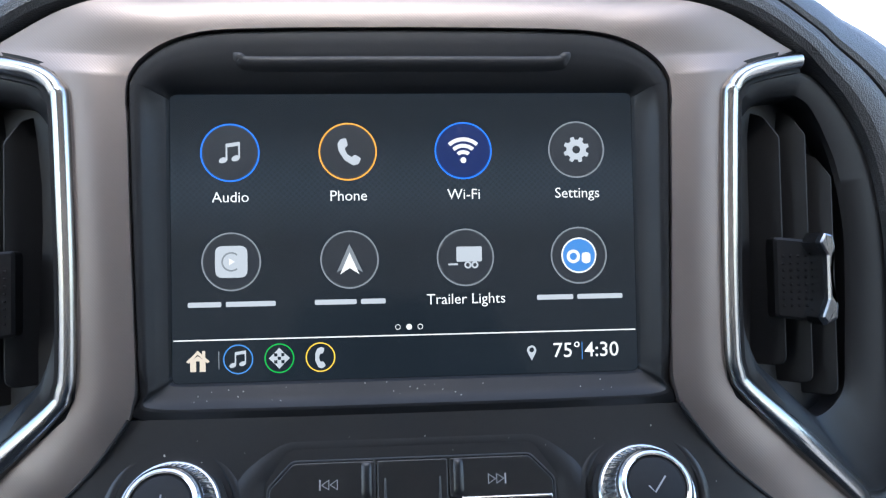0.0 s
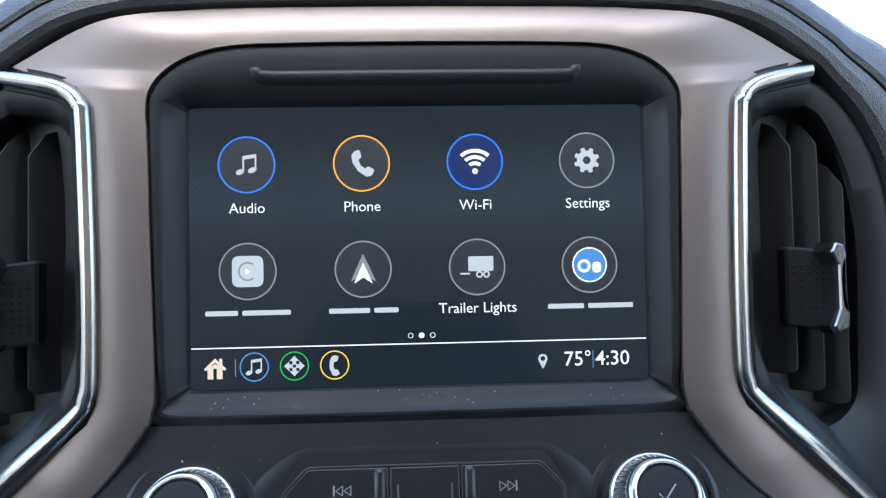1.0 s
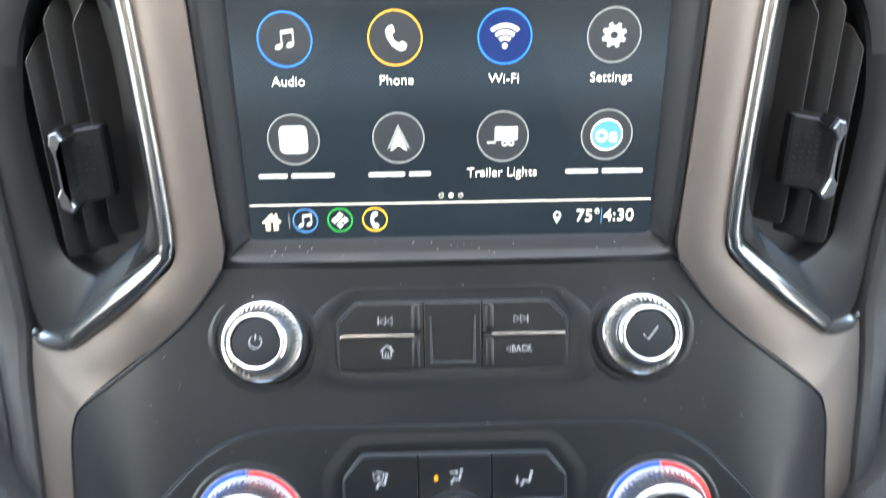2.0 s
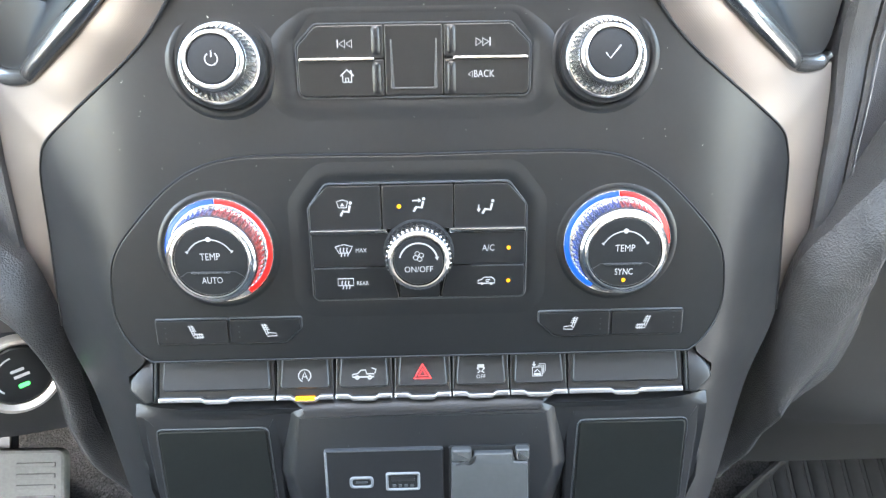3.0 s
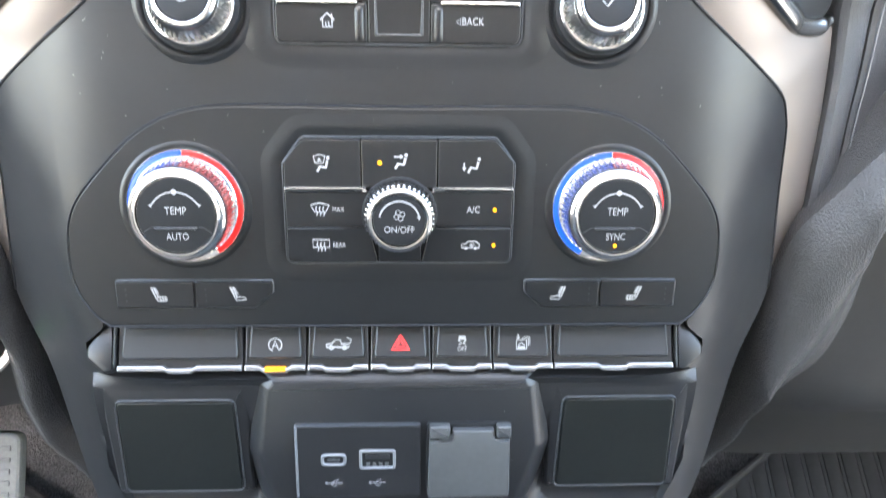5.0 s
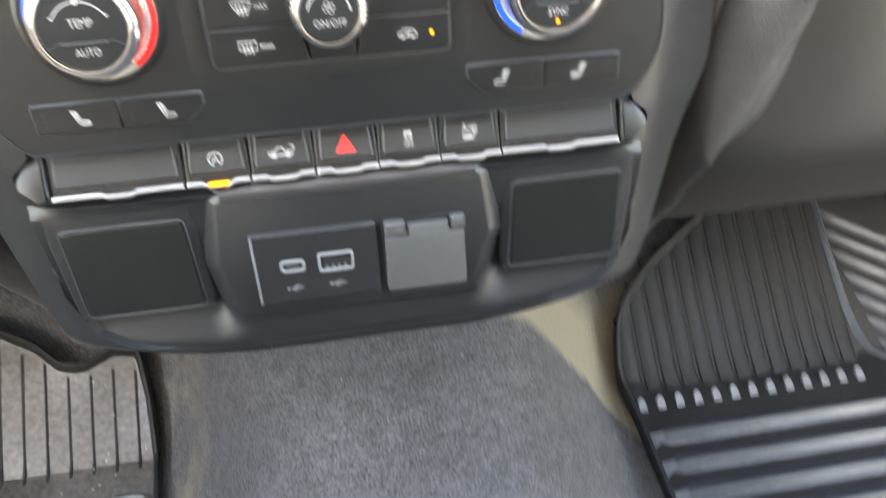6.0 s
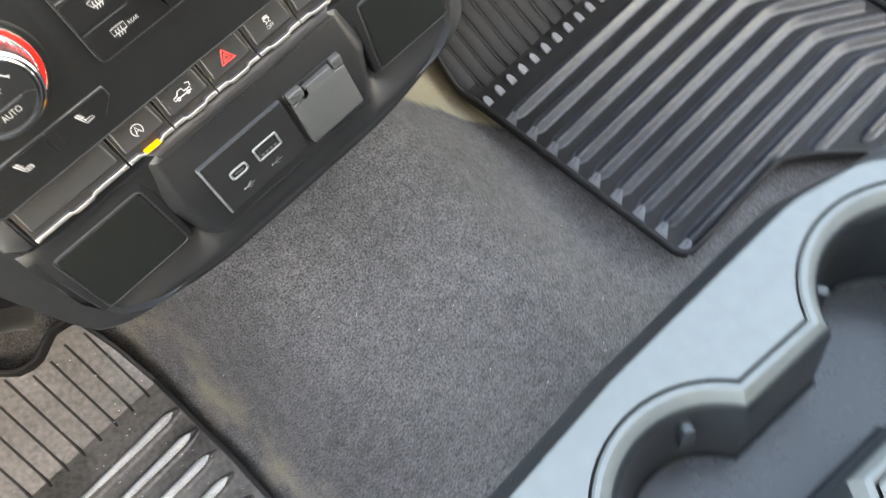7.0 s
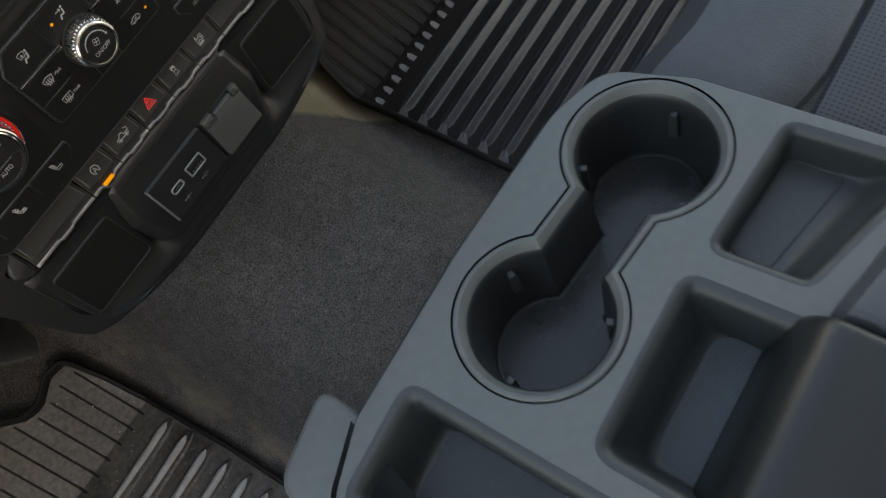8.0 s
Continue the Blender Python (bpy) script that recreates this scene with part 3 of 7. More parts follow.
AMBER = glow("amber_lamp", (1.0, 0.38, 0.006), 0.68 / EXP)
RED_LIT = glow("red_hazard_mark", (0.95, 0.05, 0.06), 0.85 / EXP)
RING_RED = glow("red_light_ring", (0.9, 0.016, 0.014), 0.36 / EXP)
RING_BLUE = glow("blue_light_ring", (0.004, 0.10, 0.9), 0.36 / EXP)
GREEN_LIT = glow("green_lamp", (0.05, 0.85, 0.12), 1.0 / EXP)
MARK = mat("printed_white_marking", (0.25, 0.255, 0.26), 0.5, emit=(0.8, 0.82, 0.85), emit_s=0.06 / EXP)


def screen_material():
    """Dark glass over a nearly black picture with a faint dotted band across it."""
    m = mat("screen_glass", (0.003, 0.0033, 0.0036), 0.09, spec=0.4, emit=(0.45, 0.66, 0.90), emit_s=0.02 / EXP)
    nt = m.node_tree
    b = nt.nodes["Principled BSDF"]
    tc = nt.nodes.new("ShaderNodeTexCoord")
    sep = nt.nodes.new("ShaderNodeSeparateXYZ")
    nt.links.new(tc.outputs["Object"], sep.inputs[0])
    dots = nt.nodes.new("ShaderNodeTexVoronoi")
    dots.voronoi_dimensions = "2D"
    dots.inputs["Scale"].default_value, dots.inputs["Randomness"].default_value = 620, 0.0
    turn = nt.nodes.new("ShaderNodeMapping")
    turn.inputs["Rotation"].default_value[2] = radians(45)
    nt.links.new(tc.outputs["Object"], turn.inputs["Vector"])
    nt.links.new(turn.outputs[0], dots.inputs["Vector"])
    off = nt.nodes.new("ShaderNodeMath")
    off.operation, off.inputs[1].default_value = "SUBTRACT", 0.028
    nt.links.new(sep.outputs["Y"], off.inputs[0])
    away = nt.nodes.new("ShaderNodeMath")
    away.operation = "ABSOLUTE"
    nt.links.new(off.outputs[0], away.inputs[0])
    band = nt.nodes.new("ShaderNodeMapRange")
    band.inputs["From Min"].default_value, band.inputs["From Max"].default_value = 0.004, 0.022
    band.inputs["To Min"].default_value, band.inputs["To Max"].default_value = 0.045 / EXP, 0.0
    nt.links.new(away.outputs[0], band.inputs["Value"])
    mul = nt.nodes.new("ShaderNodeMath")
    mul.operation = "MULTIPLY_ADD"
    mul.inputs[2].default_value = 0.020 / EXP
    nt.links.new(dots.outputs["Distance"], mul.inputs[0])
    nt.links.new(band.outputs[0], mul.inputs[1])
    nt.links.new(mul.outputs[0], b.inputs["Emission Strength"])
    return m


SCREEN_GLASS = screen_material()


def annulus(r0, r1, cx=0.0, cy=0.0, z=0.0, a0=0.0, a1=2 * math.pi, n=40, bm=None):
    bm = bm or bmesh.new()
    closed = abs(a1 - a0 - 2 * math.pi) < 1e-6
    k = n if closed else n + 1
    loops = [[(cx + r * math.cos(a0 + (a1 - a0) * i / n), cy + r * math.sin(a0 + (a1 - a0) * i / n), z) for i in range(k)] for r in (r0, r1)]
    rings(bm, loops, close=closed)
    return bm


def disc(r, cx=0.0, cy=0.0, z=0.0, n=32, bm=None):
    return flat(circle(r, n, cx, cy), z, bm)


def poly(pts, s=1.0, cx=0.0, cy=0.0, z=0.0, bm=None):
    return flat([(cx + x * s, cy + y * s) for x, y in pts], z, bm)


def stroke(pts, w, z=0.0, bm=None, closed=False):
    """A flat line of width w through points."""
    bm = bm or bmesh.new()
    p = [Vector((x, y)) for x, y in pts]
    k, a, b = len(p), [], []
    for i in range(k):
        prev, nxt = (p[i - 1] if i or closed else p[i]), (p[(i + 1) % k] if i < k - 1 or closed else p[i])
        d = (nxt - prev).normalized()
        n = Vector((-d.y, d.x)) * w / 2
        a.append((p[i].x + n.x, p[i].y + n.y, z))
        b.append((p[i].x - n.x, p[i].y - n.y, z))
    rings(bm, [a, b], close=closed)
    return bm


def icon(name, bm, material, parent, x=0.0, y=0.0, z=0.0, label="", turn=0.0):
    return sub(name, bm, material, parent, label, loc=Matrix.Translation((x, y, z)) @ Matrix.Rotation(radians(turn), 4, "Z"), smooth=False)


def note_icon(s):
    bm = bmesh.new()
    for cx, cy in ((-0.55, -0.6), (0.45, -0.45)):
        flat([(cx * s + 0.34 * s * math.cos(t), cy * s + 0.25 * s * math.sin(t + 0.3)) for t in np.linspace(0, 2 * math.pi, 16, endpoint=False)], 0, bm)
    poly([(-0.34, -0.6), (-0.20, -0.6), (-0.20, 0.62), (-0.34, 0.62)], s, bm=bm)
    poly([(0.66, -0.45), (0.80, -0.45), (0.80, 0.78), (0.66, 0.78)], s, bm=bm)
    poly([(-0.34, 0.42), (0.80, 0.58), (0.80, 0.90), (-0.34, 0.74)], s, z=0.00001, bm=bm)
    return bm


def handset_icon(s):
    bm = bmesh.new()
    pts = [(-0.50, 0.85), (-0.12, 0.95), (0.02, 0.42), (-0.22, 0.25), (-0.05, -0.15), (0.25, -0.38), (0.48, -0.20), (0.90, -0.45), (0.72, -0.85), (0.35, -0.95), (-0.25, -0.55), (-0.62, 0.05), (-0.70, 0.55)]
    return poly(rounded([(x * s, y * s) for x, y in pts], 0.12 * s, 3), bm=bm)


def wifi_icon(s):
    bm = bmesh.new()
    disc(0.20 * s, 0, -0.72 * s, n=16, bm=bm)
    for r in (0.55, 0.98, 1.42):
        annulus((r - 0.13) * s, (r + 0.13) * s, 0, -0.72 * s, 0, radians(48), radians(132), 16, bm)
    return bm


def gear_icon(s):
    bm = bmesh.new()
    n, outer, inner = 64, [], []
    for i in range(n):
        a = 2 * math.pi * i / n
        r = 1.0 if (i % 8) < 4 else 0.76
        outer.append((r * s * math.cos(a), r * s * math.sin(a), 0))
        inner.append((0.30 * s * math.cos(a), 0.30 * s * math.sin(a), 0))
    rings(bm, [outer, inner])
    return bm


def trailer_icon(s):
    bm = flat(rect(1.7 * s, 1.0 * s, 0.08 * s, 0.25 * s, 0.22 * s, 2))
    poly([(-1.15, -0.50), (-0.5, -0.50), (-0.5, -0.38), (-1.15, -0.38)], s, bm=bm)
    for x in (0.15, 0.62):
        annulus(0.12 * s, 0.24 * s, x * s, -0.50 * s, 0, n=16, bm=bm)
    return bm


def home_icon(s):
    bm = poly([(-0.95, -0.02), (0, 0.88), (0.95, -0.02), (0.75, -0.16), (0, 0.55), (-0.75, -0.16)], s)
    poly([(-0.62, -0.85), (-0.14, -0.85), (-0.14, -0.30), (-0.62, -0.30)], s, bm=bm)
    poly([(0.14, -0.85), (0.62, -0.85), (0.62, -0.30), (0.14, -0.30)], s, bm=bm)
    poly([(-0.62, -0.30), (-0.14, -0.30), (-0.14, 0.02), (0.14, 0.02), (0.14, -0.30), (0.62, -0.30), (0.62, 0.0), (0, 0.45), (-0.62, 0.0)], s, bm=bm)
    poly([(0.35, 0.45), (0.6, 0.25), (0.6, 0.85), (0.35, 0.85)], s, z=0.00001, bm=bm)
    return bm


# ---------------------------------------------------------------- infotainment screen
display = thing("infotainment_display", "lit touchscreen with two rows of round menu icons", "screen", slope_frame(0.0, 0, 0))


def build_display():
    sub("screen_glass", prism(rect(0.1745, 0.107, 0.0025, 0, 0.009), 0.0015, 0.0002, -0.0015), SCREEN_GLASS, display, "dark glossy glass")
    L = 0.00012
    S = 0.0435
    rows = ((0.0405, -0.0167, ("note", UI_BLUE, "Audio"), ("phone", UI_ORANGE, "Phone"), ("wifi", UI_BLUE, "Wi-Fi"), ("gear", UI_GREY, "Settings")),
            (0.0, -0.0157, ("tile", UI_GREY, None), ("arrow", UI_GREY, None), ("trailer", UI_GREY, "Trailer Lights"), ("roundel", UI_GREY, None)))
    words = {"tile": (0.0122, 0.0182), "arrow": (0.0155, 0.0092), "roundel": (0.0140, 0.0175)}
    for y, dy, *items in rows:
        for i, (kind, ring, text) in enumerate(items):
            x = (i - 1.5) * S
            button = icon("menu_icon", disc(0.0107, n=40), UI_NAVY if kind == "wifi" else UI_DISC, display, x, y, L, "round menu icon with a coloured ring")
            icon("ring", annulus(0.0103, 0.0109), ring, button, z=L)
            if kind in ("tile", "arrow", "trailer", "roundel", "gear"):
                icon("inner_ring", annulus(0.0097, 0.00995), UI_DISC, button, z=L)
            if kind == "note":
                icon("symbol", note_icon(0.0046), UI_PALE, button, z=L)
            elif kind == "phone":
                icon("symbol", handset_icon(0.0055), UI_PALE, button, z=L)
            elif kind == "wifi":
                icon("symbol", wifi_icon(0.0056), UI_WHITE, button, 0, 0.0004, L)
            elif kind == "gear":
                icon("symbol", gear_icon(0.0050), UI_PALE, button, z=L, turn=11)
            elif kind == "tile":
                icon("symbol", flat(rect(0.0118, 0.0118, 0.0028)), UI_PALE, button, z=L)
                icon("symbol_ring", annulus(0.0030, 0.0036, a0=radians(50), a1=radians(310)), UI_GREY, button, z=2 * L)
                icon("symbol_core", poly([(-0.5, -0.8), (0.8, 0), (-0.5, 0.8)], 0.0016), UI_WHITE, button, z=2 * L)
            elif kind == "arrow":
                icon("symbol", poly([(-0.82, -0.8), (0, 1.0), (0.82, -0.8), (0, -0.35)], 0.0060), UI_GREY, button, z=L)
                icon("symbol_core", poly([(-0.62, -0.95), (0, 0.45), (0.62, -0.95), (0, -0.55)], 0.0058), UI_WHITE, button, z=2 * L)
            elif kind == "trailer":
                icon("symbol", trailer_icon(0.0057), UI_PALE, button, z=L)
            elif kind == "roundel":
                icon("symbol", disc(0.0068), UI_WHITE, button, z=L)
                icon("symbol_core", disc(0.0062), UI_SKY, button, z=2 * L)
                icon("symbol_ring", annulus(0.0014, 0.0026, -0.0022, -0.0004, n=24), UI_WHITE, button, z=3 * L)
                icon("symbol_bar", flat(rect(0.0034, 0.0042, 0.0014, 0.0027, -0.0010)), UI_WHITE, button, z=3 * L)
            if text:
                lettering(text, 0.0056, display, UI_WHITE, x, y + dy, L, name="icon_caption")
            else:
                bars(words[kind], 0.0019, display, UI_PALE, x, y + dy, L, 0.0016)
    icon("divider_line", flat(rect(0.1730, 0.0005, 0.0001, 0, 0)), UI_WHITE, display, 0, -0.0287, L)
    for i, x in enumerate((-0.0042, 0, 0.0042)):
        icon("page_dot", disc(0.0011, n=16) if i == 1 else annulus(0.0008, 0.00105, n=16), UI_WHITE, display, x, -0.0256, L)
    icon("home_symbol", home_icon(0.0045), UI_CREAM, display, -0.0778, -0.0364, L)
    icon("divider_tick", flat(rect(0.0003, 0.0066, 0.0001)), UI_GREY, display, -0.0702, -0.0362, L)
    for x, ring, sym in ((-0.0632, UI_SKY, note_icon(0.0036)), (-0.0482, UI_GREEN, None), (-0.0331, UI_YELLOW, handset_icon(0.0038))):
        b = icon("shortcut_icon", annulus(0.0050, 0.0055), ring, display, x, -0.0360, L, "small round shortcut with a coloured ring")
        if sym is None:
            sym = bmesh.new()
            for c, d in ((1, 0), (0, 1), (-1, 0), (0, -1)):
                poly([(c * p - d * q, d * p + c * q) for p, q in ((0.16, -0.20), (0.52, -0.20), (0.52, -0.52), (1.08, 0.0), (0.52, 0.52), (0.52, 0.20), (0.16, 0.20))], 0.0036, bm=sym)
        icon("symbol", sym, UI_PALE, b, z=L, turn=-33 if ring is UI_YELLOW else 0)
    pin = poly([(0, -1.3), (0.55, -0.25), (0.72, 0.25), (0.5, 0.75), (0, 0.95), (-0.5, 0.75), (-0.72, 0.25), (-0.55, -0.25)], 0.0026)
    icon("pin_symbol", pin, UI_PALE, display, 0.0462, -0.0362, L)
    icon("pin_hole", disc(0.0009, n=16), SCREEN_GLASS, display, 0.0462, -0.0355, 2 * L)
    lettering("75°", 0.0078, display, UI_WHITE, 0.0597, -0.0362, L, name="temperature_reading", bold=0.00004)
    icon("divider_tick", flat(rect(0.0003, 0.0066, 0.0001)), UI_SKY, display, 0.0656, -0.0362, L)
    lettering("4:30", 0.0078, display, UI_WHITE, 0.0732, -0.0362, L, name="clock_reading", bold=0.00004)


build_display()

# ---------------------------------------------------------------- audio controls
FACE = slope_frame(-0.010, -0.085, 0.27)


def on_face(x, z, lift=0.0):
    """A spot on the sloping face of the stack, given across and in height."""
    return FACE @ Matrix.Translation((x, (z + 0.085) * math.hypot(1, 0.27), lift))


audio_panel = thing("audio_control_panel", "black audio key panel with silver divider bars", "control panel", on_face(0, -0.088))
KEYRIM = mat("key_edge_plastic", (0.045, 0.047, 0.049), 0.34, noise_scale=40, noise_amt=0.1)


def skip_icon(s, d):
    bm = bmesh.new()
    for k in (0, 1):
        stroke([((k - 0.9) * d * s, 0.55 * s), ((k - 0.9) * d * s, -0.55 * s), ((k - 0.05) * d * s, 0)], 0.16 * s, bm=bm, closed=True)
    stroke([(1.15 * d * s, 0.6 * s), (1.15 * d * s, -0.6 * s)], 0.18 * s, bm=bm)
    return bm


def home_outline(s):
    bm = stroke([(-0.95 * s, 0.0), (0, 0.90 * s), (0.95 * s, 0.0)], 0.20 * s)
    stroke([(-0.62 * s, 0.12 * s), (-0.62 * s, -0.85 * s), (0.62 * s, -0.85 * s), (0.62 * s, 0.12 * s)], 0.18 * s, 0.00001, bm)
    stroke([(-0.20 * s, -0.85 * s), (-0.20 * s, -0.25 * s), (0.20 * s, -0.25 * s), (0.20 * s, -0.85 * s)], 0.16 * s, 0.00002, bm)
    stroke([(0.58 * s, 0.40 * s), (0.58 * s, 0.85 * s)], 0.20 * s, 0.00003, bm)
    return bm


def build_audio():
    out = rounded([(-0.0515, -0.0160), (0.0515, -0.0160), (0.0515, 0.0070), (0.0430, 0.0158), (-0.0430, 0.0158), (-0.0515, 0.0070)], [0.004, 0.004, 0.004, 0.004, 0.004, 0.004])
    bm = bmesh.new()
    swell = ((0.0170, -0.0012), (0.0140, -0.0004), (0.0115, 0.0004), (0.0092, 0.0011), (0.0070, 0.0015), (0.0050, 0.0015), (0.0032, 0.0010), (0.0016, 0.0003), (0.0, -0.0004))
    rings(bm, [[(x, y, h) for x, y in inset(out, -d)] for d, h in swell])
    for v in bm.verts:
        if v.co.z > -0.0004:
            v.co.z = -0.0004 + (v.co.z + 0.0004) * (0.12 + 0.88 * smoothstep(-0.026, -0.010, v.co.y))
    sub("scoop", bm, BLACK, audio_panel, angle=50)
    sub("edge_frame", frame_ring(inset(out, -0.0004), inset(out, 0.0004), 0.0018, -0.0004, 0.0002), KEYRIM, audio_panel)
    sub("backing", prism(out, 0.0006, 0.0002, -0.0004), GAP, audio_panel)
    lu = rounded([(-0.0133, 0.0012), (-0.0133, 0.0151), (-0.0425, 0.0151), (-0.0508, 0.0065), (-0.0508, 0.0012)], [0.0011, 0.0011, 0.003, 0.003, 0.0011])
    ll = rounded([(-0.0133, 0.0004), (-0.0508, 0.0004), (-0.0508, -0.0153), (-0.0133, -0.0153)], [0.0011, 0.0011, 0.0035, 0.0011])
    for sgn in (-1, 1):
        for pts, sym, txt in ((lu, skip_icon(0.0030, sgn), None), (ll, home_outline(0.0031) if sgn < 0 else None, "BACK" if sgn > 0 else None)):
            q = pts if sgn < 0 else [(-x, y) for x, y in pts][::-1]
            key = sub("key", prism(q, 0.0022, 0.00035), KEY, audio_panel)
            cy = 0.0074 if pts is lu else -0.0064
            if sym is not None:
                icon("symbol", sym, MARK, key, (-0.0296 if sgn < 0 else 0.0300), cy, 0.00228)
            if txt:
                lettering(txt, 0.0044, key, MARK, 0.0308, cy, 0.00228, squeeze=0.82)
                icon("symbol", stroke([(0.0008, 0.0013), (-0.0010, 0.0), (0.0008, -0.0013)], 0.0003, closed=True), MARK, key, 0.0249, cy, 0.00228)
        # each key swells softly towards the centre pad; a silver divider runs between the two
        for lo, hi in ((-0.0148, -0.0006), (0.0024, 0.0148)):
            rows = []
            for u, h in ((0.0186, 0.0), (0.0179, 0.0003), (0.0172, 0.0007), (0.0166, 0.0008), (0.0158, 0.0007), (0.0150, 0.0003), (0.0146, 0.0)):
                rows.append([(sgn * u, lo + (hi - lo) * v, 0.0021 + h * g) for v, g in ((0.0, 0.0), (0.06, 0.6), (0.15, 1.0), (0.85, 1.0), (0.94, 0.6), (1.0, 0.0))])
            sub("key_swell", grid_mesh(rows if sgn > 0 else rows[::-1]), KEY, audio_panel, angle=60)
        bar = rect(0.0330, 0.0017, 0.0005, sgn * 0.0337, 0.0008)
        sub("divider_bar", prism(bar, 0.0036, 0.0006), CHROME, audio_panel, "silver divider bar")
    pad = rounded([(-0.0127, -0.0153), (0.0127, -0.0153), (0.0127, 0.0151), (-0.0127, 0.0151)], 0.0011)
    centre = sub("centre_pad", prism(pad, 0.0018, 0.0004), KEY, audio_panel)
    for sgn in (-1, 1):
        g = rounded([(sgn * 0.0095, 0.0090), (sgn * 0.0102, 0.0090), (sgn * 0.0102, -0.0120), (sgn * 0.0088, -0.0120)], 0.0003)
        sub("groove_edge", prism(g, 0.0026, 0.0003), KEYRIM, centre)
    sub("groove_edge", prism(rect(0.0190, 0.0008, 0.0003, 0, -0.0120), 0.0026, 0.0003), KEYRIM, centre)


build_audio()


def audio_knob(name, label, x, mark):
    k = thing(name, label, "knob", on_face(x, -0.0880, 0.0036) @ Matrix.Rotation(radians(-13), 4, "X"))
    bm = bmesh.new()
    rings(bm, [[(r * math.cos(a), r * math.sin(a), h) for a in np.linspace(0, 2 * math.pi, 64, endpoint=False)] for r, h in ((0.0268, -0.0016), (0.0252, -0.0002), (0.0236, 0.0009), (0.0222, 0.0012), (0.0211, 0.0006), (0.0203, -0.0012), (0.0196, -0.0040))])
    sub("collar", bm, BLACK, k, angle=60, loc=Matrix.Rotation(radians(13), 4, "X") @ Matrix.Translation((0, 0, -0.0036)))
    sub("gap_ring", lathe([(0.0194, -0.012), (0.0194, -0.0004), (0.0170, -0.0002)]), GAP, k)
    sub("base_ring", lathe([(0.0181, -0.009), (0.0181, 0.0010), (0.0178, 0.0020), (0.0172, 0.0027), (0.0166, 0.0029), (0.0162, 0.0024)], 96), SATIN, k, "polished chrome ring")
    sub("grip", lathe([(0.0160, 0.0018), (0.0166, 0.0030), (0.0150, 0.0066), (0.0137, 0.0092), (0.0130, 0.0096)], 176, {1: (44, 0.0013), 2: (44, 0.0013), 3: (44, 0.0008)}), KNURL, k, "knurled silver grip")
    sub("crown_ring", lathe([(0.0134, 0.0088), (0.0137, 0.0100), (0.0136, 0.0112), (0.0131, 0.0124), (0.0122, 0.0133), (0.0113, 0.0136), (0.0107, 0.0134), (0.0104, 0.0124)], 96), SATIN, k, "broad polished chrome crown")
    sub("cap_joint", lathe([(0.0105, 0.0110), (0.0105, 0.0126), (0.0098, 0.0128)], 48), GAP, k)
    cap = sub("cap", lathe([(0.0101, 0.0110), (0.0101, 0.0128), (0.0097, 0.0133), (0.006, 0.0137), (0.001, 0.0138)], 64), CAPBLACK, k, "matt black cap")
    icon("symbol", mark, MARK, cap, 0, 0, 0.0140)


power = annulus(0.0024, 0.0029, a0=radians(125), a1=radians(415), n=20)
stroke([(0, 0.0034), (0, 0.0008)], 0.0006, bm=power)
audio_knob("volume_knob", "chrome rotary knob with a knurled grip and power mark", -0.0843, power)
audio_knob("tuning_knob", "chrome rotary knob with a knurled grip and tick mark", 0.0842, stroke([(-0.0030, -0.0001), (-0.0011, -0.0024), (0.0034, 0.0030)], 0.0006))

# ---------------------------------------------------------------- climate controls
climate_panel = thing("climate_control_panel", "black climate panel with rows of marked keys", "control panel", on_face(0, -0.168))
CV = math.hypot(1, 0.27)


def cz(z):
    return (z + 0.168) * CV


def person_icon(s, kind):
    """Seated figure with an air arrow."""
    bm = disc(0.17 * s, 0.42 * s, 0.62 * s, n=12)
    stroke([(0.36 * s, 0.36 * s), (0.20 * s, -0.30 * s), (-0.35 * s, -0.22 * s), (-0.62 * s, -0.72 * s)], 0.24 * s, 0.00001, bm)
    if kind in ("face", "both"):
        stroke([(-0.75 * s, 0.45 * s), (-0.10 * s, 0.45 * s)], 0.14 * s, bm=bm)
        poly([(-0.15, 0.70), (0.18, 0.45), (-0.15, 0.20)], s, bm=bm)
    if kind == "feet":
        stroke([(-1.0 * s, 0.25 * s), (-1.0 * s, -0.25 * s)], 0.14 * s, bm=bm)
        poly([(-1.22, -0.20), (-1.0, -0.55), (-0.78, -0.20)], s, bm=bm)
    if kind == "screen":
        stroke([(-0.95 * s, 0.80 * s), (-0.4 * s, 0.95 * s), (0.15 * s, 0.80 * s), (0.0 * s, 0.15 * s), (-0.80 * s, 0.15 * s)], 0.11 * s, bm=bm, closed=True)
        poly([(-0.62, 0.30), (-0.18, 0.30), (-0.40, 0.66)], s, bm=bm)
    return bm


def defrost_icon(s, rear):
    if rear:
        bm = stroke([(x * s, y * s) for x, y in ((-1.0, 0.6), (1.0, 0.6), (1.0, -0.35), (-1.0, -0.35))], 0.15 * s, closed=True)
    else:
        bm = stroke([(x * s, y * s) for x, y in ((-1.1, 0.45), (0, 0.75), (1.1, 0.45), (0.65, -0.4), (-0.65, -0.4))], 0.15 * s, closed=True)
    for x in (-0.42, 0.0, 0.42):
        stroke([(x * s, -0.85 * s), ((x + 0.1) * s, -0.5 * s), ((x - 0.1) * s, -0.1 * s), (x * s, 0.3 * s)], 0.15 * s, 0.00001, bm)
    return bm


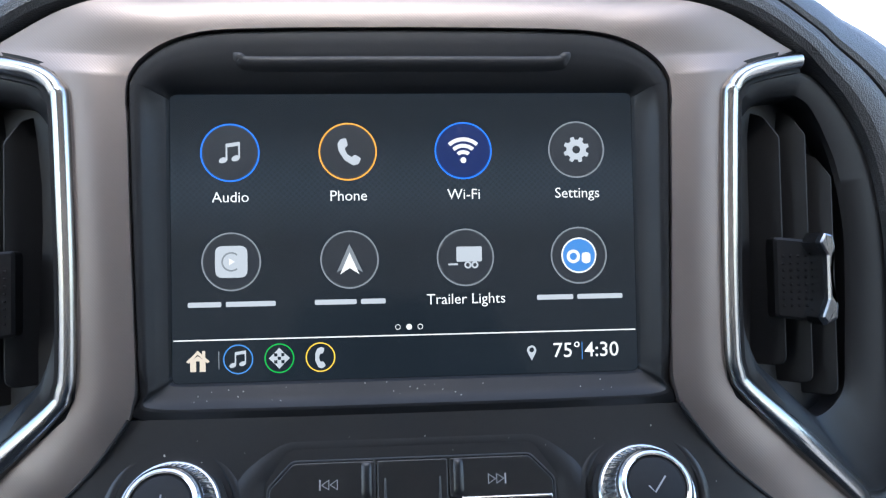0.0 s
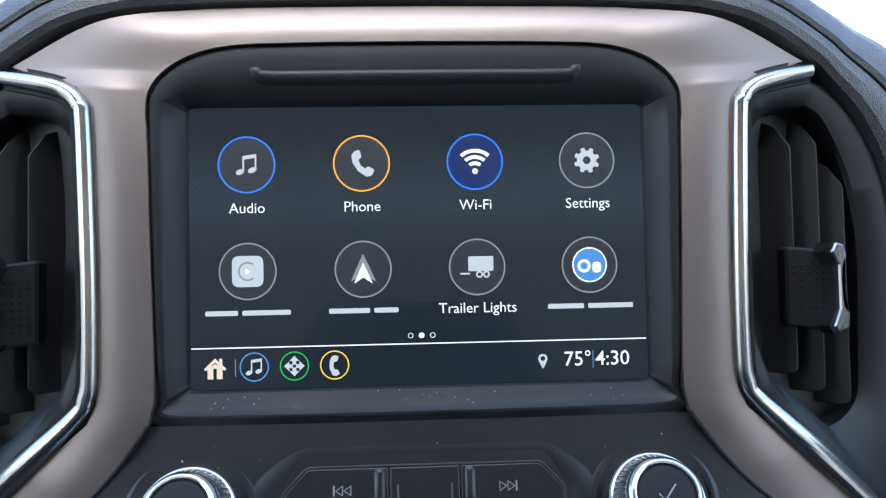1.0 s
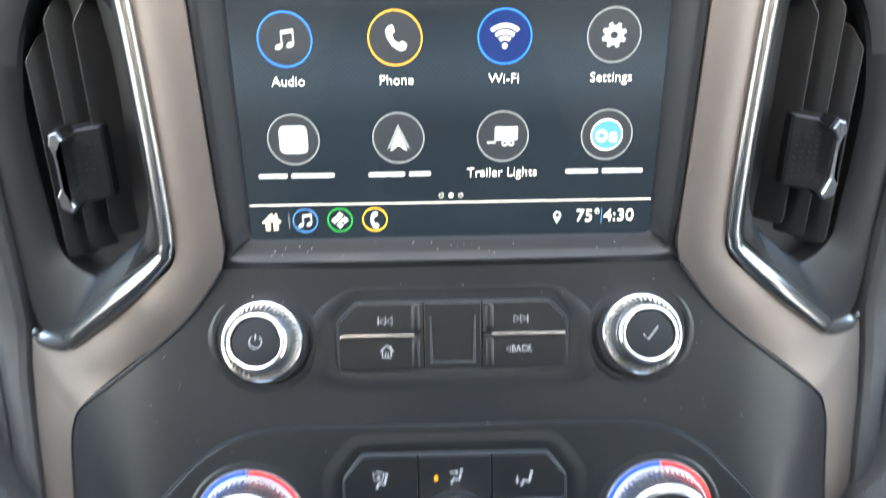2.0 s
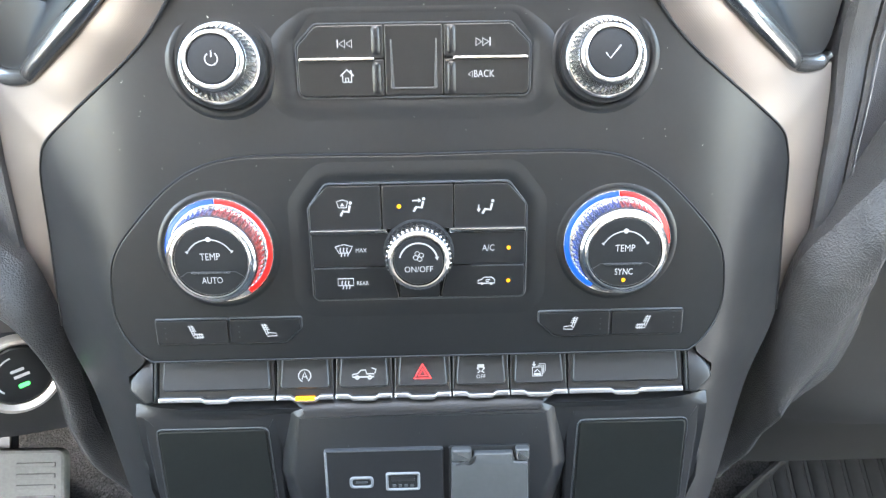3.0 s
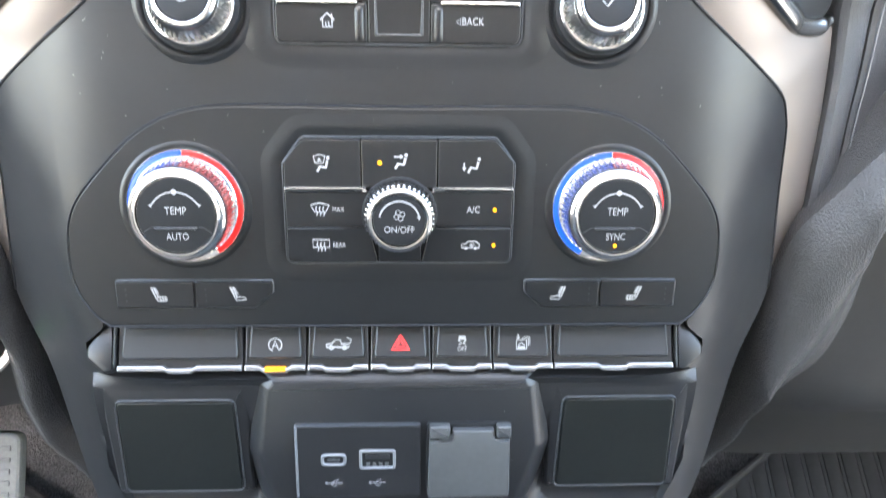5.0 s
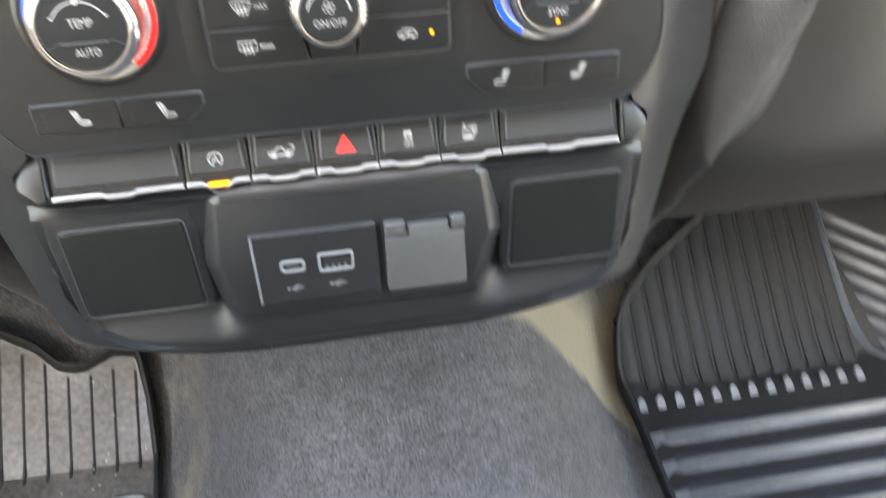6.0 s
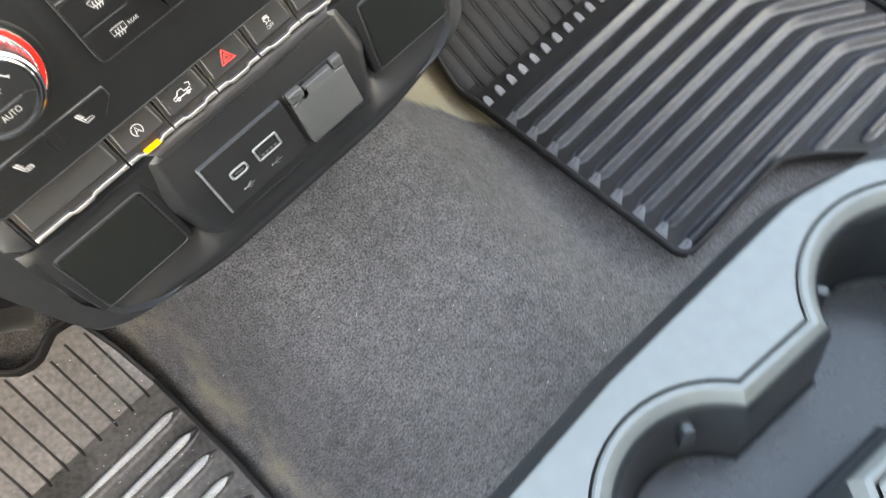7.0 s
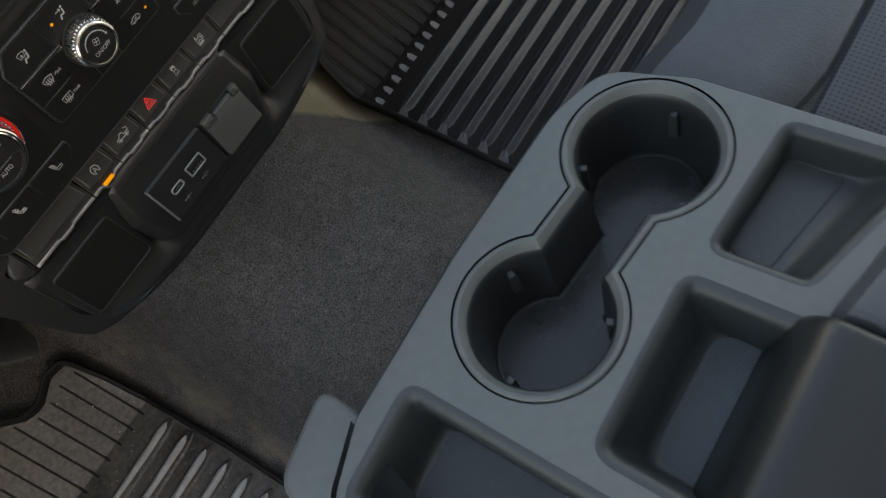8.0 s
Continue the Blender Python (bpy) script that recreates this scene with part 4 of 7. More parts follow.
def car_icon(s):
    bm = stroke([(x * s, y * s) for x, y in ((-1.2, -0.35), (-1.2, 0.1), (-0.7, 0.2), (-0.35, 0.55), (0.7, 0.55), (1.15, 0.15), (1.15, -0.35))], 0.15 * s, closed=True)
    stroke([(0.5 * s, 0.15 * s), (-0.1 * s, 0.15 * s), (-0.1 * s, -0.12 * s), (0.3 * s, -0.12 * s)], 0.14 * s, bm=bm)
    for x in (-0.65, 0.65):
        disc(0.2 * s, x * s, -0.42 * s, 0.00001, 12, bm)
    return bm


def build_climate():
    half = [(0.000, -0.1285), (0.060, -0.1280), (0.085, -0.1290), (0.102, -0.1335), (0.1175, -0.143), (0.133, -0.158), (0.143, -0.170), (0.1477, -0.182), (0.149, -0.200), (0.1465, -0.212), (0.140, -0.2225), (0.134, -0.2275)]
    fine = [(p.x, cz(p.z)) for p in catmull([(x, 0, z) for x, z in half], 4)]
    out = [(x, y) for x, y in fine] + [(-x, y) for x, y in fine[:0:-1]]
    sub("panel", prism(out, 0.0075, 0.0012, -0.0065), PIANO, climate_panel, "smooth black panel with dust specks")
    box_out = rounded([(-0.0510, cz(-0.1965)), (0.0510, cz(-0.1965)), (0.0510, cz(-0.152)), (0.0425, cz(-0.1410)), (-0.0425, cz(-0.1410)), (-0.0510, cz(-0.152))], 0.004)
    sc = inset(box_out, -0.0085)
    bm = bmesh.new()
    rings(bm, [[(x, y, 0.0009) for x, y in inset(sc, -0.002)], [(x, y, 0.0014) for x, y in inset(sc, 0.0008)], [(x, y, 0.0021) for x, y in inset(sc, 0.0025)], [(x, y, 0.0023) for x, y in inset(sc, 0.0040)], [(x, y, 0.0019) for x, y in inset(sc, 0.0055)], [(x, y, 0.0012) for x, y in inset(sc, 0.0070)], [(x, y, 0.0008) for x, y in box_out]])
    for v in bm.verts:
        if v.co.z > 0.0012:
            v.co.z = 0.0012 + (v.co.z - 0.0012) * (0.06 + 0.40 * smoothstep(cz(-0.193), cz(-0.160), v.co.y))
    sub("scoop", bm, PIANO, climate_panel, angle=50)
    sub("edge_frame", frame_ring(inset(box_out, -0.0004), inset(box_out, 0.0004), 0.0026, 0.0006, 0.0002), KEYRIM, climate_panel)
    sub("panel_edge", frame_ring(inset(out, -0.0003), inset(out, 0.0006), 0.0012, 0.0002, 0.0003), BEZEL, climate_panel)
    sub("backing", prism(box_out, 0.0008, 0.0002, 0.0008), GAP, climate_panel)
    H = 0.0040
    yt, yb, ym, ye = cz(-0.1418), cz(-0.1620), cz(-0.1800), cz(-0.1958)

    def key(pts, r):
        return sub("key", prism(rounded(pts, [max(v, 0.0011) for v in r] if isinstance(r, list) else max(r, 0.0011)), H - 0.0016, 0.00035, 0.0016), KEY, climate_panel)

    k1 = key([(-0.0503, yb), (-0.0171, yb), (-0.0171, yt), (-0.0420, yt), (-0.0503, cz(-0.1510))], [0.0005, 0.0005, 0.0008, 0.003, 0.003])
    icon("symbol", person_icon(0.0046, "screen"), MARK, k1, -0.0330, (yt + yb) / 2 - 0.0004, H + 0.0001)
    k2 = key([(-0.0165, yb), (0.0165, yb), (0.0165, yt), (-0.0165, yt)], 0.0008)
    icon("symbol", person_icon(0.0046, "face"), MARK, k2, 0.0010, (yt + yb) / 2 + 0.0010, H + 0.0001)
    icon("lamp", disc(0.0010, n=16), AMBER, k2, -0.0086, (yt + yb) / 2 + 0.0004, H + 0.0001, "lit amber lamp")
    k3 = key([(0.0171, yb), (0.0503, yb), (0.0503, cz(-0.1510)), (0.0420, yt), (0.0171, yt)], [0.0005, 0.0005, 0.003, 0.003, 0.0008])
    icon("symbol", person_icon(0.0046, "feet"), MARK, k3, 0.0330, (yt + yb) / 2 - 0.0006, H + 0.0001)
    for sgn in (-1, 1):
        sub("divider_bar", prism(rounded([(sgn * 0.0145, yb - 0.0022), (sgn * 0.0506, yb - 0.0022), (sgn * 0.0506, yb + 0.0002), (sgn * 0.0145, yb + 0.0002)], 0.0004), 0.0042, 0.0008, 0.0012), CHROME, climate_panel, "silver divider bar")
        sub("divider_slot", prism(rounded([(sgn * 0.0200, yb - 0.0014), (sgn * 0.0495, yb - 0.0014), (sgn * 0.0495, yb - 0.0008), (sgn * 0.0200, yb - 0.0008)], 0.0002), 0.0002, 0.0, 0.0053), GAP, climate_panel)
    y1, y2 = yb - 0.0024, ym
    rows = ((y1, y2 + 0.0003), (y2 - 0.0003, ye))
    for i, (a, b) in enumerate(rows):
        q = key([(-0.0503, b), (-0.0100, b), (-0.0140, a), (-0.0503, a)], [0.003 if i else 0.0006, 0.0006, 0.0006, 0.0006])
        icon("symbol", defrost_icon(0.0037, i), MARK, q, -0.0352, (a + b) / 2 + 0.0004, H + 0.0001)
        lettering(("MAX", "REAR")[i], 0.0029, q, MARK, -0.0272, (a + b) / 2, H + 0.0001, squeeze=0.85)
        q = key([(0.0100, b), (0.0503, b), (0.0503, a), (0.0140, a)], [0.0006, 0.003 if i else 0.0006, 0.0006, 0.0006])
        if i == 0:
            lettering("A/C", 0.0044, q, MARK, 0.0330, (a + b) / 2, H + 0.0001, squeeze=0.82)
        else:
            icon("symbol", car_icon(0.0034), MARK, q, 0.0322, (a + b) / 2, H + 0.0001)
        icon("lamp", disc(0.0009, n=16), AMBER, q, 0.0426, (a + b) / 2, H + 0.0001, "lit amber lamp")
        if i:
            for sgn in (-1, 1):
                sub("ridge", prism(rect(0.0250, 0.0007, 0.0002, sgn * 0.0375, a - 0.0001), 0.0005, 0.0002, H), KEYRIM, q)
    sub("key", prism(rect(0.0190, 0.0120, 0.001, 0, ye + 0.0060), 0.0022, 0.0004, 0.0014), KEY, climate_panel)


build_climate()


def build_fan_knob():
    k = thing("fan_knob", "knurled chrome fan knob with a black marked cap", "knob", on_face(0, -0.1738, 0.004) @ Matrix.Diagonal((1.07, 1.07, 1, 1)))
    sub("base_ring", lathe([(0.0158, -0.003), (0.0158, 0.0005), (0.0150, 0.0012)]), GAP, k)
    sub("grip", lathe([(0.0146, -0.001), (0.0152, 0.001), (0.0150, 0.0060), (0.0143, 0.0090), (0.0132, 0.0098)], 160, {1: (40, 0.0012), 2: (40, 0.0013), 3: (40, 0.0009)}), KNURL, k, "knurled silver grip")
    sub("crown_ring", lathe([(0.0134, 0.0092), (0.0136, 0.0102), (0.0132, 0.0113), (0.0124, 0.0119), (0.0117, 0.0121), (0.0111, 0.0119), (0.0107, 0.0110)], 80), SATIN, k, "polished chrome crown")
    cap = sub("cap", lathe([(0.0106, 0.0090), (0.0106, 0.0114), (0.0102, 0.0119), (0.004, 0.0122), (0.001, 0.0122)], 56), CAPBLACK, k, "matt black cap")
    arc = annulus(0.0078, 0.0085, a0=radians(14), a1=radians(168), n=24)
    poly([(-0.9, 0.3), (0.9, 0.3), (0.1, -1.3)], 0.0010, 0.0079, 0.0016, 0.00002, arc)
    icon("arc", arc, MARK, cap, 0, 0.0002, 0.0124)
    bm = bmesh.new()
    for q in range(4):
        a = q * math.pi / 2 + 0.4
        stroke([(0.0013 * math.cos(a) + 0.0010 * math.cos(t), 0.0024 + 0.0013 * math.sin(a) + 0.0010 * math.sin(t)) for t in np.linspace(0, 2 * math.pi, 14, endpoint=False)], 0.00032, 0.00001 * q, bm, closed=True)
    icon("symbol", bm, MARK, cap, 0, 0, 0.0124)
    lettering("ON/OFF", 0.0038, cap, MARK, 0, -0.0036, 0.0124, squeeze=0.90)


build_fan_knob()


def temperature_knob(x, blue_end, red_end, word, lamp):
    k = thing("temperature_knob", "chrome temperature knob in a lit blue and red ring", "knob", on_face(x, -0.1714, 0.0008) @ Matrix.Diagonal((1, 1, 0.87, 1)), "temperature knobs")
    bm = bmesh.new()
    rings(bm, [[(r * math.cos(a), r * math.sin(a), h) for a in np.linspace(0, 2 * math.pi, 72, endpoint=False)] for r, h in ((0.0300, -0.0004), (0.0282, 0.0008), (0.0266, 0.0010), (0.0252, 0.0002))])
    sub("collar", bm, PIANO, k, angle=60)
    sub("outer_rim", lathe([(0.0259, -0.0004), (0.0258, 0.0011), (0.0256, 0.0015), (0.0253, 0.0014), (0.0252, 0.0008)], 96), SATIN, k, "thin polished chrome rim")
    sub("backing", lathe([(0.0254, -0.001), (0.0254, 0.0004), (0.0200, 0.0005)]), GAP, k)
    for name, a1, material in (("blue_ring", blue_end, RING_BLUE), ("red_ring", red_end, RING_RED)):
        a0, a1 = sorted((radians(91 if a1 > 90 else 89), radians(a1)))
        bm = bmesh.new()
        n = 48
        loops = [[(r * math.cos(a0 + (a1 - a0) * i / n), r * math.sin(a0 + (a1 - a0) * i / n), h) for i in range(n + 1)] for r, h in ((0.0252, 0.0004), (0.0251, 0.0012), (0.0247, 0.0017), (0.0233, 0.0022), (0.0229, 0.0019))]
        rings(bm, loops, close=False)
        sub(name, bm, material, k, "glowing " + name.replace("_", " segment "))
    sub("inner_rim", lathe([(0.0230, 0.0006), (0.0230, 0.0022), (0.0227, 0.0026), (0.0223, 0.0022)], 96), SATIN, k)
    sub("grip", lathe([(0.0220, 0.0010), (0.0223, 0.0028), (0.0214, 0.0084), (0.0205, 0.0138), (0.0196, 0.0146)], 216, {1: (54, 0.0011), 2: (54, 0.0012), 3: (54, 0.0010)}), KNURL, k, "knurled silver grip")
    sub("crown_ring", lathe([(0.0205, 0.0138), (0.0210, 0.0148), (0.0209, 0.0160), (0.0204, 0.0174), (0.0194, 0.0184), (0.0184, 0.0185), (0.0177, 0.0190), (0.0171, 0.0190), (0.0167, 0.0180)], 216, {1: (72, 0.0004), 2: (72, 0.0003)}), SATIN, k, "stepped chrome crown")
    cap = sub("cap", lathe([(0.0166, 0.0160), (0.0166, 0.0182), (0.0161, 0.0186), (0.006, 0.0189), (0.001, 0.0189)], 72), CAPBLACK, k, "matt black cap")
    z = 0.0191
    bm = annulus(0.0108, 0.0114, 0, -0.0006, a0=radians(32), a1=radians(148), n=28)
    disc(0.0012, 0, 0.0106, 0.00002, 16, bm)
    for sgn in (-1, 1):
        poly([(0, 0), (-sgn * 0.4, 1.5), (sgn * 1.2, 1.1)], 0.0011, sgn * 0.0098, 0.0038, 0.00002, bm)
    icon("arc", bm, MARK, cap, 0, 0, z)
    lettering("TEMP", 0.0048, cap, MARK, 0, 0.0022, z, squeeze=0.80)
    icon("divider_line", stroke([(-0.0146, -0.0074), (-0.0110, -0.0050), (0.0110, -0.0050), (0.0146, -0.0074)], 0.0003), KEYRIM, cap, 0, 0, z)
    sub("ledge", prism(rounded([(-0.0088, -0.0058), (0.0080, -0.0058), (0.0090, -0.0048), (-0.0098, -0.0048)], 0.0003), 0.0007, 0.0003, z - 0.0003), KEYRIM, cap)
    lettering(word, 0.0044, cap, MARK, 0, -0.0092, z, squeeze=0.78)
    if lamp:
        icon("lamp", disc(0.0009, n=16), AMBER, cap, 0, -0.0132, z, "lit amber lamp")


temperature_knob(-0.0944, 196, -58, "AUTO", False)
temperature_knob(0.0946, 242, -2, "SYNC", True)


def seat_icon(s, heat):
    """Seat seen from the side: leaning back with waves across it, cushion, warm waves below."""
    bm = bmesh.new()
    stroke([(0.95 * s, 0.95 * s), (0.62 * s, 0.98 * s), (0.20 * s, -0.48 * s), (0.45 * s, -0.62 * s)], 0.13 * s, 0.00001, bm, closed=True)
    stroke([(0.30 * s, -0.30 * s), (-0.85 * s, -0.42 * s), (-0.95 * s, -0.78 * s), (0.35 * s, -0.86 * s)], 0.13 * s, 0.00002, bm, closed=True)
    for k, y in enumerate((0.78, 0.48, 0.18)):
        c = 0.70 - 0.12 * k
        stroke([((c - 0.42) * s, (y - 0.08) * s), ((c - 0.18) * s, (y + 0.04) * s), ((c + 0.10) * s, (y - 0.06) * s), ((c + 0.38) * s, (y + 0.06) * s)], 0.13 * s, 0.00003, bm=bm)
    if heat:
        for x in (-0.72, -0.40, -0.08):
            stroke([(x * s, -0.22 * s), ((x + 0.08) * s, -0.48 * s), ((x - 0.06) * s, -0.74 * s), ((x + 0.04) * s, -1.02 * s)], 0.13 * s, 0.00003, bm=bm)
    return bm


def seat_switch(x0, x1, heat, flip):
    k = thing("seat_heater_switch", "slim black seat heater key with a seat mark", "switch", on_face((x0 + x1) / 2, -0.2115, 0.0006), "seat heater switches")
    w = abs(x1 - x0) / 2
    if heat:
        pts, rad = [(-w, -0.0064), (w, -0.0064), (w, 0.0064), (-w, 0.0064)], 0.0010
    else:
        pts, rad = [(-w, -0.0064), (w * 0.55, -0.0064), (w, 0.0010), (w, 0.0064), (-w, 0.0064)], [0.001, 0.003, 0.002, 0.001, 0.001]
    if flip:
        pts = [(-x, y) for x, y in pts][::-1]
        rad = rad[::-1] if isinstance(rad, list) else rad
    body = rounded(pts, rad)
    sub("frame", frame_ring(inset(body, -0.0006), inset(body, 0.0002), 0.0012), KEYRIM, k)
    for q in (-1, 0, 1):
        sub("dot", disc(0.0004, n=8), KEYRIM, k, loc=Matrix.Translation(((-w + 0.0045) * (-1 if flip else 1), q * 0.0028, 0.00255)))
    cap = sub("cap", prism(inset(body, 0.0002), 0.0024, 0.00035), KEY, k)
    bm = seat_icon(0.0036, heat)
    if not flip:
        for v in bm.verts:
            v.co.x = -v.co.x
    icon("symbol", bm, MARK, cap, (0.002 if not flip else -0.002), 0.0004, 0.0025)


for a, b, h, f in ((-0.1290, -0.0940, True, False), (-0.0932, -0.0585, False, False), (0.0582, 0.0930, False, True), (0.0938, 0.1292, True, True)):
    seat_switch(a, b, h, f)

# ---------------------------------------------------------------- bank of toggle keys
BANK = slope_frame(-0.0462, -0.2426, 0.66)
switch_bank = thing("switch_bank", "row of black toggle keys above a stepped silver strip", "switch panel", BANK)


def strip_outline(w):
    h = 0.0026
    top = [(-w, h), (-0.0078, h), (-0.0060, h - 0.0013), (0.0060, h - 0.0013), (0.0078, h), (w, h)]
    bot = [(w, 0.0), (0.0072, 0.0), (0.0055, -0.0012), (-0.0055, -0.0012), (-0.0072, 0.0), (-w, 0.0)]
    return top[::-1] + bot[::-1]


def car_pickup_icon(s):
    bm = stroke([(x * s, y * s) for x, y in ((-1.3, -0.3), (-1.3, 0.0), (-0.7, 0.1), (-0.3, 0.5), (0.25, 0.5), (0.35, 0.05), (1.2, 0.05), (1.2, -0.3))], 0.16 * s, closed=True)
    for x in (-0.75, 0.7):
        annulus(0.12 * s, 0.27 * s, x * s, -0.35 * s, 0.00001, n=14, bm=bm)
    stroke([(1.3 * s, 0.1 * s), (1.45 * s, 0.55 * s), (0.95 * s, 0.75 * s)], 0.16 * s, bm=bm)
    return bm


def key_symbol(kind, s, cap, z):
    y = 0.0012
    if kind == "stop":
        bm = annulus(0.72 * s, 0.88 * s, a0=radians(-60), a1=radians(250), n=24)
        stroke([(-0.36 * s, -0.48 * s), (0, 0.5 * s), (0.36 * s, -0.48 * s)], 0.17 * s, bm=bm)
        stroke([(-0.25 * s, -0.15 * s), (0.25 * s, -0.15 * s)], 0.14 * s, bm=bm)
        icon("symbol", bm, MARK, cap, 0, y, z)
    elif kind == "tailgate":
        icon("symbol", car_pickup_icon(s * 1.12), MARK, cap, 0, y, z)
    elif kind == "hazard":
        bm = stroke([(0, 1.05 * s), (-1.1 * s, -0.8 * s), (1.1 * s, -0.8 * s)], 0.22 * s, closed=True)
        stroke([(0, 0.42 * s), (-0.52 * s, -0.46 * s), (0.52 * s, -0.46 * s)], 0.17 * s, bm=bm, closed=True)
        icon("symbol", bm, RED_LIT, cap, 0, y + 0.0004, z, "red warning triangle")
    elif kind == "traction":
        bm = flat(rect(0.9 * s, 0.45 * s, 0.15 * s, 0, 0.75 * s))
        for sg in (-1, 1):
            disc(0.15 * s, sg * 0.4 * s, 0.45 * s, 0.00001, 10, bm)
            stroke([(sg * 0.35 * s, 0.30 * s), (sg * 0.1 * s, 0.05 * s), (sg * 0.45 * s, -0.15 * s)], 0.16 * s, bm=bm)
        icon("symbol", bm, MARK, cap, 0, y, z)
        lettering("OFF", 0.0028, cap, MARK, 0, y - 0.0026, z)
    elif kind == "window":
        bm = bmesh.new()
        for k in (0, 1, 2):
            stroke([((0.45 + 0.2 * k) * s, (-0.55 + 0.2 * k) * s), ((0.45 + 0.2 * k) * s, (0.45 + 0.2 * k) * s), ((-0.35 + 0.2 * k) * s, (0.45 + 0.2 * k) * s)], 0.10 * s, 0.00001 * k, bm)
        stroke([(-0.85 * s, -0.75 * s), (0.42 * s, -0.75 * s), (0.42 * s, 0.42 * s), (-0.85 * s, 0.42 * s)], 0.13 * s, 0.00004, bm, closed=True)
        stroke([(-0.62 * s, -0.28 * s), (-0.22 * s, 0.10 * s), (0.20 * s, -0.28 * s)], 0.14 * s, 0.00005, bm)
        flat(rect(0.95 * s, 0.30 * s, 0.05 * s, -0.22 * s, -0.52 * s), 0.00005, bm)
        stroke([(-0.62 * s, 1.15 * s), (-0.62 * s, 0.72 * s)], 0.16 * s, 0.00006, bm=bm)
        poly([(-0.90, 0.82), (-0.62, 0.46), (-0.34, 0.82)], s, z=0.00006, bm=bm)
        icon("symbol", bm, MARK, cap, 0, y, z)


def build_bank():
    top, bot = 0.0112, -0.0108
    sub("tray", prism(rounded([(-0.1365, bot - 0.001), (0.1365, bot - 0.001), (0.1365, top + 0.001), (-0.1365, top + 0.001)], 0.002), 0.008, 0.0008, -0.0105), GAP, switch_bank)
    kinds = [(None, -0.1052, 0.0295), ("stop", -0.0600, 0.0146), ("tailgate", -0.0299, 0.0146), ("hazard", 0.0002, 0.0146), ("traction", 0.0301, 0.0146), ("window", 0.0599, 0.0146), (None, 0.1047, 0.0295)]
    for kind, x, w in kinds:
        shear = 0.0012
        pts = [(-w, bot), (w, bot), (w - shear * 0.4, top), (-w + shear * 0.4, top)]
        key = sub("toggle_key", prism(rounded(pts, 0.0011), 0.0085, 0.0004, -0.0085), KEY, switch_bank, "" if kind else "blank black key", loc=Matrix.Translation((x, 0, 0)))
        # raised pad whose lower edge bulges out
        a = w - 0.0024
        padpts = rounded([(-a - 0.0008, bot + 0.0050), (a + 0.0008, bot + 0.0050), (a - 0.0004, top - 0.0006), (-a + 0.0004, top - 0.0006)], [0.0024, 0.0024, 0.0010, 0.0010])
        bm = bmesh.new()
        lo, up = padpts, inset(padpts, 0.0016)
        rings(bm, [[(p, q, 0.0) for p, q in lo], [(p, q, 0.0003 + 0.0018 * (top - q) / (top - bot)) for p, q in inset(padpts, 0.0004)], [(p, q, 0.0005 + 0.0022 * (top - q) / (top - bot)) for p, q in inset(padpts, 0.0010)], [(p, q, 0.0005 + 0.0022 * (top - q) / (top - bot)) for p, q in up]], cap_last=True)
        sub("pad", bm, PADKEY, key)
        sub("silver_strip", prism(strip_outline(w - 0.0001), 0.0030, 0.0006), STRIP, key, "stepped silver strip", loc=Matrix.Translation((0, bot - 0.0004, 0.0)))
        if kind:
            key_symbol(kind, 0.0039, key, 0.0022)
        if kind == "stop":
            sub("lamp", prism(rect(0.0098, 0.0018, 0.0003), 0.0034, 0.0002), AMBER, key, "lit amber lamp", loc=Matrix.Translation((0, bot + 0.0003, 0.0)))
    for sgn in (-1, 1):
        pts = rounded([(0.1356, bot - 0.0008), (0.1415, bot - 0.0020), (0.1500, -0.0050), (0.1494, 0.0006), (0.1408, top + 0.0006), (0.1352, top)], [0.0008, 0.003, 0.003, 0.003, 0.003, 0.0008])
        pts = pts if sgn > 0 else [(-x, y) for x, y in pts][::-1]
        bm = bmesh.new()
        rings(bm, [[(x, y, h) for x, y in inset(pts, d)] for d, h in ((0.0, -0.0150), (0.0, -0.0012), (0.0005, 0.0004), (0.0013, 0.0013), (0.0020, 0.0016))], cap_last=True)
        sub("end_cap", bm, PADKEY, switch_bank, angle=50)


build_bank()

# ---------------------------------------------------------------- sockets and pockets below
UFACE = slope_frame(-0.0675, -0.296, 0.30)
UN = math.hypot(1, 0.30)


def on_lower(x, z, lift=0.0, slope=0.30):
    return UFACE @ Matrix.Translation((x, (z + 0.296) * UN, lift))


USBFACE = mat("socket_plate_plastic", (0.012, 0.012, 0.0125), 0.4, noise_scale=40, noise_amt=0.15, bump_scale=2400, bump=0.1, bump_dist=0.0002)
CAPGREY = mat("grey_outlet_cap", (0.057, 0.058, 0.056), 0.5, noise_scale=30, noise_amt=0.12, bump_scale=2000, bump=0.1, bump_dist=0.0002)
USBMARK = mat("grey_moulded_mark", (0.20, 0.20, 0.205), 0.4)
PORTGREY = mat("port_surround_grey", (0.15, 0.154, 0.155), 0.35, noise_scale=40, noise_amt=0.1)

usb_panel = thing("usb_socket_panel", "black plate with one small and one large charging port", "socket", on_lower(-0.0209, -0.2975, 0.0003))


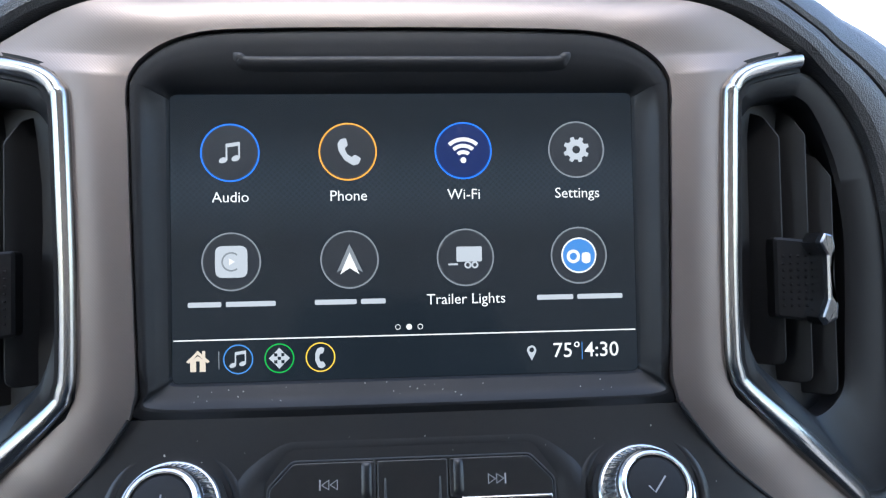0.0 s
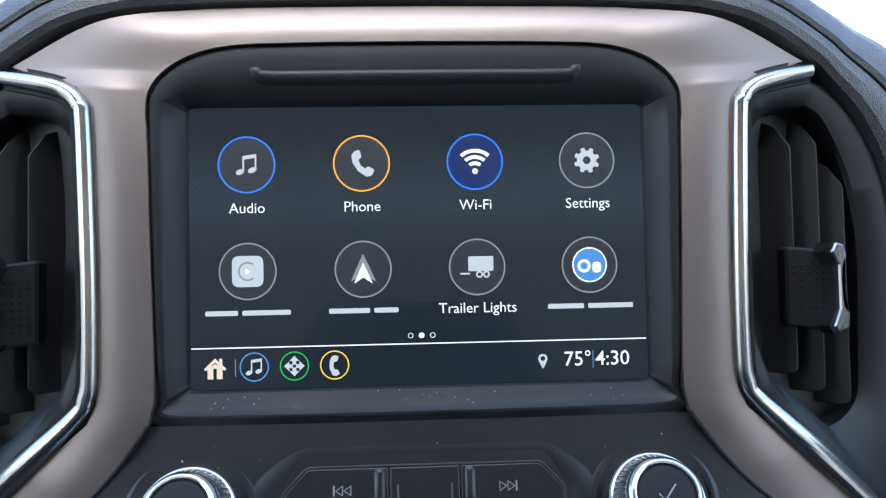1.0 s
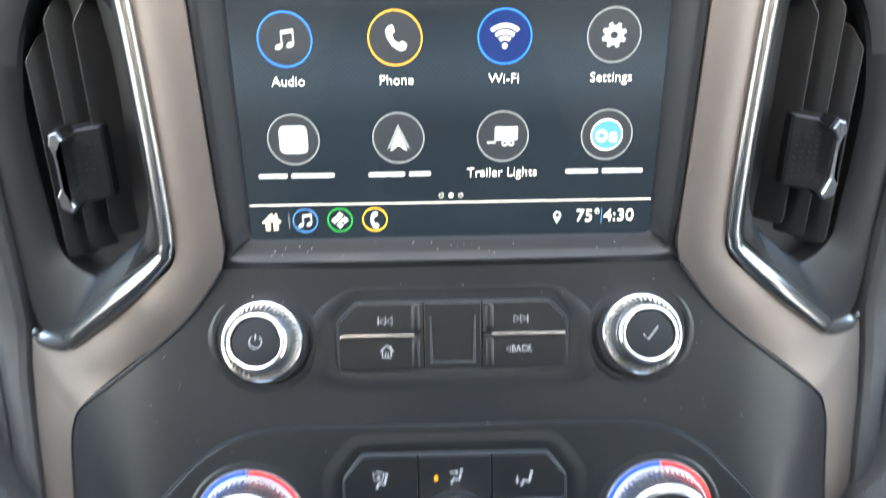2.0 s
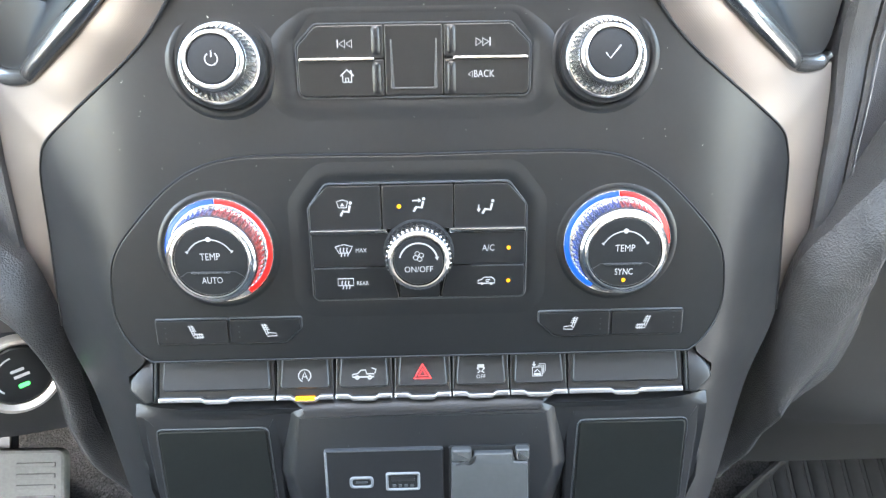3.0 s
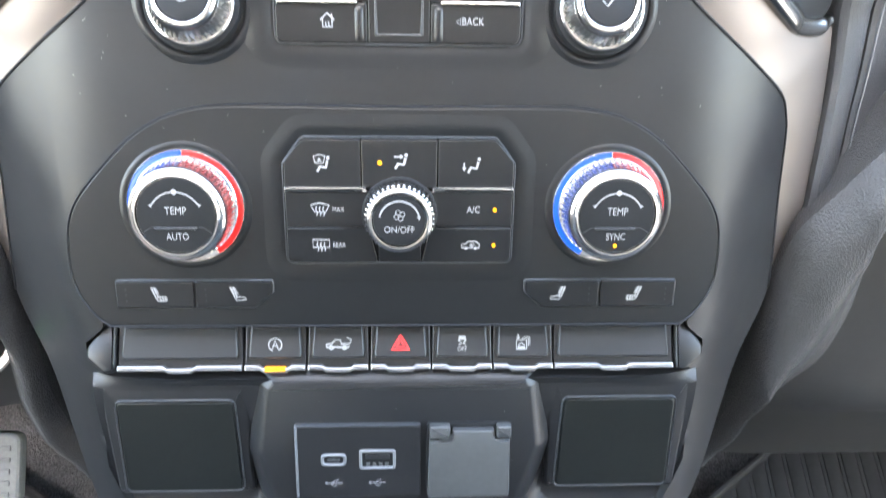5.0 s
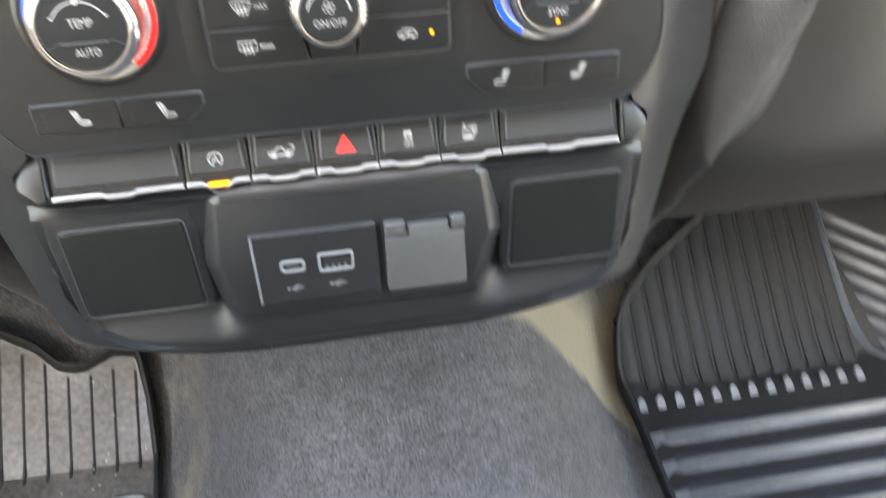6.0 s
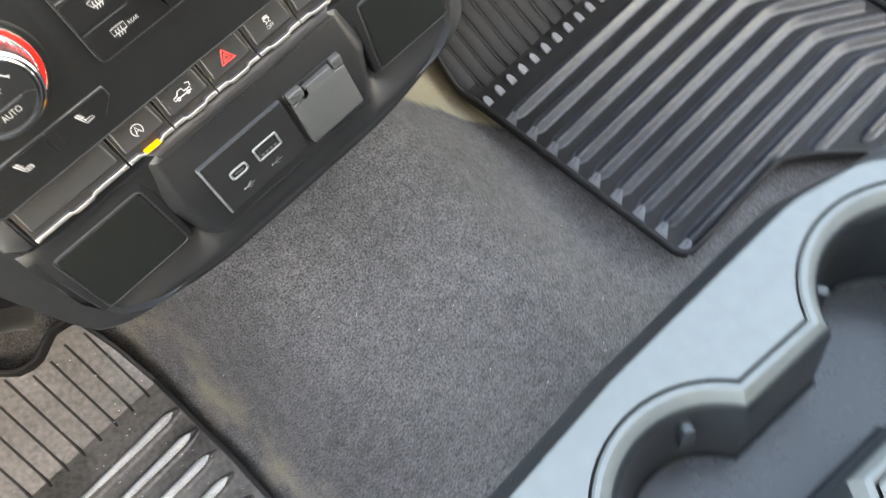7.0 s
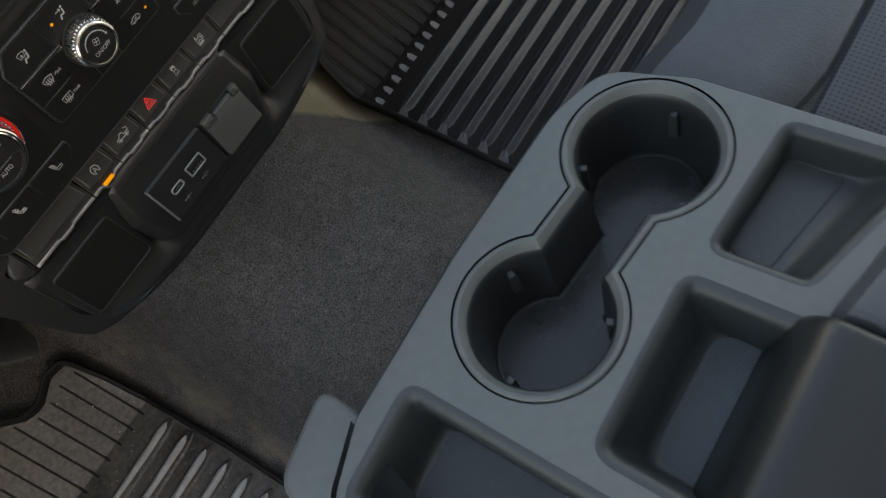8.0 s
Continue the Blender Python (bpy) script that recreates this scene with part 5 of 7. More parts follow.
def build_usb():
    out = rounded([(-0.0310, -0.0205), (0.0310, -0.0205), (0.0310, 0.0200), (-0.0310, 0.0200)], 0.0016)
    sub("plate", prism(out, 0.0030, 0.0008, -0.0005), USBFACE, usb_panel)
    # Plate bevel catching light: painted paler on the left, duller along the top.
    sub("lit_edge_bead", prism(rounded([(-0.0312, -0.0200), (-0.0298, -0.0200), (-0.0298, 0.0196), (-0.0312, 0.0196)], 0.0004), 0.0034, 0.0005, -0.0004), PORTGREY, usb_panel)
    sub("lit_edge_bead", prism(rect(0.0612, 0.0010, 0.0003, 0, 0.0196), 0.0030, 0.0004, -0.0003), KEYRIM, usb_panel)
    for x, w, h in ((-0.0122, 0.0128, 0.0070), (0.0095, 0.0182, 0.0110)):
        wide = w > 0.015
        port = sub("port", frame_ring(rect(w, h, 0.0020 if wide else 0.0030, n=5), rect(w - 0.0030, h - 0.0030, 0.0008 if wide else 0.0018, n=5), 0.0013, 0.0022, 0.0005), PORTGREY, usb_panel, "pale port surround", loc=Matrix.Translation((x, 0.0013, 0)))
        sub("opening", flat(rect(w - 0.0028, h - 0.0028, 0.0008)), GAP, port, loc=Matrix.Translation((0, 0, 0.0027)))
        if wide:
            sub("tongue", prism(rect(0.0122, 0.0026, 0.0003, 0, 0.0016), 0.0005, 0.0001, 0.0027), USBFACE, port)
            for k in range(4):
                sub("contact", prism(rect(0.0018, 0.0016, 0.0002, (k - 1.5) * 0.0031, -0.0026), 0.0004, 0.0001, 0.0027), CAPGREY, port)
        else:
            sub("tongue", prism(rect(0.0062, 0.0010, 0.0003), 0.0005, 0.0001, 0.0027), KEYRIM, port)
        bm = stroke([(-0.0026, 0), (0.0030, 0)], 0.0004)
        stroke([(-0.0010, 0), (0.0004, 0.0012), (0.0016, 0.0012)], 0.0003, bm=bm)
        stroke([(-0.0016, 0), (-0.0002, -0.0012), (0.0010, -0.0012)], 0.0003, bm=bm)
        disc(0.0006, -0.0028, 0, 0.00001, 10, bm)
        bmesh.ops.scale(bm, vec=(1.35, 1.35, 1.0), verts=bm.verts)
        icon("symbol", bm, USBMARK, usb_panel, x, -0.0120, 0.0026)


build_usb()
outlet = thing("power_outlet", "grey hinged cap over a power outlet", "socket", on_lower(0.0343, -0.2978, 0.0003))


def build_outlet():
    sub("frame", prism(rect(0.0425, 0.0412, 0.002, 0, 0), 0.0016, 0.0004, -0.0005), GAP, outlet)
    body = rounded([(-0.0207, -0.0200), (0.0207, -0.0200), (0.0200, 0.0125), (0.0125, 0.0130), (0.0120, 0.0180), (-0.0085, 0.0180), (-0.0090, 0.0130), (-0.0200, 0.0125)], [0.0022, 0.0022, 0.001, 0.001, 0.001, 0.001, 0.001, 0.001])
    sub("cap", prism(body, 0.0048, 0.0012, 0.0, steps=3), CAPGREY, outlet, "mid-grey flip cap")
    for x0, x1 in ((-0.0200, -0.0096), (0.0132, 0.0206)):
        sub("hinge", prism(rounded([(x0, 0.0136), (x1, 0.0136), (x1, 0.0205), (x0, 0.0205)], 0.0015), 0.0052, 0.0016, 0.0, steps=3), CAPGREY, outlet)


build_outlet()


def storage_pocket(sgn):
    p = thing("storage_pocket", "shallow black pocket lined with a smooth rubber pad", "pocket", slope_frame(-0.0585, -0.294, 0.19, sgn * 0.1105), "storage pockets")
    out = rounded([(-0.0350, -0.0325), (0.0350, -0.0325), (0.0365, 0.0345), (-0.0365, 0.0345)], 0.004)
    rim = rounded([(-0.0295, -0.0295), (0.0295, -0.0295), (0.0285, 0.0245), (-0.0285, 0.0245)], 0.0035)
    bm = bmesh.new()
    rings(bm, [[(x, y, -0.0140) for x, y in out], [(x, y, -0.0020) for x, y in out], [(x, y, -0.0006) for x, y in inset(out, 0.0006)], [(x, y, 0.0003) for x, y in inset(out, 0.0018)], [(x, y, 0.0007) for x, y in inset(out, 0.0034)], [(x, y, 0.0010) for x, y in inset(rim, -0.0014)], [(x, y, 0.0006) for x, y in inset(rim, -0.0003)]])
    sub("rim", bm, BLACK, p)
    sub("groove", frame_ring(inset(rim, -0.0006), inset(rim, 0.0006), 0.0006, 0.0002), GAP, p)
    sub("pale_edge", frame_ring(inset(rim, -0.0010), inset(rim, -0.0003), 0.0012, 0.0004, 0.0002), KEYRIM, p)
    sub("pad", prism(inset(rim, 0.0003), 0.0018, 0.0008, 0.0002), RUBBERPAD, p, "smooth black rubber pad")


RUBBERPAD = mat("smooth_black_rubber", (0.009, 0.010, 0.009), 0.33, noise_scale=30, noise_amt=0.2, bump_scale=1800, bump=0.08, bump_dist=0.0002)
for sgn in (-1, 1):
    storage_pocket(sgn)

# raised block that carries the sockets
PEDESTAL = rounded([(-0.0640, -0.0320), (0.0600, -0.0320), (0.0710, 0.0040), (0.0665, 0.0380), (0.0625, 0.0425), (-0.0625, 0.0425), (-0.0665, 0.0380), (-0.0715, 0.0020)], [0.008, 0.008, 0.006, 0.003, 0.003, 0.003, 0.003, 0.006])
bm = bmesh.new()
rings(bm, [[(x, y, -0.006) for x, y in inset(PEDESTAL, -0.0075)], [(x, y, 0.0015) for x, y in inset(PEDESTAL, -0.0030)], [(x, y, 0.0042) for x, y in PEDESTAL], [(x, y, 0.0056) for x, y in inset(PEDESTAL, 0.0018)], [(x, y, 0.0062) for x, y in inset(PEDESTAL, 0.0040)]], cap_last=True)
part("socket_block", bm, BLACK, center_stack, m=UFACE @ Matrix.Translation((0, 0, -0.0062)), angle=60)


# ---------------------------------------------------------------- padded hood round the stack
PAD_EDGE = [(0, -4, 100.6), (60, -4, 100.2), (88, -4, 99.2), (112, -5, 96.5), (132, -5, 90.5), (153, -1, 79.2), (163, 3, 72), (178, 9, 59), (191, 15, 40), (199, 19, 15), (203, 22, -15),
            (205, 26, -60), (208.5, 30.5, -95), (210.8, 30.5, -109), (213.2, 26.5, -130), (213.8, 21.5, -154), (214.4, 16, -184), (214.9, 13, -212), (214.5, 12, -243), (214, 12, -262)]
dashboard_pad = thing("dashboard_pad", "black grained padded dashboard hood with stitched seam", "dashboard")
THREAD = mat("grey_thread", (0.19, 0.19, 0.19), 0.8, noise_scale=60, noise_amt=0.1)


def build_pad():
    edge = [p * 0.001 for p in catmull(PAD_EDGE, 12)]
    full = [Vector((-p.x, p.y, p.z)) for p in edge[:0:-1]] + edge
    prof = [(-0.001, 0.010), (0.0003, 0.0015), (0.002, -0.0022), (0.006, -0.0038), (0.0115, -0.0038), (0.0165, -0.0024), (0.0194, -0.0006), (0.0204, 0.0024), (0.0213, -0.0002), (0.0245, -0.0006),
            (0.0295, 0.0012), (0.0350, 0.0060), (0.0395, 0.0130), (0.0420, 0.030), (0.0430, 0.13), (0.0430, 0.26)]
    rows, seam = [], []
    for i, p in enumerate(full):
        t = full[min(i + 1, len(full) - 1)] - full[max(i - 1, 0)]
        n = Vector((t.z * -1, 0, t.x)).normalized()
        # outward, away from the screen
        if n.dot(Vector((p.x, 0, p.z - 0.01)).normalized()) < 0:
            n = -n
        lean = 0.28 * smoothstep(-0.09, -0.17, p.z)
        wide = 1.0 + 2.0 * smoothstep(-0.03, -0.12, p.z) + 0.9 * smoothstep(0.0, 0.05, p.z)
        spread = 0.93 - 0.08 * smoothstep(-0.09, -0.13, p.z) - 0.33 * smoothstep(0.045, 0.082, p.z)
        rows.append([p + n * (min(a, 0.0295) + max(0.0, a - 0.0295) * wide) * spread + Vector((0, b + lean * max(a, 0), 0)) for a, b in prof])
        seam.append((p + n * 0.0255 * spread + Vector((0, -0.0017 + lean * 0.0255, 0)), t.normalized()))
    part("hood", grid_mesh(rows), HOODVINYL, dashboard_pad, "black grained vinyl")
    bm = bmesh.new()
    acc = 0.0
    for (p, t), (q, _) in zip(seam, seam[1:]):
        acc += (q - p).length
        if p.z < 0.02 and p.x > 0:
            steps = max(1, int((q - p).length / 0.0042))
            for k in range(steps):
                c = p.lerp(q, (k + 0.5) / steps)
                d = (q - p).normalized() * 0.0010
                sweep([c - d, c, c + d], [(0.0004 * math.cos(a), 0.0004 * math.sin(a)) for a in np.linspace(0, 2 * math.pi, 6, endpoint=False)], bm=bm)
    part("stitching", bm, THREAD, dashboard_pad, "pale grey thread stitches")


build_pad()
for sgn in (-1, 1):
    rr = []
    for z, y in ((0.085, 0.30), (0.088, 0.16), (0.080, 0.115), (0.06, 0.095), (0.0, 0.088), (-0.10, 0.086), (-0.20, 0.09), (-0.30, 0.10)):
        rr.append([(sgn * x, y + 0.02 * smoothstep(0.3, 0.8, x), z) for x in (0.225, 0.26, 0.32, 0.42, 0.6, 0.86)])
    part("dash_face", grid_mesh(rr), LEATHER, dashboard_pad, "black grained dashboard face")


# ---------------------------------------------------------------- air vents
def air_vent(sgn):
    v = thing("air_vent", "tall black air vent with upright blades and chrome trim", "air vent", group="dashboard air vents")
    m = Matrix.Diagonal((sgn, 1, 1, 1))

    def put(name, bm, material, label="", angle=20):
        bmesh.ops.transform(bm, matrix=m, verts=bm.verts)
        return part(name, bm, material, v, label, angle=angle)

    chrome = [p * 0.001 for p in catmull([(155, 0.5, 75.0), (141, -4.5, 71.6), (130, -6.5, 68.0), (124.6, -7.6, 62.5), (122.9, -8, 54), (121.2, -8, 0), (121.1, -8, -35.5), (122.4, -7.8, -45), (126, -7.0, -51.5), (146.5, -3.0, -70.0), (176, 9.5, -95.0), (183, 14.5, -101.2), (190, 19, -104.2), (197, 23.5, -105.4), (203, 27.2, -105.0), (207.5, 30, -103.8)], 14)]
    prof = [(0.0033, 0.0020), (0.0033, -0.0006), (0.0027, -0.0020), (0.0014, -0.0029), (-0.0002, -0.0030), (-0.0018, -0.0023), (-0.0031, -0.0008), (-0.0040, 0.0014), (-0.0044, 0.0060), (0.0033, 0.0060)]
    put("chrome_trim", sweep(chrome, [(a, -b) for a, b in prof], (0, -1, 0), scale=[1.0 + 0.45 * smoothstep(-0.045, -0.075, p.z) - 0.7 * smoothstep(0.200, 0.2075, p.x) * smoothstep(-0.04, -0.06, p.z) for p in chrome]), CHROME, "polished chrome strip", 60)
    put("trim_gap", sweep(chrome[:-12], [(0.0046, -0.0002), (0.0046, -0.006), (-0.0046, -0.006), (-0.0046, -0.0002)], (0, -1, 0)), GAP, "dark joint beside the chrome")
    out = [(155, 3, 71.5), (142, -1, 68), (133, -2.5, 64.5), (128.0, -3, 59), (126.4, -3, 50), (124.8, -3, 0), (124.8, -3, -33), (126.2, -3, -42), (130, -2.5, -48.2), (150, 1.5, -66), (178, 13, -90), (187, 18, -97), (197, 23.5, -100.5), (204.5, 28, -97), (205, 27, -66), (203.5, 23.5, -15), (200, 20.5, 15), (191.5, 16.5, 40), (178, 11, 58), (166, 7, 69)]
    inn = [(156, 7, 62), (145, 4, 60.5), (137.5, 2, 58), (132.8, 2, 53), (131.3, 2, 46), (129.6, 2, 0), (129.6, 2, -29), (131, 2.5, -36), (134.5, 3, -42), (149, 6, -54.5), (163, 12, -66), (168, 14, -67), (176, 17, -63), (182, 20, -56), (183.5, 21, -40), (184, 20, -10), (182.5, 18, 12), (177, 15.5, 34), (170, 12, 48), (163, 9, 58)]
    o2 = [p * 0.001 for p in resample(catmull(out + out[:1], 5)[:-1], 120)]
    i2 = [p * 0.001 for p in resample(catmull(inn + inn[:1], 5)[:-1], 120)]
    bm = bmesh.new()
    back = Vector((0, 0.045, 0))
    rings(bm, [[p + Vector((0, 0.004, 0)) for p in o2], [p.copy() for p in o2], [p.lerp(q, 0.25) + Vector((0, -0.0012, 0)) for p, q in zip(o2, i2)], [p.lerp(q, 0.9) for p, q in zip(o2, i2)],
               [q + Vector((0, 0.0016, 0)) for q in i2], [q + back for q in i2]])
    put("housing", bm, VANE, "matt black plastic housing", 40)
    put("duct_back", flat_ring([q + back * 0.28 for q in i2]), VANE)
    for x, y, z0, z1 in ((0.1512, 0.0090, -0.0420, 0.0575), (0.1640, 0.0125, -0.0500, 0.0590), (0.1768, 0.0165, -0.0560, 0.0420)):
        # a broad upright vane turned almost shut
        w = 0.0150
        pts = rounded([(x - w, z0 - 0.003), (x, z0 - 0.004), (x, z1 - 0.011), (x - 0.0045, z1 - 0.002), (x - w, z1 + 0.004)], [0.001, 0.004, 0.005, 0.006, 0.001], 4)
        bm = bmesh.new()
        def depth(px):
            return y + 0.013 * (x - px) / w
        rings(bm, [[(a, depth(a) + 0.0022, b) for a, b in pts], [(a, depth(a) + 0.0005, b) for a, b in pts], [(a, depth(a), b) for a, b in inset(pts, 0.0005)]], cap_first=True, cap_last=True)
        put("blade", bm, VANE)
    # thumb tab
    tab = rounded([(0.1460, -0.0260), (0.1640, -0.0285), (0.1650, 0.0035), (0.1460, 0.0060)], 0.002)
    bm = bmesh.new()
    rings(bm, [[(x, 0.020 + (x - 0.146) * 0.2, z) for x, z in tab], [(x, 0.0075 - (x - 0.146) * 0.25, z) for x, z in tab], [(x, 0.0065 - (x - 0.146) * 0.25, z) for x, z in inset(tab, 0.001)]], cap_last=True)
    put("tab_body", bm, VANE, "dotted black thumb tab")
    bm = bmesh.new()
    for i in range(4):
        for j in range(8):
            lathe_at = Matrix.Translation((0.1490 + i * 0.0027, 0.0064 - (0.003 + i * 0.0027) * 0.25, -0.0215 + j * 0.0028)) @ Matrix.Rotation(radians(90), 4, "X")
            b2 = lathe([(0.0006, -0.0004), (0.0005, 0.0003), (0.0002, 0.0005)], 6)
            for f in b2.faces:
                bm.faces.new([bm.verts.new(lathe_at @ w.co) for w in f.verts])
            b2.free()
    put("tab_dots", bm, VANE)
    handle = [(0.1610, 0.0075), (0.1650, 0.0062), (0.1662, 0.0010), (0.1648, -0.0030), (0.1648, -0.0170), (0.1668, -0.0205), (0.1662, -0.0265), (0.1612, -0.0290), (0.1588, -0.0255), (0.1614, -0.0185), (0.1614, -0.0020), (0.1586, 0.0030)]
    hp = rounded([(x - 0.003, z) for x, z in handle], 0.0012, 4)
    bm = bmesh.new()
    rings(bm, [[(x, 0.004, z) for x, z in hp], [(x, -0.0060, z) for x, z in hp], [(x, -0.0078, z) for x, z in inset(hp, 0.0007)], [(x, -0.0084, z) for x, z in inset(hp, 0.0014)]], cap_last=True)
    put("tab_handle", bm, HANDLE, "satin chrome handle")


def flat_ring(pts):
    bm = bmesh.new()
    bm.faces.new([bm.verts.new(p) for p in pts])
    return bm


for sgn in (-1, 1):
    air_vent(sgn)


# ---------------------------------------------------------------- knee bolsters under the dash
def knee_bolster(sgn, crease, dip, under):
    """A soft pad with a rolled edge along the stack, a crease, and the plain panel beyond it."""
    b = thing("knee_bolster", "grained black knee pad beside the centre stack", "knee pad", group="knee pads")
    edge = catmull([(0.85, 0, -0.04), (0.45, 0, -0.04), (0.335, 0, -0.058), (0.280, 0, -0.105), (0.2390, 0, -0.165), (0.2250, 0, -0.1870), (0.2110, 0, -0.208), (0.2056, 0, -0.234), (0.2034, 0, -0.263), (0.2034, 0, -0.290), (0.2052, 0, -0.325), (0.2040, 0, -0.362), (0.1935, 0, -0.405)], 8)
    crease = catmull([(x, 0, z) for x, z in crease], 8)
    rows = []
    for i, (p, q) in enumerate(zip(edge, crease)):
        t = edge[min(i + 1, len(edge) - 1)] - edge[max(i - 1, 0)]
        out = Vector((t.z, 0, -t.x)).normalized()
        if out.dot(q - p) > 0:
            out = -out
        amp = min(0.020, 0.42 * (q - p).length)
        y0 = 0.005 + 0.008 * smoothstep(-0.31, -0.36, p.z) + 0.016 * smoothstep(-0.35, -0.41, p.z)
        row = [p - out * 0.004 + Vector((0, y0 + 0.16, 0)), p + out * 0.001 + Vector((0, y0 + 0.03, 0))]
        for u in np.linspace(0, 1, 19):
            c = p.lerp(q, u)
            rise = (1 - (1 - min(u / 0.5, 1)) ** 2.3) * (1 - smoothstep(0.5, 1.0, u) * 0.95)
            row.append(c + Vector((0, y0 - amp * rise, 0)))
        row += [q - out * 0.0006 + Vector((0, y0 + 0.006, 0)), q - out * 0.001 + Vector((0, y0 + 0.03, 0))]
        rows.append([Vector((sgn * c.x, c.y, c.z)) for c in row])
    part("pad", grid_mesh(rows), PEBBLE, b, "soft grained vinyl pad")
    rr = []
    line = sorted([(p.z, p.x) for p in crease if p.x < 0.6])
    for z, y in ((-0.10, 0.022), (-0.14, 0.016), (-0.18, 0.010), (-0.21, 0.006), (-0.24, 0.003), (-0.27, 0.001), (-0.30, 0.000), (-0.32, 0.001), (-0.335, 0.003), (-0.346, 0.008), (-0.353, 0.018), (-0.357, 0.040)) + under:
        x0 = pw(z, line) - 0.004
        rr.append([(sgn * (x0 + (0.85 - x0) * u), y + 0.010 * (1 - smoothstep(0.0, 0.10, u)) + dip, z) for u in (0.0, 0.01, 0.025, 0.045, 0.07, 0.1, 0.15, 0.3, 0.6, 1.0)])
    part("lower_panel", grid_mesh(rr), DASHLOW, b, "plain dark lower panel")
    return b


# Last rows: dark strip added where the toe board only lies in shade.
knee_bolster(1, [(0.85, -0.11), (0.5, -0.11), (0.375, -0.125), (0.300, -0.163), (0.2560, -0.207), (0.2555, -0.240), (0.2553, -0.267), (0.2495, -0.296), (0.2340, -0.3175), (0.2262, -0.3325), (0.2225, -0.346), (0.2215, -0.375), (0.2170, -0.412)], 0.0, ((-0.375, 0.050), (-0.40, 0.056), (-0.435, 0.066), (-0.465, 0.080), (-0.482, 0.098), (-0.487, 0.125), (-0.487, 0.40)))
knee_bolster(-1, [(0.85, -0.15), (0.5, -0.16), (0.36, -0.180), (0.290, -0.205), (0.250, -0.232), (0.2335, -0.243), (0.2245, -0.256), (0.2218, -0.270), (0.2214, -0.285), (0.2218, -0.300), (0.2245, -0.335), (0.2255, -0.370), (0.2180, -0.415)], 0.006, ((-0.360, 0.16), (-0.365, 0.40)))

start_button = thing("start_button", "round push button with a pale metal ring", "button", Matrix.Translation((-0.2390, 0.003, -0.2795)) @ Matrix.Rotation(radians(36), 4, "Z") @ Matrix.Rotation(radians(80), 4, "X") @ Matrix.Scale(1.25, 4))
sub("base", lathe([(0.0188, -0.016), (0.0184, -0.001), (0.0175, 0.000)]), BLACK, start_button)
sub("metal_ring", lathe([(0.0192, -0.002), (0.0192, 0.0034), (0.0186, 0.0048), (0.0172, 0.0050), (0.0152, 0.0026), (0.0150, 0.0005)], 72), RINGMETAL, start_button, "pale satin metal ring")
bc = sub("cap", lathe([(0.0148, 0.0), (0.0148, 0.0020), (0.0138, 0.0028), (0.004, 0.0032), (0.001, 0.0032)], 56), KEY, start_button)
icon("arc", annulus(0.0098, 0.0106, a0=radians(95), a1=radians(215), n=20), MARK, bc, 0, 0, 0.0034)
bars([0.006], 0.0016, bc, MARK, 0.0, 0.0030, 0.0034)
bars([0.007], 0.0016, bc, MARK, 0.001, -0.0002, 0.0034)
icon("lamp", flat(rect(0.0050, 0.0022, 0.001)), GREEN_LIT, bc, 0.0005, -0.0052, 0.0034, "lit green lamp")

pedal = thing("brake_pedal", "grey rubber brake pedal with shallow ridges", "pedal", Matrix.Translation((-0.383, 0.112, -0.510)) @ Matrix.Rotation(radians(52), 4, "X"))
PEDALRUB = mat("grey_pedal_rubber", (0.15, 0.15, 0.14), 0.6, noise_scale=30, noise_amt=0.2, bump_scale=900, bump=0.2, bump_dist=0.0004)
sub("pad", prism(rect(0.13, 0.062, 0.010), 0.010, 0.003, -0.010), PEDALRUB, pedal)
for i in range(5):
    sub("ridge", prism(rect(0.034, 0.004, 0.001, 0.040, -0.020 + i * 0.0095), 0.0016, 0.0006, -0.0002), PEDALRUB, pedal)
sub("arm", prism(rect(0.022, 0.22, 0.004, 0, 0.12), 0.012, 0.002, -0.026), BLACK, pedal)


# ---------------------------------------------------------------- rubber floor mats
def toe(y):
    return max(0.0, y - 0.07) * 0.55


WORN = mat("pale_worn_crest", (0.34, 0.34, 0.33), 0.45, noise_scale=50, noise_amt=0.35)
# Glints on the mat studs and pips, painted as a lighter grey.
GLINT = mat("glint_grey_rubber", (0.105, 0.105, 0.11), 0.38, noise_scale=60, noise_amt=0.3)


def mat_sheet(outline, z):
    """A sheet bent up the toe board, and the raised lip round it."""
    pts = [(p.x, p.y) for p in resample([(x, y, 0) for x, y in outline], 260)]
    lip = bmesh.new()
    rings(lip, [[Vector((x, y, z + h)) for x, y in inset(pts, d)] for d, h in ((0.0, -0.004), (-0.0005, 0.006), (0.0015, 0.0085), (0.0045, 0.0085), (0.0062, 0.006), (0.0070, 0.0))])
    bm = bmesh.new()
    vs = rings(bm, [[Vector((x, y, z + h)) for x, y in inset(pts, d)] for d, h in ((0.0060, -0.001), (0.0066, 0.0010), (0.010, 0.0))])
    edges = [bm.edges.get((vs[-1][i], vs[-1][(i + 1) % len(pts)])) for i in range(len(pts))]
    bmesh.ops.triangle_fill(bm, use_beauty=True, edges=edges)
    for b in (bm, lip):
        for y in (0.07, 0.12, 0.17, 0.22):
            bmesh.ops.bisect_plane(b, geom=b.verts[:] + b.edges[:] + b.faces[:], plane_co=(0, y, 0), plane_no=(0, 1, 0))
        for v in b.verts:
            v.co.z += toe(v.co.y)
    return bm, lip


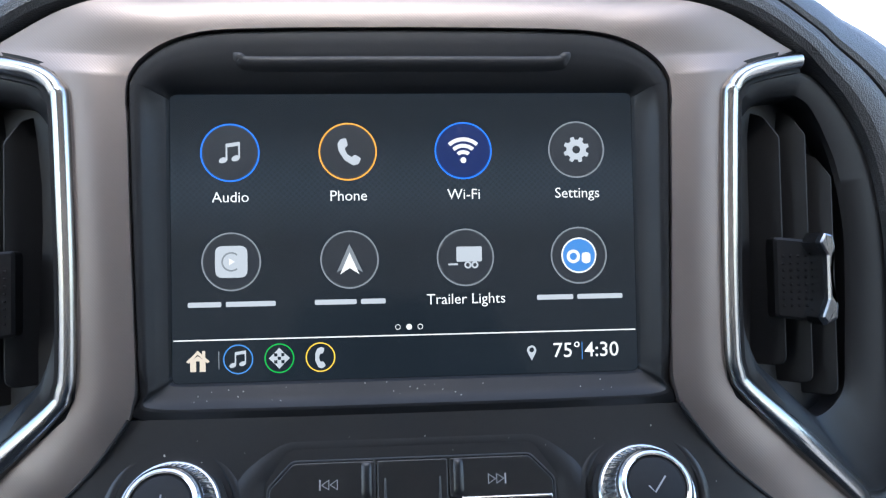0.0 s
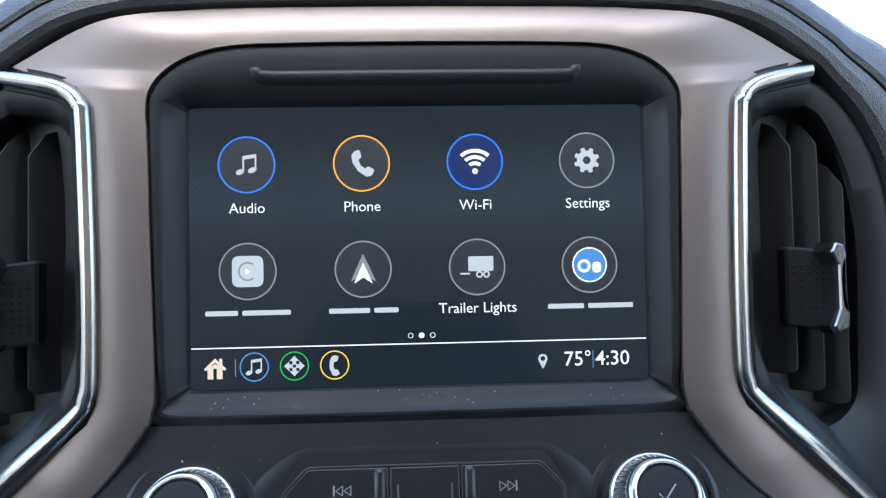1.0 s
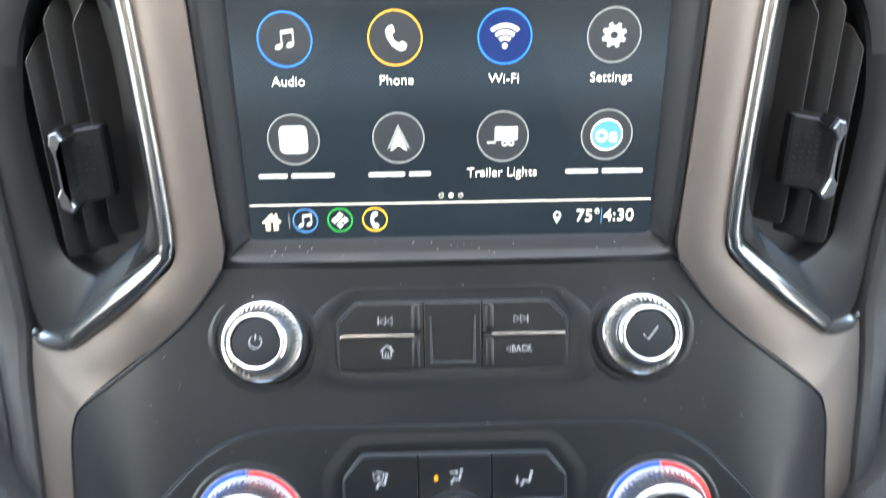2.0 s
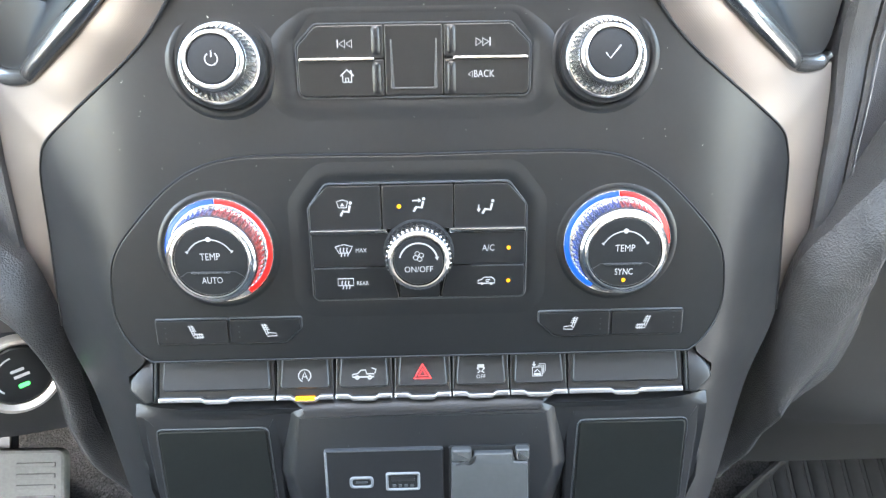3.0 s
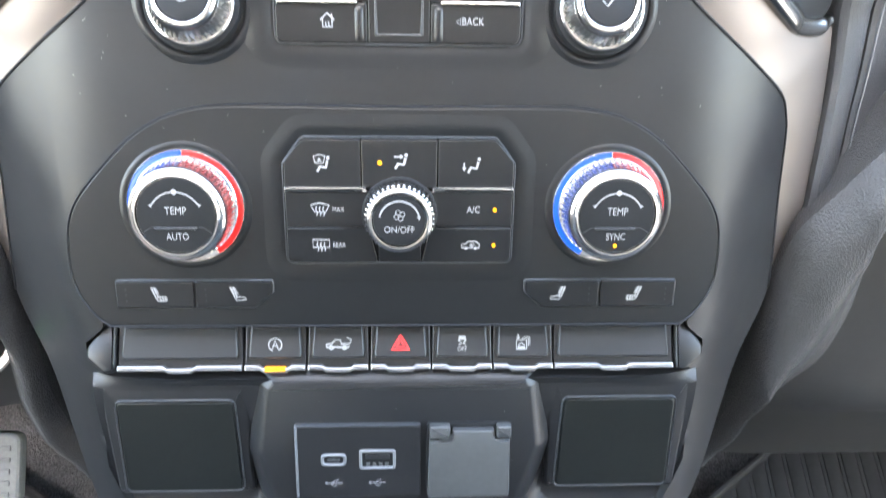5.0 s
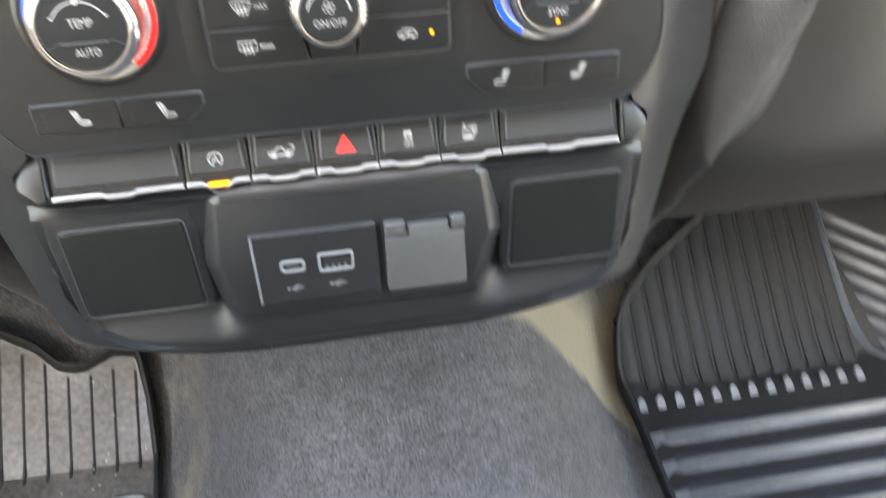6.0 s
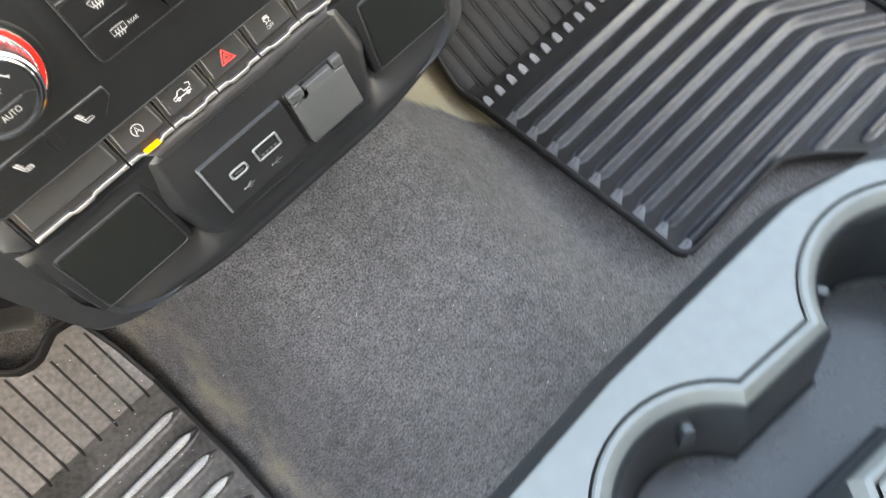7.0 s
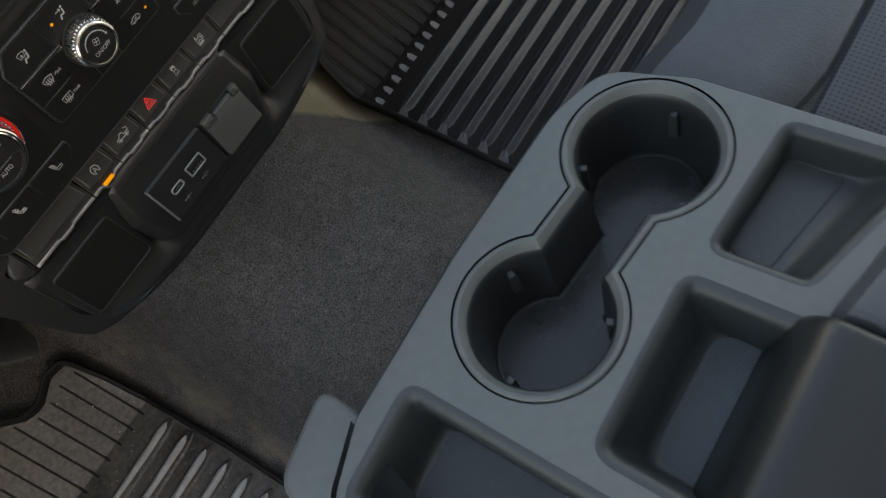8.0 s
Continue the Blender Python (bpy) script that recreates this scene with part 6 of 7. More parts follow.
RIB = [(-0.0120, -0.001), (-0.0088, 0.0002), (-0.0062, 0.0012), (-0.0042, 0.0036), (-0.0024, 0.0066), (-0.0012, 0.0082), (0.0, 0.0086), (0.0014, 0.0081), (0.0030, 0.0064), (0.0050, 0.0034), (0.0074, 0.0011), (0.0095, 0.0002), (0.0120, -0.001)]


def bar_along(path, prof, z, bm=None, scale=None):
    return sweep([(x, y, z + toe(y)) for x, y in path], prof, (0, 0, 1), bm=bm, scale=scale)


def passenger_mat():
    z = -0.7175
    m = thing("floor_mat", "black ribbed rubber floor mat on the passenger carpet", "floor mat", group="floor mats")
    out = rounded([(0.276, -0.259), (0.441, -0.259), (0.470, -0.279), (0.510, -0.318), (0.525, -0.345), (0.702, -0.350), (0.699, -0.07), (0.688, -0.010), (0.668, 0.048), (0.652, 0.098), (0.640, 0.145), (0.62, 0.268), (0.56, 0.272), (0.40, 0.234), (0.318, 0.184), (0.270, 0.140), (0.2605, 0.085), (0.265, 0.030)],
                  [0.022, 0.02, 0.02, 0.02, 0.02, 0.03, 0.05, 0.05, 0.05, 0.05, 0.05, 0.04, 0.1, 0.06, 0.08, 0.08, 0.05, 0.1], 6)
    sheet, lip = mat_sheet(out, z)
    part("sheet", sheet, RUBBER, m)
    part("lip", lip, RUBBER, m, "raised black lip")
    for k in range(11):
        y = 0.0060 - 0.0314 * k
        x0 = 0.283 + 0.0014 * k if k < 9 else (0.478, 0.532)[k - 9]
        xb, xe = 0.592 + 0.0040 * k, 0.688
        path = [(x0 - 0.006, y - 0.001), (x0, y), (x0 + 0.01, y), (x0 * 0.5 + xb * 0.5, y)]
        path += [(p.x, p.y) for p in catmull([(xb - 0.028, y, 0), (xb - 0.012, y - 0.0008, 0), (xb, y - 0.0045, 0), (xb + 0.014, y - 0.012, 0), (xe - 0.004, y - 0.012 - 0.655 * (xe - 0.018 - xb), 0)], 3)]
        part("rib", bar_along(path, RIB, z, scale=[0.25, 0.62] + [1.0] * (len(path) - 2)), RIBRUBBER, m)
        if k > 8:
            continue
        w = bmesh.new()
        a = [w.verts.new((x0 - 0.011, y - 0.014, z + 0.0005)), w.verts.new((x0 + 0.004, y - 0.0030, z + 0.0066)), w.verts.new((x0 + 0.003, y + 0.0030, z + 0.0060)), w.verts.new((x0 - 0.009, y + 0.0050, z + 0.0005)), w.verts.new((x0 + 0.006, y, z - 0.001))]
        for f in ((0, 1, 2), (0, 2, 3), (1, 0, 4), (2, 1, 4), (3, 2, 4), (0, 3, 4)):
            w.faces.new([a[i] for i in f])
        part("rib_tooth", w, TOOTH, m, "pale rib end", smooth=False)
    for k in range(7):
        x, y = 0.571 - 0.0068 * k, 0.0765 + 0.0232 * k
        xe = pw(y - 0.04, [(0.0, 0.670), (0.05, 0.652), (0.10, 0.638), (0.15, 0.626), (0.26, 0.606)])
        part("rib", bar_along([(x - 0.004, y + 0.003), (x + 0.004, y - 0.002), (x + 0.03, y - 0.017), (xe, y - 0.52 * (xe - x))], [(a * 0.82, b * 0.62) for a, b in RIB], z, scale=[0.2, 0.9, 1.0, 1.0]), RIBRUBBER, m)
    # raised border that sets the slanting ribs apart
    border = [(0.530, 0.250), (0.533, 0.181), (0.538, 0.121), (0.5435, 0.093), (0.552, 0.0755), (0.566, 0.0625), (0.593, 0.0440), (0.648, 0.0060), (0.684, -0.019)]
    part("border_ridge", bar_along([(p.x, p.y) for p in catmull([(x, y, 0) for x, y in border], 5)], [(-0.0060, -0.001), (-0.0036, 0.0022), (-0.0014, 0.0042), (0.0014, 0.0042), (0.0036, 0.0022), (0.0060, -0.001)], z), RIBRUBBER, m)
    for i in range(13):
        x = 0.2776 + 0.0206 * i
        edge = pw(x, [(0.26, 0.085), (0.275, 0.13), (0.31, 0.185), (0.40, 0.232), (0.56, 0.262), (0.76, 0.268)])
        w = bmesh.new()
        bar_along([(x + 0.0103, y) for y in np.linspace(0.066, edge, 7)], [(-0.0017, -0.002), (-0.0017, 0.0006), (0.0017, 0.0006), (0.0017, -0.002)], z, w)
        part("groove", w, GAP, m)
        part("band", bar_along([(x, y) for y in np.linspace(0.060, edge, 7)], [(-0.0085, -0.001), (-0.0075, 0.0008), (-0.003, 0.0022), (0.003, 0.0022), (0.0075, 0.0008), (0.0085, -0.001)], z), RUBBER, m)
        w = bmesh.new()
        # a low stud: square foot, pointed towards the toe board, its top sloping up
        foot = [(-0.0046, 0.0375), (0.0046, 0.0375), (0.0050, 0.0450), (0.0030, 0.0495), (0.0, 0.0512), (-0.0030, 0.0495), (-0.0050, 0.0450)]
        rings(w, [[Vector((x + u, v, z)) for u, v in foot], [Vector((x + u * 0.86, 0.0385 + (v - 0.0375) * 0.88, z + 0.0012 + 0.30 * (v - 0.0375))) for u, v in foot]], cap_last=True)
        part("wedge", w, GLINT, m, smooth=False)
        part("pip", lathe_pip(x - 0.001, 0.064, z), GLINT, m, smooth=False)


def lathe_pip(x, y, z):
    w = lathe([(0.0018, 0.0), (0.0010, 0.0018), (0.0004, 0.002)], 6)
    bmesh.ops.translate(w, verts=w.verts, vec=(x, y, z))
    return w


def driver_mat():
    z = -0.7240
    m = thing("floor_mat", "dusty black ribbed rubber floor mat on the driver carpet", "floor mat", group="floor mats")
    out = rounded([(-0.205, -0.30), (-0.2105, -0.06), (-0.2185, 0.05), (-0.224, 0.120), (-0.233, 0.168), (-0.262, 0.172), (-0.2930, 0.160), (-0.3120, 0.163), (-0.335, 0.183), (-0.42, 0.225), (-0.75, 0.26), (-0.75, -0.30)],
                  [0.03, 0.1, 0.1, 0.06, 0.014, 0.012, 0.012, 0.012, 0.02, 0.05, 0.05, 0.05], 6)
    sheet, lip = mat_sheet(out, z)
    part("sheet", sheet, DUSTY, m)
    part("lip", lip, RUBBER, m, "raised black lip")
    for k in range(8):
        y = 0.027 - 0.0320 * k
        part("rib", bar_along([(-0.224, y), (-0.230, y), (-0.245, y), (-0.30, y - 0.002), (-0.40, y - 0.004), (-0.70, y - 0.004)], RIB, z, scale=[0.2, 0.6, 1.0, 1.0, 1.0, 1.0]), DUSTY, m)
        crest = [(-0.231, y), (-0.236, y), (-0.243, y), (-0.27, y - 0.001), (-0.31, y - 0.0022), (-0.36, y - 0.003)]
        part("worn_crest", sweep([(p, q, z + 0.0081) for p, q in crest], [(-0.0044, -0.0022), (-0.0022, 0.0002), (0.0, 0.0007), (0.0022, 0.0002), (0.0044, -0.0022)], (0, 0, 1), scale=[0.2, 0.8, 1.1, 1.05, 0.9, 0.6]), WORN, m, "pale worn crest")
    for i in range(22):
        x = -0.2405 - 0.0222 * i
        edge = pw(-x, [(0.24, 0.150), (0.25, 0.156), (0.29, 0.150), (0.31, 0.152), (0.335, 0.170), (0.42, 0.208), (0.75, 0.242)])
        ys = np.linspace(0.062, edge, 7)
        w = bmesh.new()
        bar_along([(x, y) for y in ys], [(-0.0013, -0.002), (-0.0013, 0.0006), (0.0013, 0.0006), (0.0013, -0.002)], z, w)
        part("groove", w, GAP, m)


DUSTY = mat("dusty_black_rubber", (0.064, 0.059, 0.053), 0.46, noise_scale=16, noise_amt=0.75, bump_scale=500, bump=0.3, bump_dist=0.0005, rough_var=0.15)
passenger_mat()
driver_mat()

# ---------------------------------------------------------------- folding centre console
CN = math.hypot(1, 0.2)
CONSOLE_FRAME = Matrix(((1, 0, 0, 0), (0, 1 / CN, 0.2 / CN, -0.341), (0, -0.2 / CN, 1 / CN, -0.1915), (0, 0, 0, 1)))
console = thing("center_console", "grey plastic folding console with two joined cup holders", "console", CONSOLE_FRAME)


def dumbbell(r, neck, ca, cb, n=40):
    """Two joined circles, a to the passenger side; neck: half the width of the bridge."""
    a = math.asin(neck / r)
    pts = [(ca[0] + r * math.cos(t), ca[1] + r * math.sin(t)) for t in np.linspace(-(math.pi - a), math.pi - a, n)]
    pts += [(cb[0] + r * math.cos(t), cb[1] + r * math.sin(t)) for t in np.linspace(a, 2 * math.pi - a, n)]
    return pts


def plate_with_holes(outer, holes, z, bm):
    loops = []
    for pts in (outer, *holes):
        vs = [bm.verts.new((x, y, z)) for x, y in pts]
        loops.append([bm.edges.new((vs[i], vs[(i + 1) % len(vs)])) for i in range(len(vs))])
    bmesh.ops.triangle_fill(bm, use_beauty=True, edges=[e for l in loops for e in l])


def well(top, radii, base, base_radii, depth, lip_r, parent, material, floor_material, ridge=0.0):
    """A sunk tray: rolled lip, walls leaning in to a floor outline of its own, a fillet at their foot, and the floor."""
    def at(k):
        return rounded(inset(top, k), [max(r - k, 0.0022) for r in radii], 6)

    bm = bmesh.new()
    loops = [[(x, y, 0.0) for x, y in at(-0.0002)]]
    for a in np.linspace(0, radians(78), 8):
        loops.append([(x, y, -lip_r * (1 - math.cos(a))) for x, y in at(lip_r * math.sin(a) * 0.999)])
    start, low = at(lip_r), rounded(base, base_radii, 6)
    z1 = -lip_r * 0.95
    for f, g in ((0.10, 0.16), (0.30, 0.48), (0.46, 0.72), (0.58, 0.855), (0.70, 0.935), (0.84, 0.982), (1.0, 1.0)):
        loops.append([(x + (u - x) * f, y + (v - y) * f, z1 + (-depth - z1) * g) for (x, y), (u, v) in zip(start, low)])
    rings(bm, loops)
    t = sub("tray", bm, material, parent, angle=50)
    sub("tray_floor", flat(low, -depth + 0.0001), floor_material, t)
    if ridge:
        sub("floor_ridge", frame_ring(low, inset(low, ridge), 0.0007, -depth, 0.0003), material, t)
    return t


def textured_pad():
    m = mat("ribbed_rubber_liner", (0.100, 0.117, 0.125), 0.6)
    nt = m.node_tree
    tc = nt.nodes.new("ShaderNodeTexCoord")
    ch = nt.nodes.new("ShaderNodeTexVoronoi")
    ch.voronoi_dimensions = "2D"
    ch.inputs["Scale"].default_value = 640
    ch.inputs["Randomness"].default_value = 0.0
    bp = nt.nodes.new("ShaderNodeBump")
    bp.inputs["Strength"].default_value, bp.inputs["Distance"].default_value = 0.8, 0.001
    nt.links.new(tc.outputs["Object"], ch.inputs["Vector"])
    nt.links.new(ch.outputs["Distance"], bp.inputs["Height"])
    nt.links.new(bp.outputs[0], nt.nodes["Principled BSDF"].inputs["Normal"])
    return m


LINER = textured_pad()


FINGERS = ((0, 120, 240), (60, 180, 300))


def build_console():
    def L(x, y):
        return (x, (y + 0.341) * CN)

    outer = rounded([L(0.160, -1.05), L(0.1595, -0.375), L(0.146, -0.322), L(0.105, -0.3095), L(0.0, -0.3055), L(-0.105, -0.3085), L(-0.152, -0.325), L(-0.158, -1.05)], [0.005, 0.03, 0.03, 0.06, 0.05, 0.03, 0.02, 0.005], 7)
    ca, cb = L(0.1045, -0.370), L(-0.0095, -0.3665)
    cup_out = dumbbell(0.0482, 0.0272, ca, cb)
    tray_a = ([L(0.060, -0.4235), L(0.150, -0.4290), L(0.1515, -0.503), L(0.062, -0.4765)][::-1], [0.010] * 4)
    tray_b = ([L(0.046, -0.4200), L(-0.061, -0.4215), L(-0.061, -0.60), L(0.050, -0.60)], [0.012, 0.014, 0.01, 0.01])
    tray_c = ([L(-0.0735, -0.3225), L(-0.144, -0.327), L(-0.146, -0.52), L(-0.0725, -0.52)], [0.012, 0.012, 0.01, 0.01])
    bm = bmesh.new()
    plate = inset(outer, 0.0030)
    plate_with_holes(plate, [cup_out, rounded(*tray_a), rounded(*tray_b), rounded(*tray_c)], 0.0, bm)
    # rolled outer edge and skirt
    loops = []
    for a in np.linspace(0, radians(60), 4):
        loops.append([(x, y, -0.0016 * (1 - math.cos(a))) for x, y in inset(plate, -0.0016 * math.sin(a))])
    rings(bm, loops)
    bmesh.ops.remove_doubles(bm, verts=bm.verts, dist=1e-6)
    sub("top", bm, CONSOLE, console, "matt blue-grey moulded plastic top")
    # padded edge: leans out as it falls, most along the front
    bm, loops, away = bmesh.new(), [[(x, y, -0.0030) for x, y in plate]], inset(plate, -0.01)
    for d, h in ((0.07, 0.0008), (0.18, 0.0022), (0.38, 0.0052), (0.65, 0.0100), (0.92, 0.0150), (1.15, 0.0198), (1.30, 0.0240), (1.36, 0.0280), (1.28, 0.0320), (1.00, 0.0350)):
        ring = []
        for (x, y), (u, v) in zip(plate, away):
            g = d * (0.5 + 0.5 * smoothstep(-0.05, 0.01, y) * smoothstep(-0.135, -0.095, x))
            ring.append((x + (u - x) * g, y + (v - y) * g, -h))
        loops.append(ring)
    loops.append([(x, y, -0.13) for x, y in inset(outer, 0.004)])
    loops.append([(x, y, -0.16) for x, y in inset(outer, 0.03)])
    rings(bm, loops, cap_last=True)
    sub("skirt", bm, EDGEVINYL, console, "dark grained vinyl edge and side skirt")
    # cup insert: dark joint, broad rim, walls and floor
    sub("joint", frame_strip(cup_out, inset(cup_out, 0.0016), -0.0022), GAP, console)
    rim_o = inset(cup_out, 0.0012)
    cup_in = dumbbell(0.0392, 0.0185, ca, cb)
    bm = bmesh.new()
    rings(bm, [[(x, y, -0.006) for x, y in rim_o], [(x, y, -0.0004) for x, y in rim_o], [(x, y, 0.0005) for x, y in inset(rim_o, 0.0010)], [(x, y, 0.0004) for x, y in inset(rim_o, 0.0030)],
               [(x * 0.35 + u * 0.65, y * 0.35 + v * 0.65, -0.0022) for (x, y), (u, v) in zip(rim_o, cup_in)], [(x, y, -0.0048) for x, y in inset(cup_in, -0.0012)]])
    sub("cup_rim", bm, CONSOLE, console, "smooth grey rim of the cup insert")
    bm = bmesh.new()
    rings(bm, [[(x, y, h) for x, y in inset(cup_in, d)] for d, h in ((-0.0013, -0.0049), (0.0, -0.0066), (0.0010, -0.012), (0.0028, -0.0600), (0.0032, -0.0625), (0.0040, -0.0637), (0.0048, -0.0640))])
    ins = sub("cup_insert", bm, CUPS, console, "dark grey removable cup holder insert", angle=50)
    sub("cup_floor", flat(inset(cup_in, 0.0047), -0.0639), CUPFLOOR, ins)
    for c, a0, a1 in ((ca, -60, 75),):
        arc = [(c[0] + 0.0343 * math.cos(radians(a)), c[1] + 0.0343 * math.sin(radians(a)), -0.0630) for a in np.linspace(a0, a1, 24)]
        sub("floor_ridge", sweep(arc, [(-0.0007, -0.0006), (0.0, 0.0006), (0.0007, -0.0006)], (0, 0, 1)), TRAYWALL, ins)
    for c in (ca, cb):
        for ang in FINGERS[c is cb]:
            a = radians(ang)
            p = Matrix.Translation((c[0] + 0.0365 * math.cos(a), c[1] + 0.0365 * math.sin(a), -0.026)) @ Matrix.Rotation(a + math.pi / 2, 4, "Z") @ Matrix.Rotation(radians(90), 4, "X")
            # Fingers take the paler tray plastic in place of highlights.
            sub("grip_finger", prism(rounded([(-0.0032, -0.012), (0.0032, -0.012), (0.0024, 0.011), (-0.0024, 0.011)], 0.0020), 0.0052, 0.0018, -0.0026), TRAYWALL, ins, loc=p)
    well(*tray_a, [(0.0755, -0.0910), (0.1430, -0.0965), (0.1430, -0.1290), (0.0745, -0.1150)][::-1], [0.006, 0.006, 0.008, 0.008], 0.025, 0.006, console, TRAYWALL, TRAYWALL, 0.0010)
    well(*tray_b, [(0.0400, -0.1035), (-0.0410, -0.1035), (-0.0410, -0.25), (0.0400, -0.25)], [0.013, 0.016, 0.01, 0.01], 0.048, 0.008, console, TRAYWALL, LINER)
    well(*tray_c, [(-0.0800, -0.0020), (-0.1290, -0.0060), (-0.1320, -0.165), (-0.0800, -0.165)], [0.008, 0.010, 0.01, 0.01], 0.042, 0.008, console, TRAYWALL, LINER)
    sub("lid", rolled_block(-0.0580, 0.0475, [(-0.1260, -0.056), (-0.1290, -0.045), (-0.1330, -0.024), (-0.1370, -0.004), (-0.1405, 0.0060), (-0.1450, 0.0135), (-0.1500, 0.0180), (-0.1540, 0.0200), (-0.1580, 0.0209), (-0.1620, 0.0207), (-0.172, 0.0200), (-0.30, 0.020), (-0.66, 0.020)], 0.007), LIDPLASTIC, console, "smooth dark plastic lid with a rolled front edge")
    bm = rolled_block(0.0500, 0.1570, [(-0.1480, -0.020), (-0.1485, -0.002), (-0.1505, 0.0045), (-0.1560, 0.0100), (-0.1640, 0.0128), (-0.176, 0.0136), (-0.30, 0.014), (-0.66, 0.014)], 0.009)
    for v in bm.verts:
        v.co.y -= 0.20 * (v.co.x - 0.050)
    sub("padded_edge", bm, SEATVINYL, console, "padded glossy vinyl behind the side tray")
    hinge = rounded([L(-0.100, -0.2735), L(-0.160, -0.285), L(-0.162, -0.50), L(-0.1480, -0.50), L(-0.1455, -0.322), L(-0.103, -0.3075)], [0.01, 0.02, 0.01, 0.002, 0.01, 0.004], 6)
    sub("side_cover", prism(hinge, 0.050, 0.006, -0.062, steps=4), CONSOLE, console, "smooth grey cover at the console corner")


def rolled_block(x0, x1, prof, r):
    """A long block with the given front profile (y, height) and rounded ends."""
    rows = []
    for u in (0.0, 0.0002, 0.06, 0.2, 0.45, 0.7, 1.0):
        rows.append((x0 + r * u, 1 - math.sqrt(1 - (1 - u) ** 2)))
    rows += [(x0 * 0.5 + x1 * 0.5, 0.0)] + [(x1 + x0 - x, d) for x, d in rows[::-1]]
    last = len(rows) - 1
    return grid_mesh([[(x, y, -0.055 if i in (0, last) else max(h - r * d, -0.055)) for y, h in prof] for i, (x, d) in enumerate(rows)])


def frame_strip(outer, inner, z):
    bm = bmesh.new()
    rings(bm, [[(x, y, z) for x, y in outer], [(x, y, z) for x, y in inner]])
    return bm


SEATVINYL = mat("smooth_dark_vinyl", (0.058, 0.065, 0.070), 0.30, noise_scale=10, noise_amt=0.15, bump_scale=500, bump=0.25, bump_dist=0.0005, voronoi=True)
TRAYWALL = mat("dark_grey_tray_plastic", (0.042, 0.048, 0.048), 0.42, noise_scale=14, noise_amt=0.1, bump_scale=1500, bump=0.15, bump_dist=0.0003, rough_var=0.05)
LIDPLASTIC = mat("dark_lid_plastic", (0.013, 0.0155, 0.016), 0.36, noise_scale=14, noise_amt=0.12, bump_scale=1500, bump=0.15, bump_dist=0.0003, rough_var=0.05)
# Cup floor: darker than the walls, the shade of the well painted in.
CUPFLOOR = mat("shaded_cup_floor_plastic", (0.0125, 0.0150, 0.0148), 0.27, noise_scale=25, noise_amt=0.25, bump_scale=900, bump=0.1, bump_dist=0.0003, rough_var=0.08)
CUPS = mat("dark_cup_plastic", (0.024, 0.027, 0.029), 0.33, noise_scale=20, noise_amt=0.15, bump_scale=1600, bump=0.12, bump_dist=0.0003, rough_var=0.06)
build_console()

# ---------------------------------------------------------------- passenger seat
seat = thing("passenger_seat", "dark vinyl seat cushion with a perforated centre panel", "seat")


def perforated():
    m = mat("perforated_vinyl", (0.035, 0.042, 0.050), 0.5)
    nt = m.node_tree
    tc = nt.nodes.new("ShaderNodeTexCoord")
    v = nt.nodes.new("ShaderNodeTexVoronoi")
    v.voronoi_dimensions = "2D"
    v.inputs["Scale"].default_value, v.inputs["Randomness"].default_value = 270, 0.0
    r = nt.nodes.new("ShaderNodeMapRange")
    r.inputs["From Min"].default_value, r.inputs["From Max"].default_value = 0.21, 0.29
    mixc = nt.nodes.new("ShaderNodeMix")
    mixc.data_type = "RGBA"
    mixc.inputs["A"].default_value, mixc.inputs["B"].default_value = (0.004, 0.004, 0.004, 1), (0.052, 0.060, 0.068, 1)
    nt.links.new(tc.outputs["Object"], v.inputs["Vector"])
    nt.links.new(v.outputs["Distance"], r.inputs["Value"])
    nt.links.new(r.outputs[0], mixc.inputs["Factor"])
    nt.links.new(mixc.outputs["Result"], nt.nodes["Principled BSDF"].inputs["Base Color"])
    return m


def build_seat():
    rows = []
    for y, dz in ((-0.325, -0.12), (-0.327, -0.05), (-0.335, -0.018), (-0.350, -0.004), (-0.375, 0.003), (-0.410, 0.004), (-0.430, 0.003), (-0.439, 0.001), (-0.4425, -0.004)):
        rows.append([(x, y + 0.012 * smoothstep(0.25, 0.17, x), -0.245 + dz - 0.012 * smoothstep(0.200, 0.166, x)) for x in np.linspace(0.166, 0.70, 30)])
    part("front_bolster", grid_mesh(rows), SEATVINYL, seat, "smooth dark vinyl front roll")
    rows = []
    for y, dz in ((-0.4425, -0.004), (-0.4455, 0.001), (-0.47, 0.003), (-0.60, -0.01), (-0.95, -0.03), (-0.98, -0.2)):
        rows.append([(x, y, -0.245 + dz - 0.012 * smoothstep(0.200, 0.166, x)) for x in np.linspace(0.166, 0.70, 30)])
    part("perforated_panel", grid_mesh(rows), perforated(), seat, "blue-grey perforated panel")


build_seat()


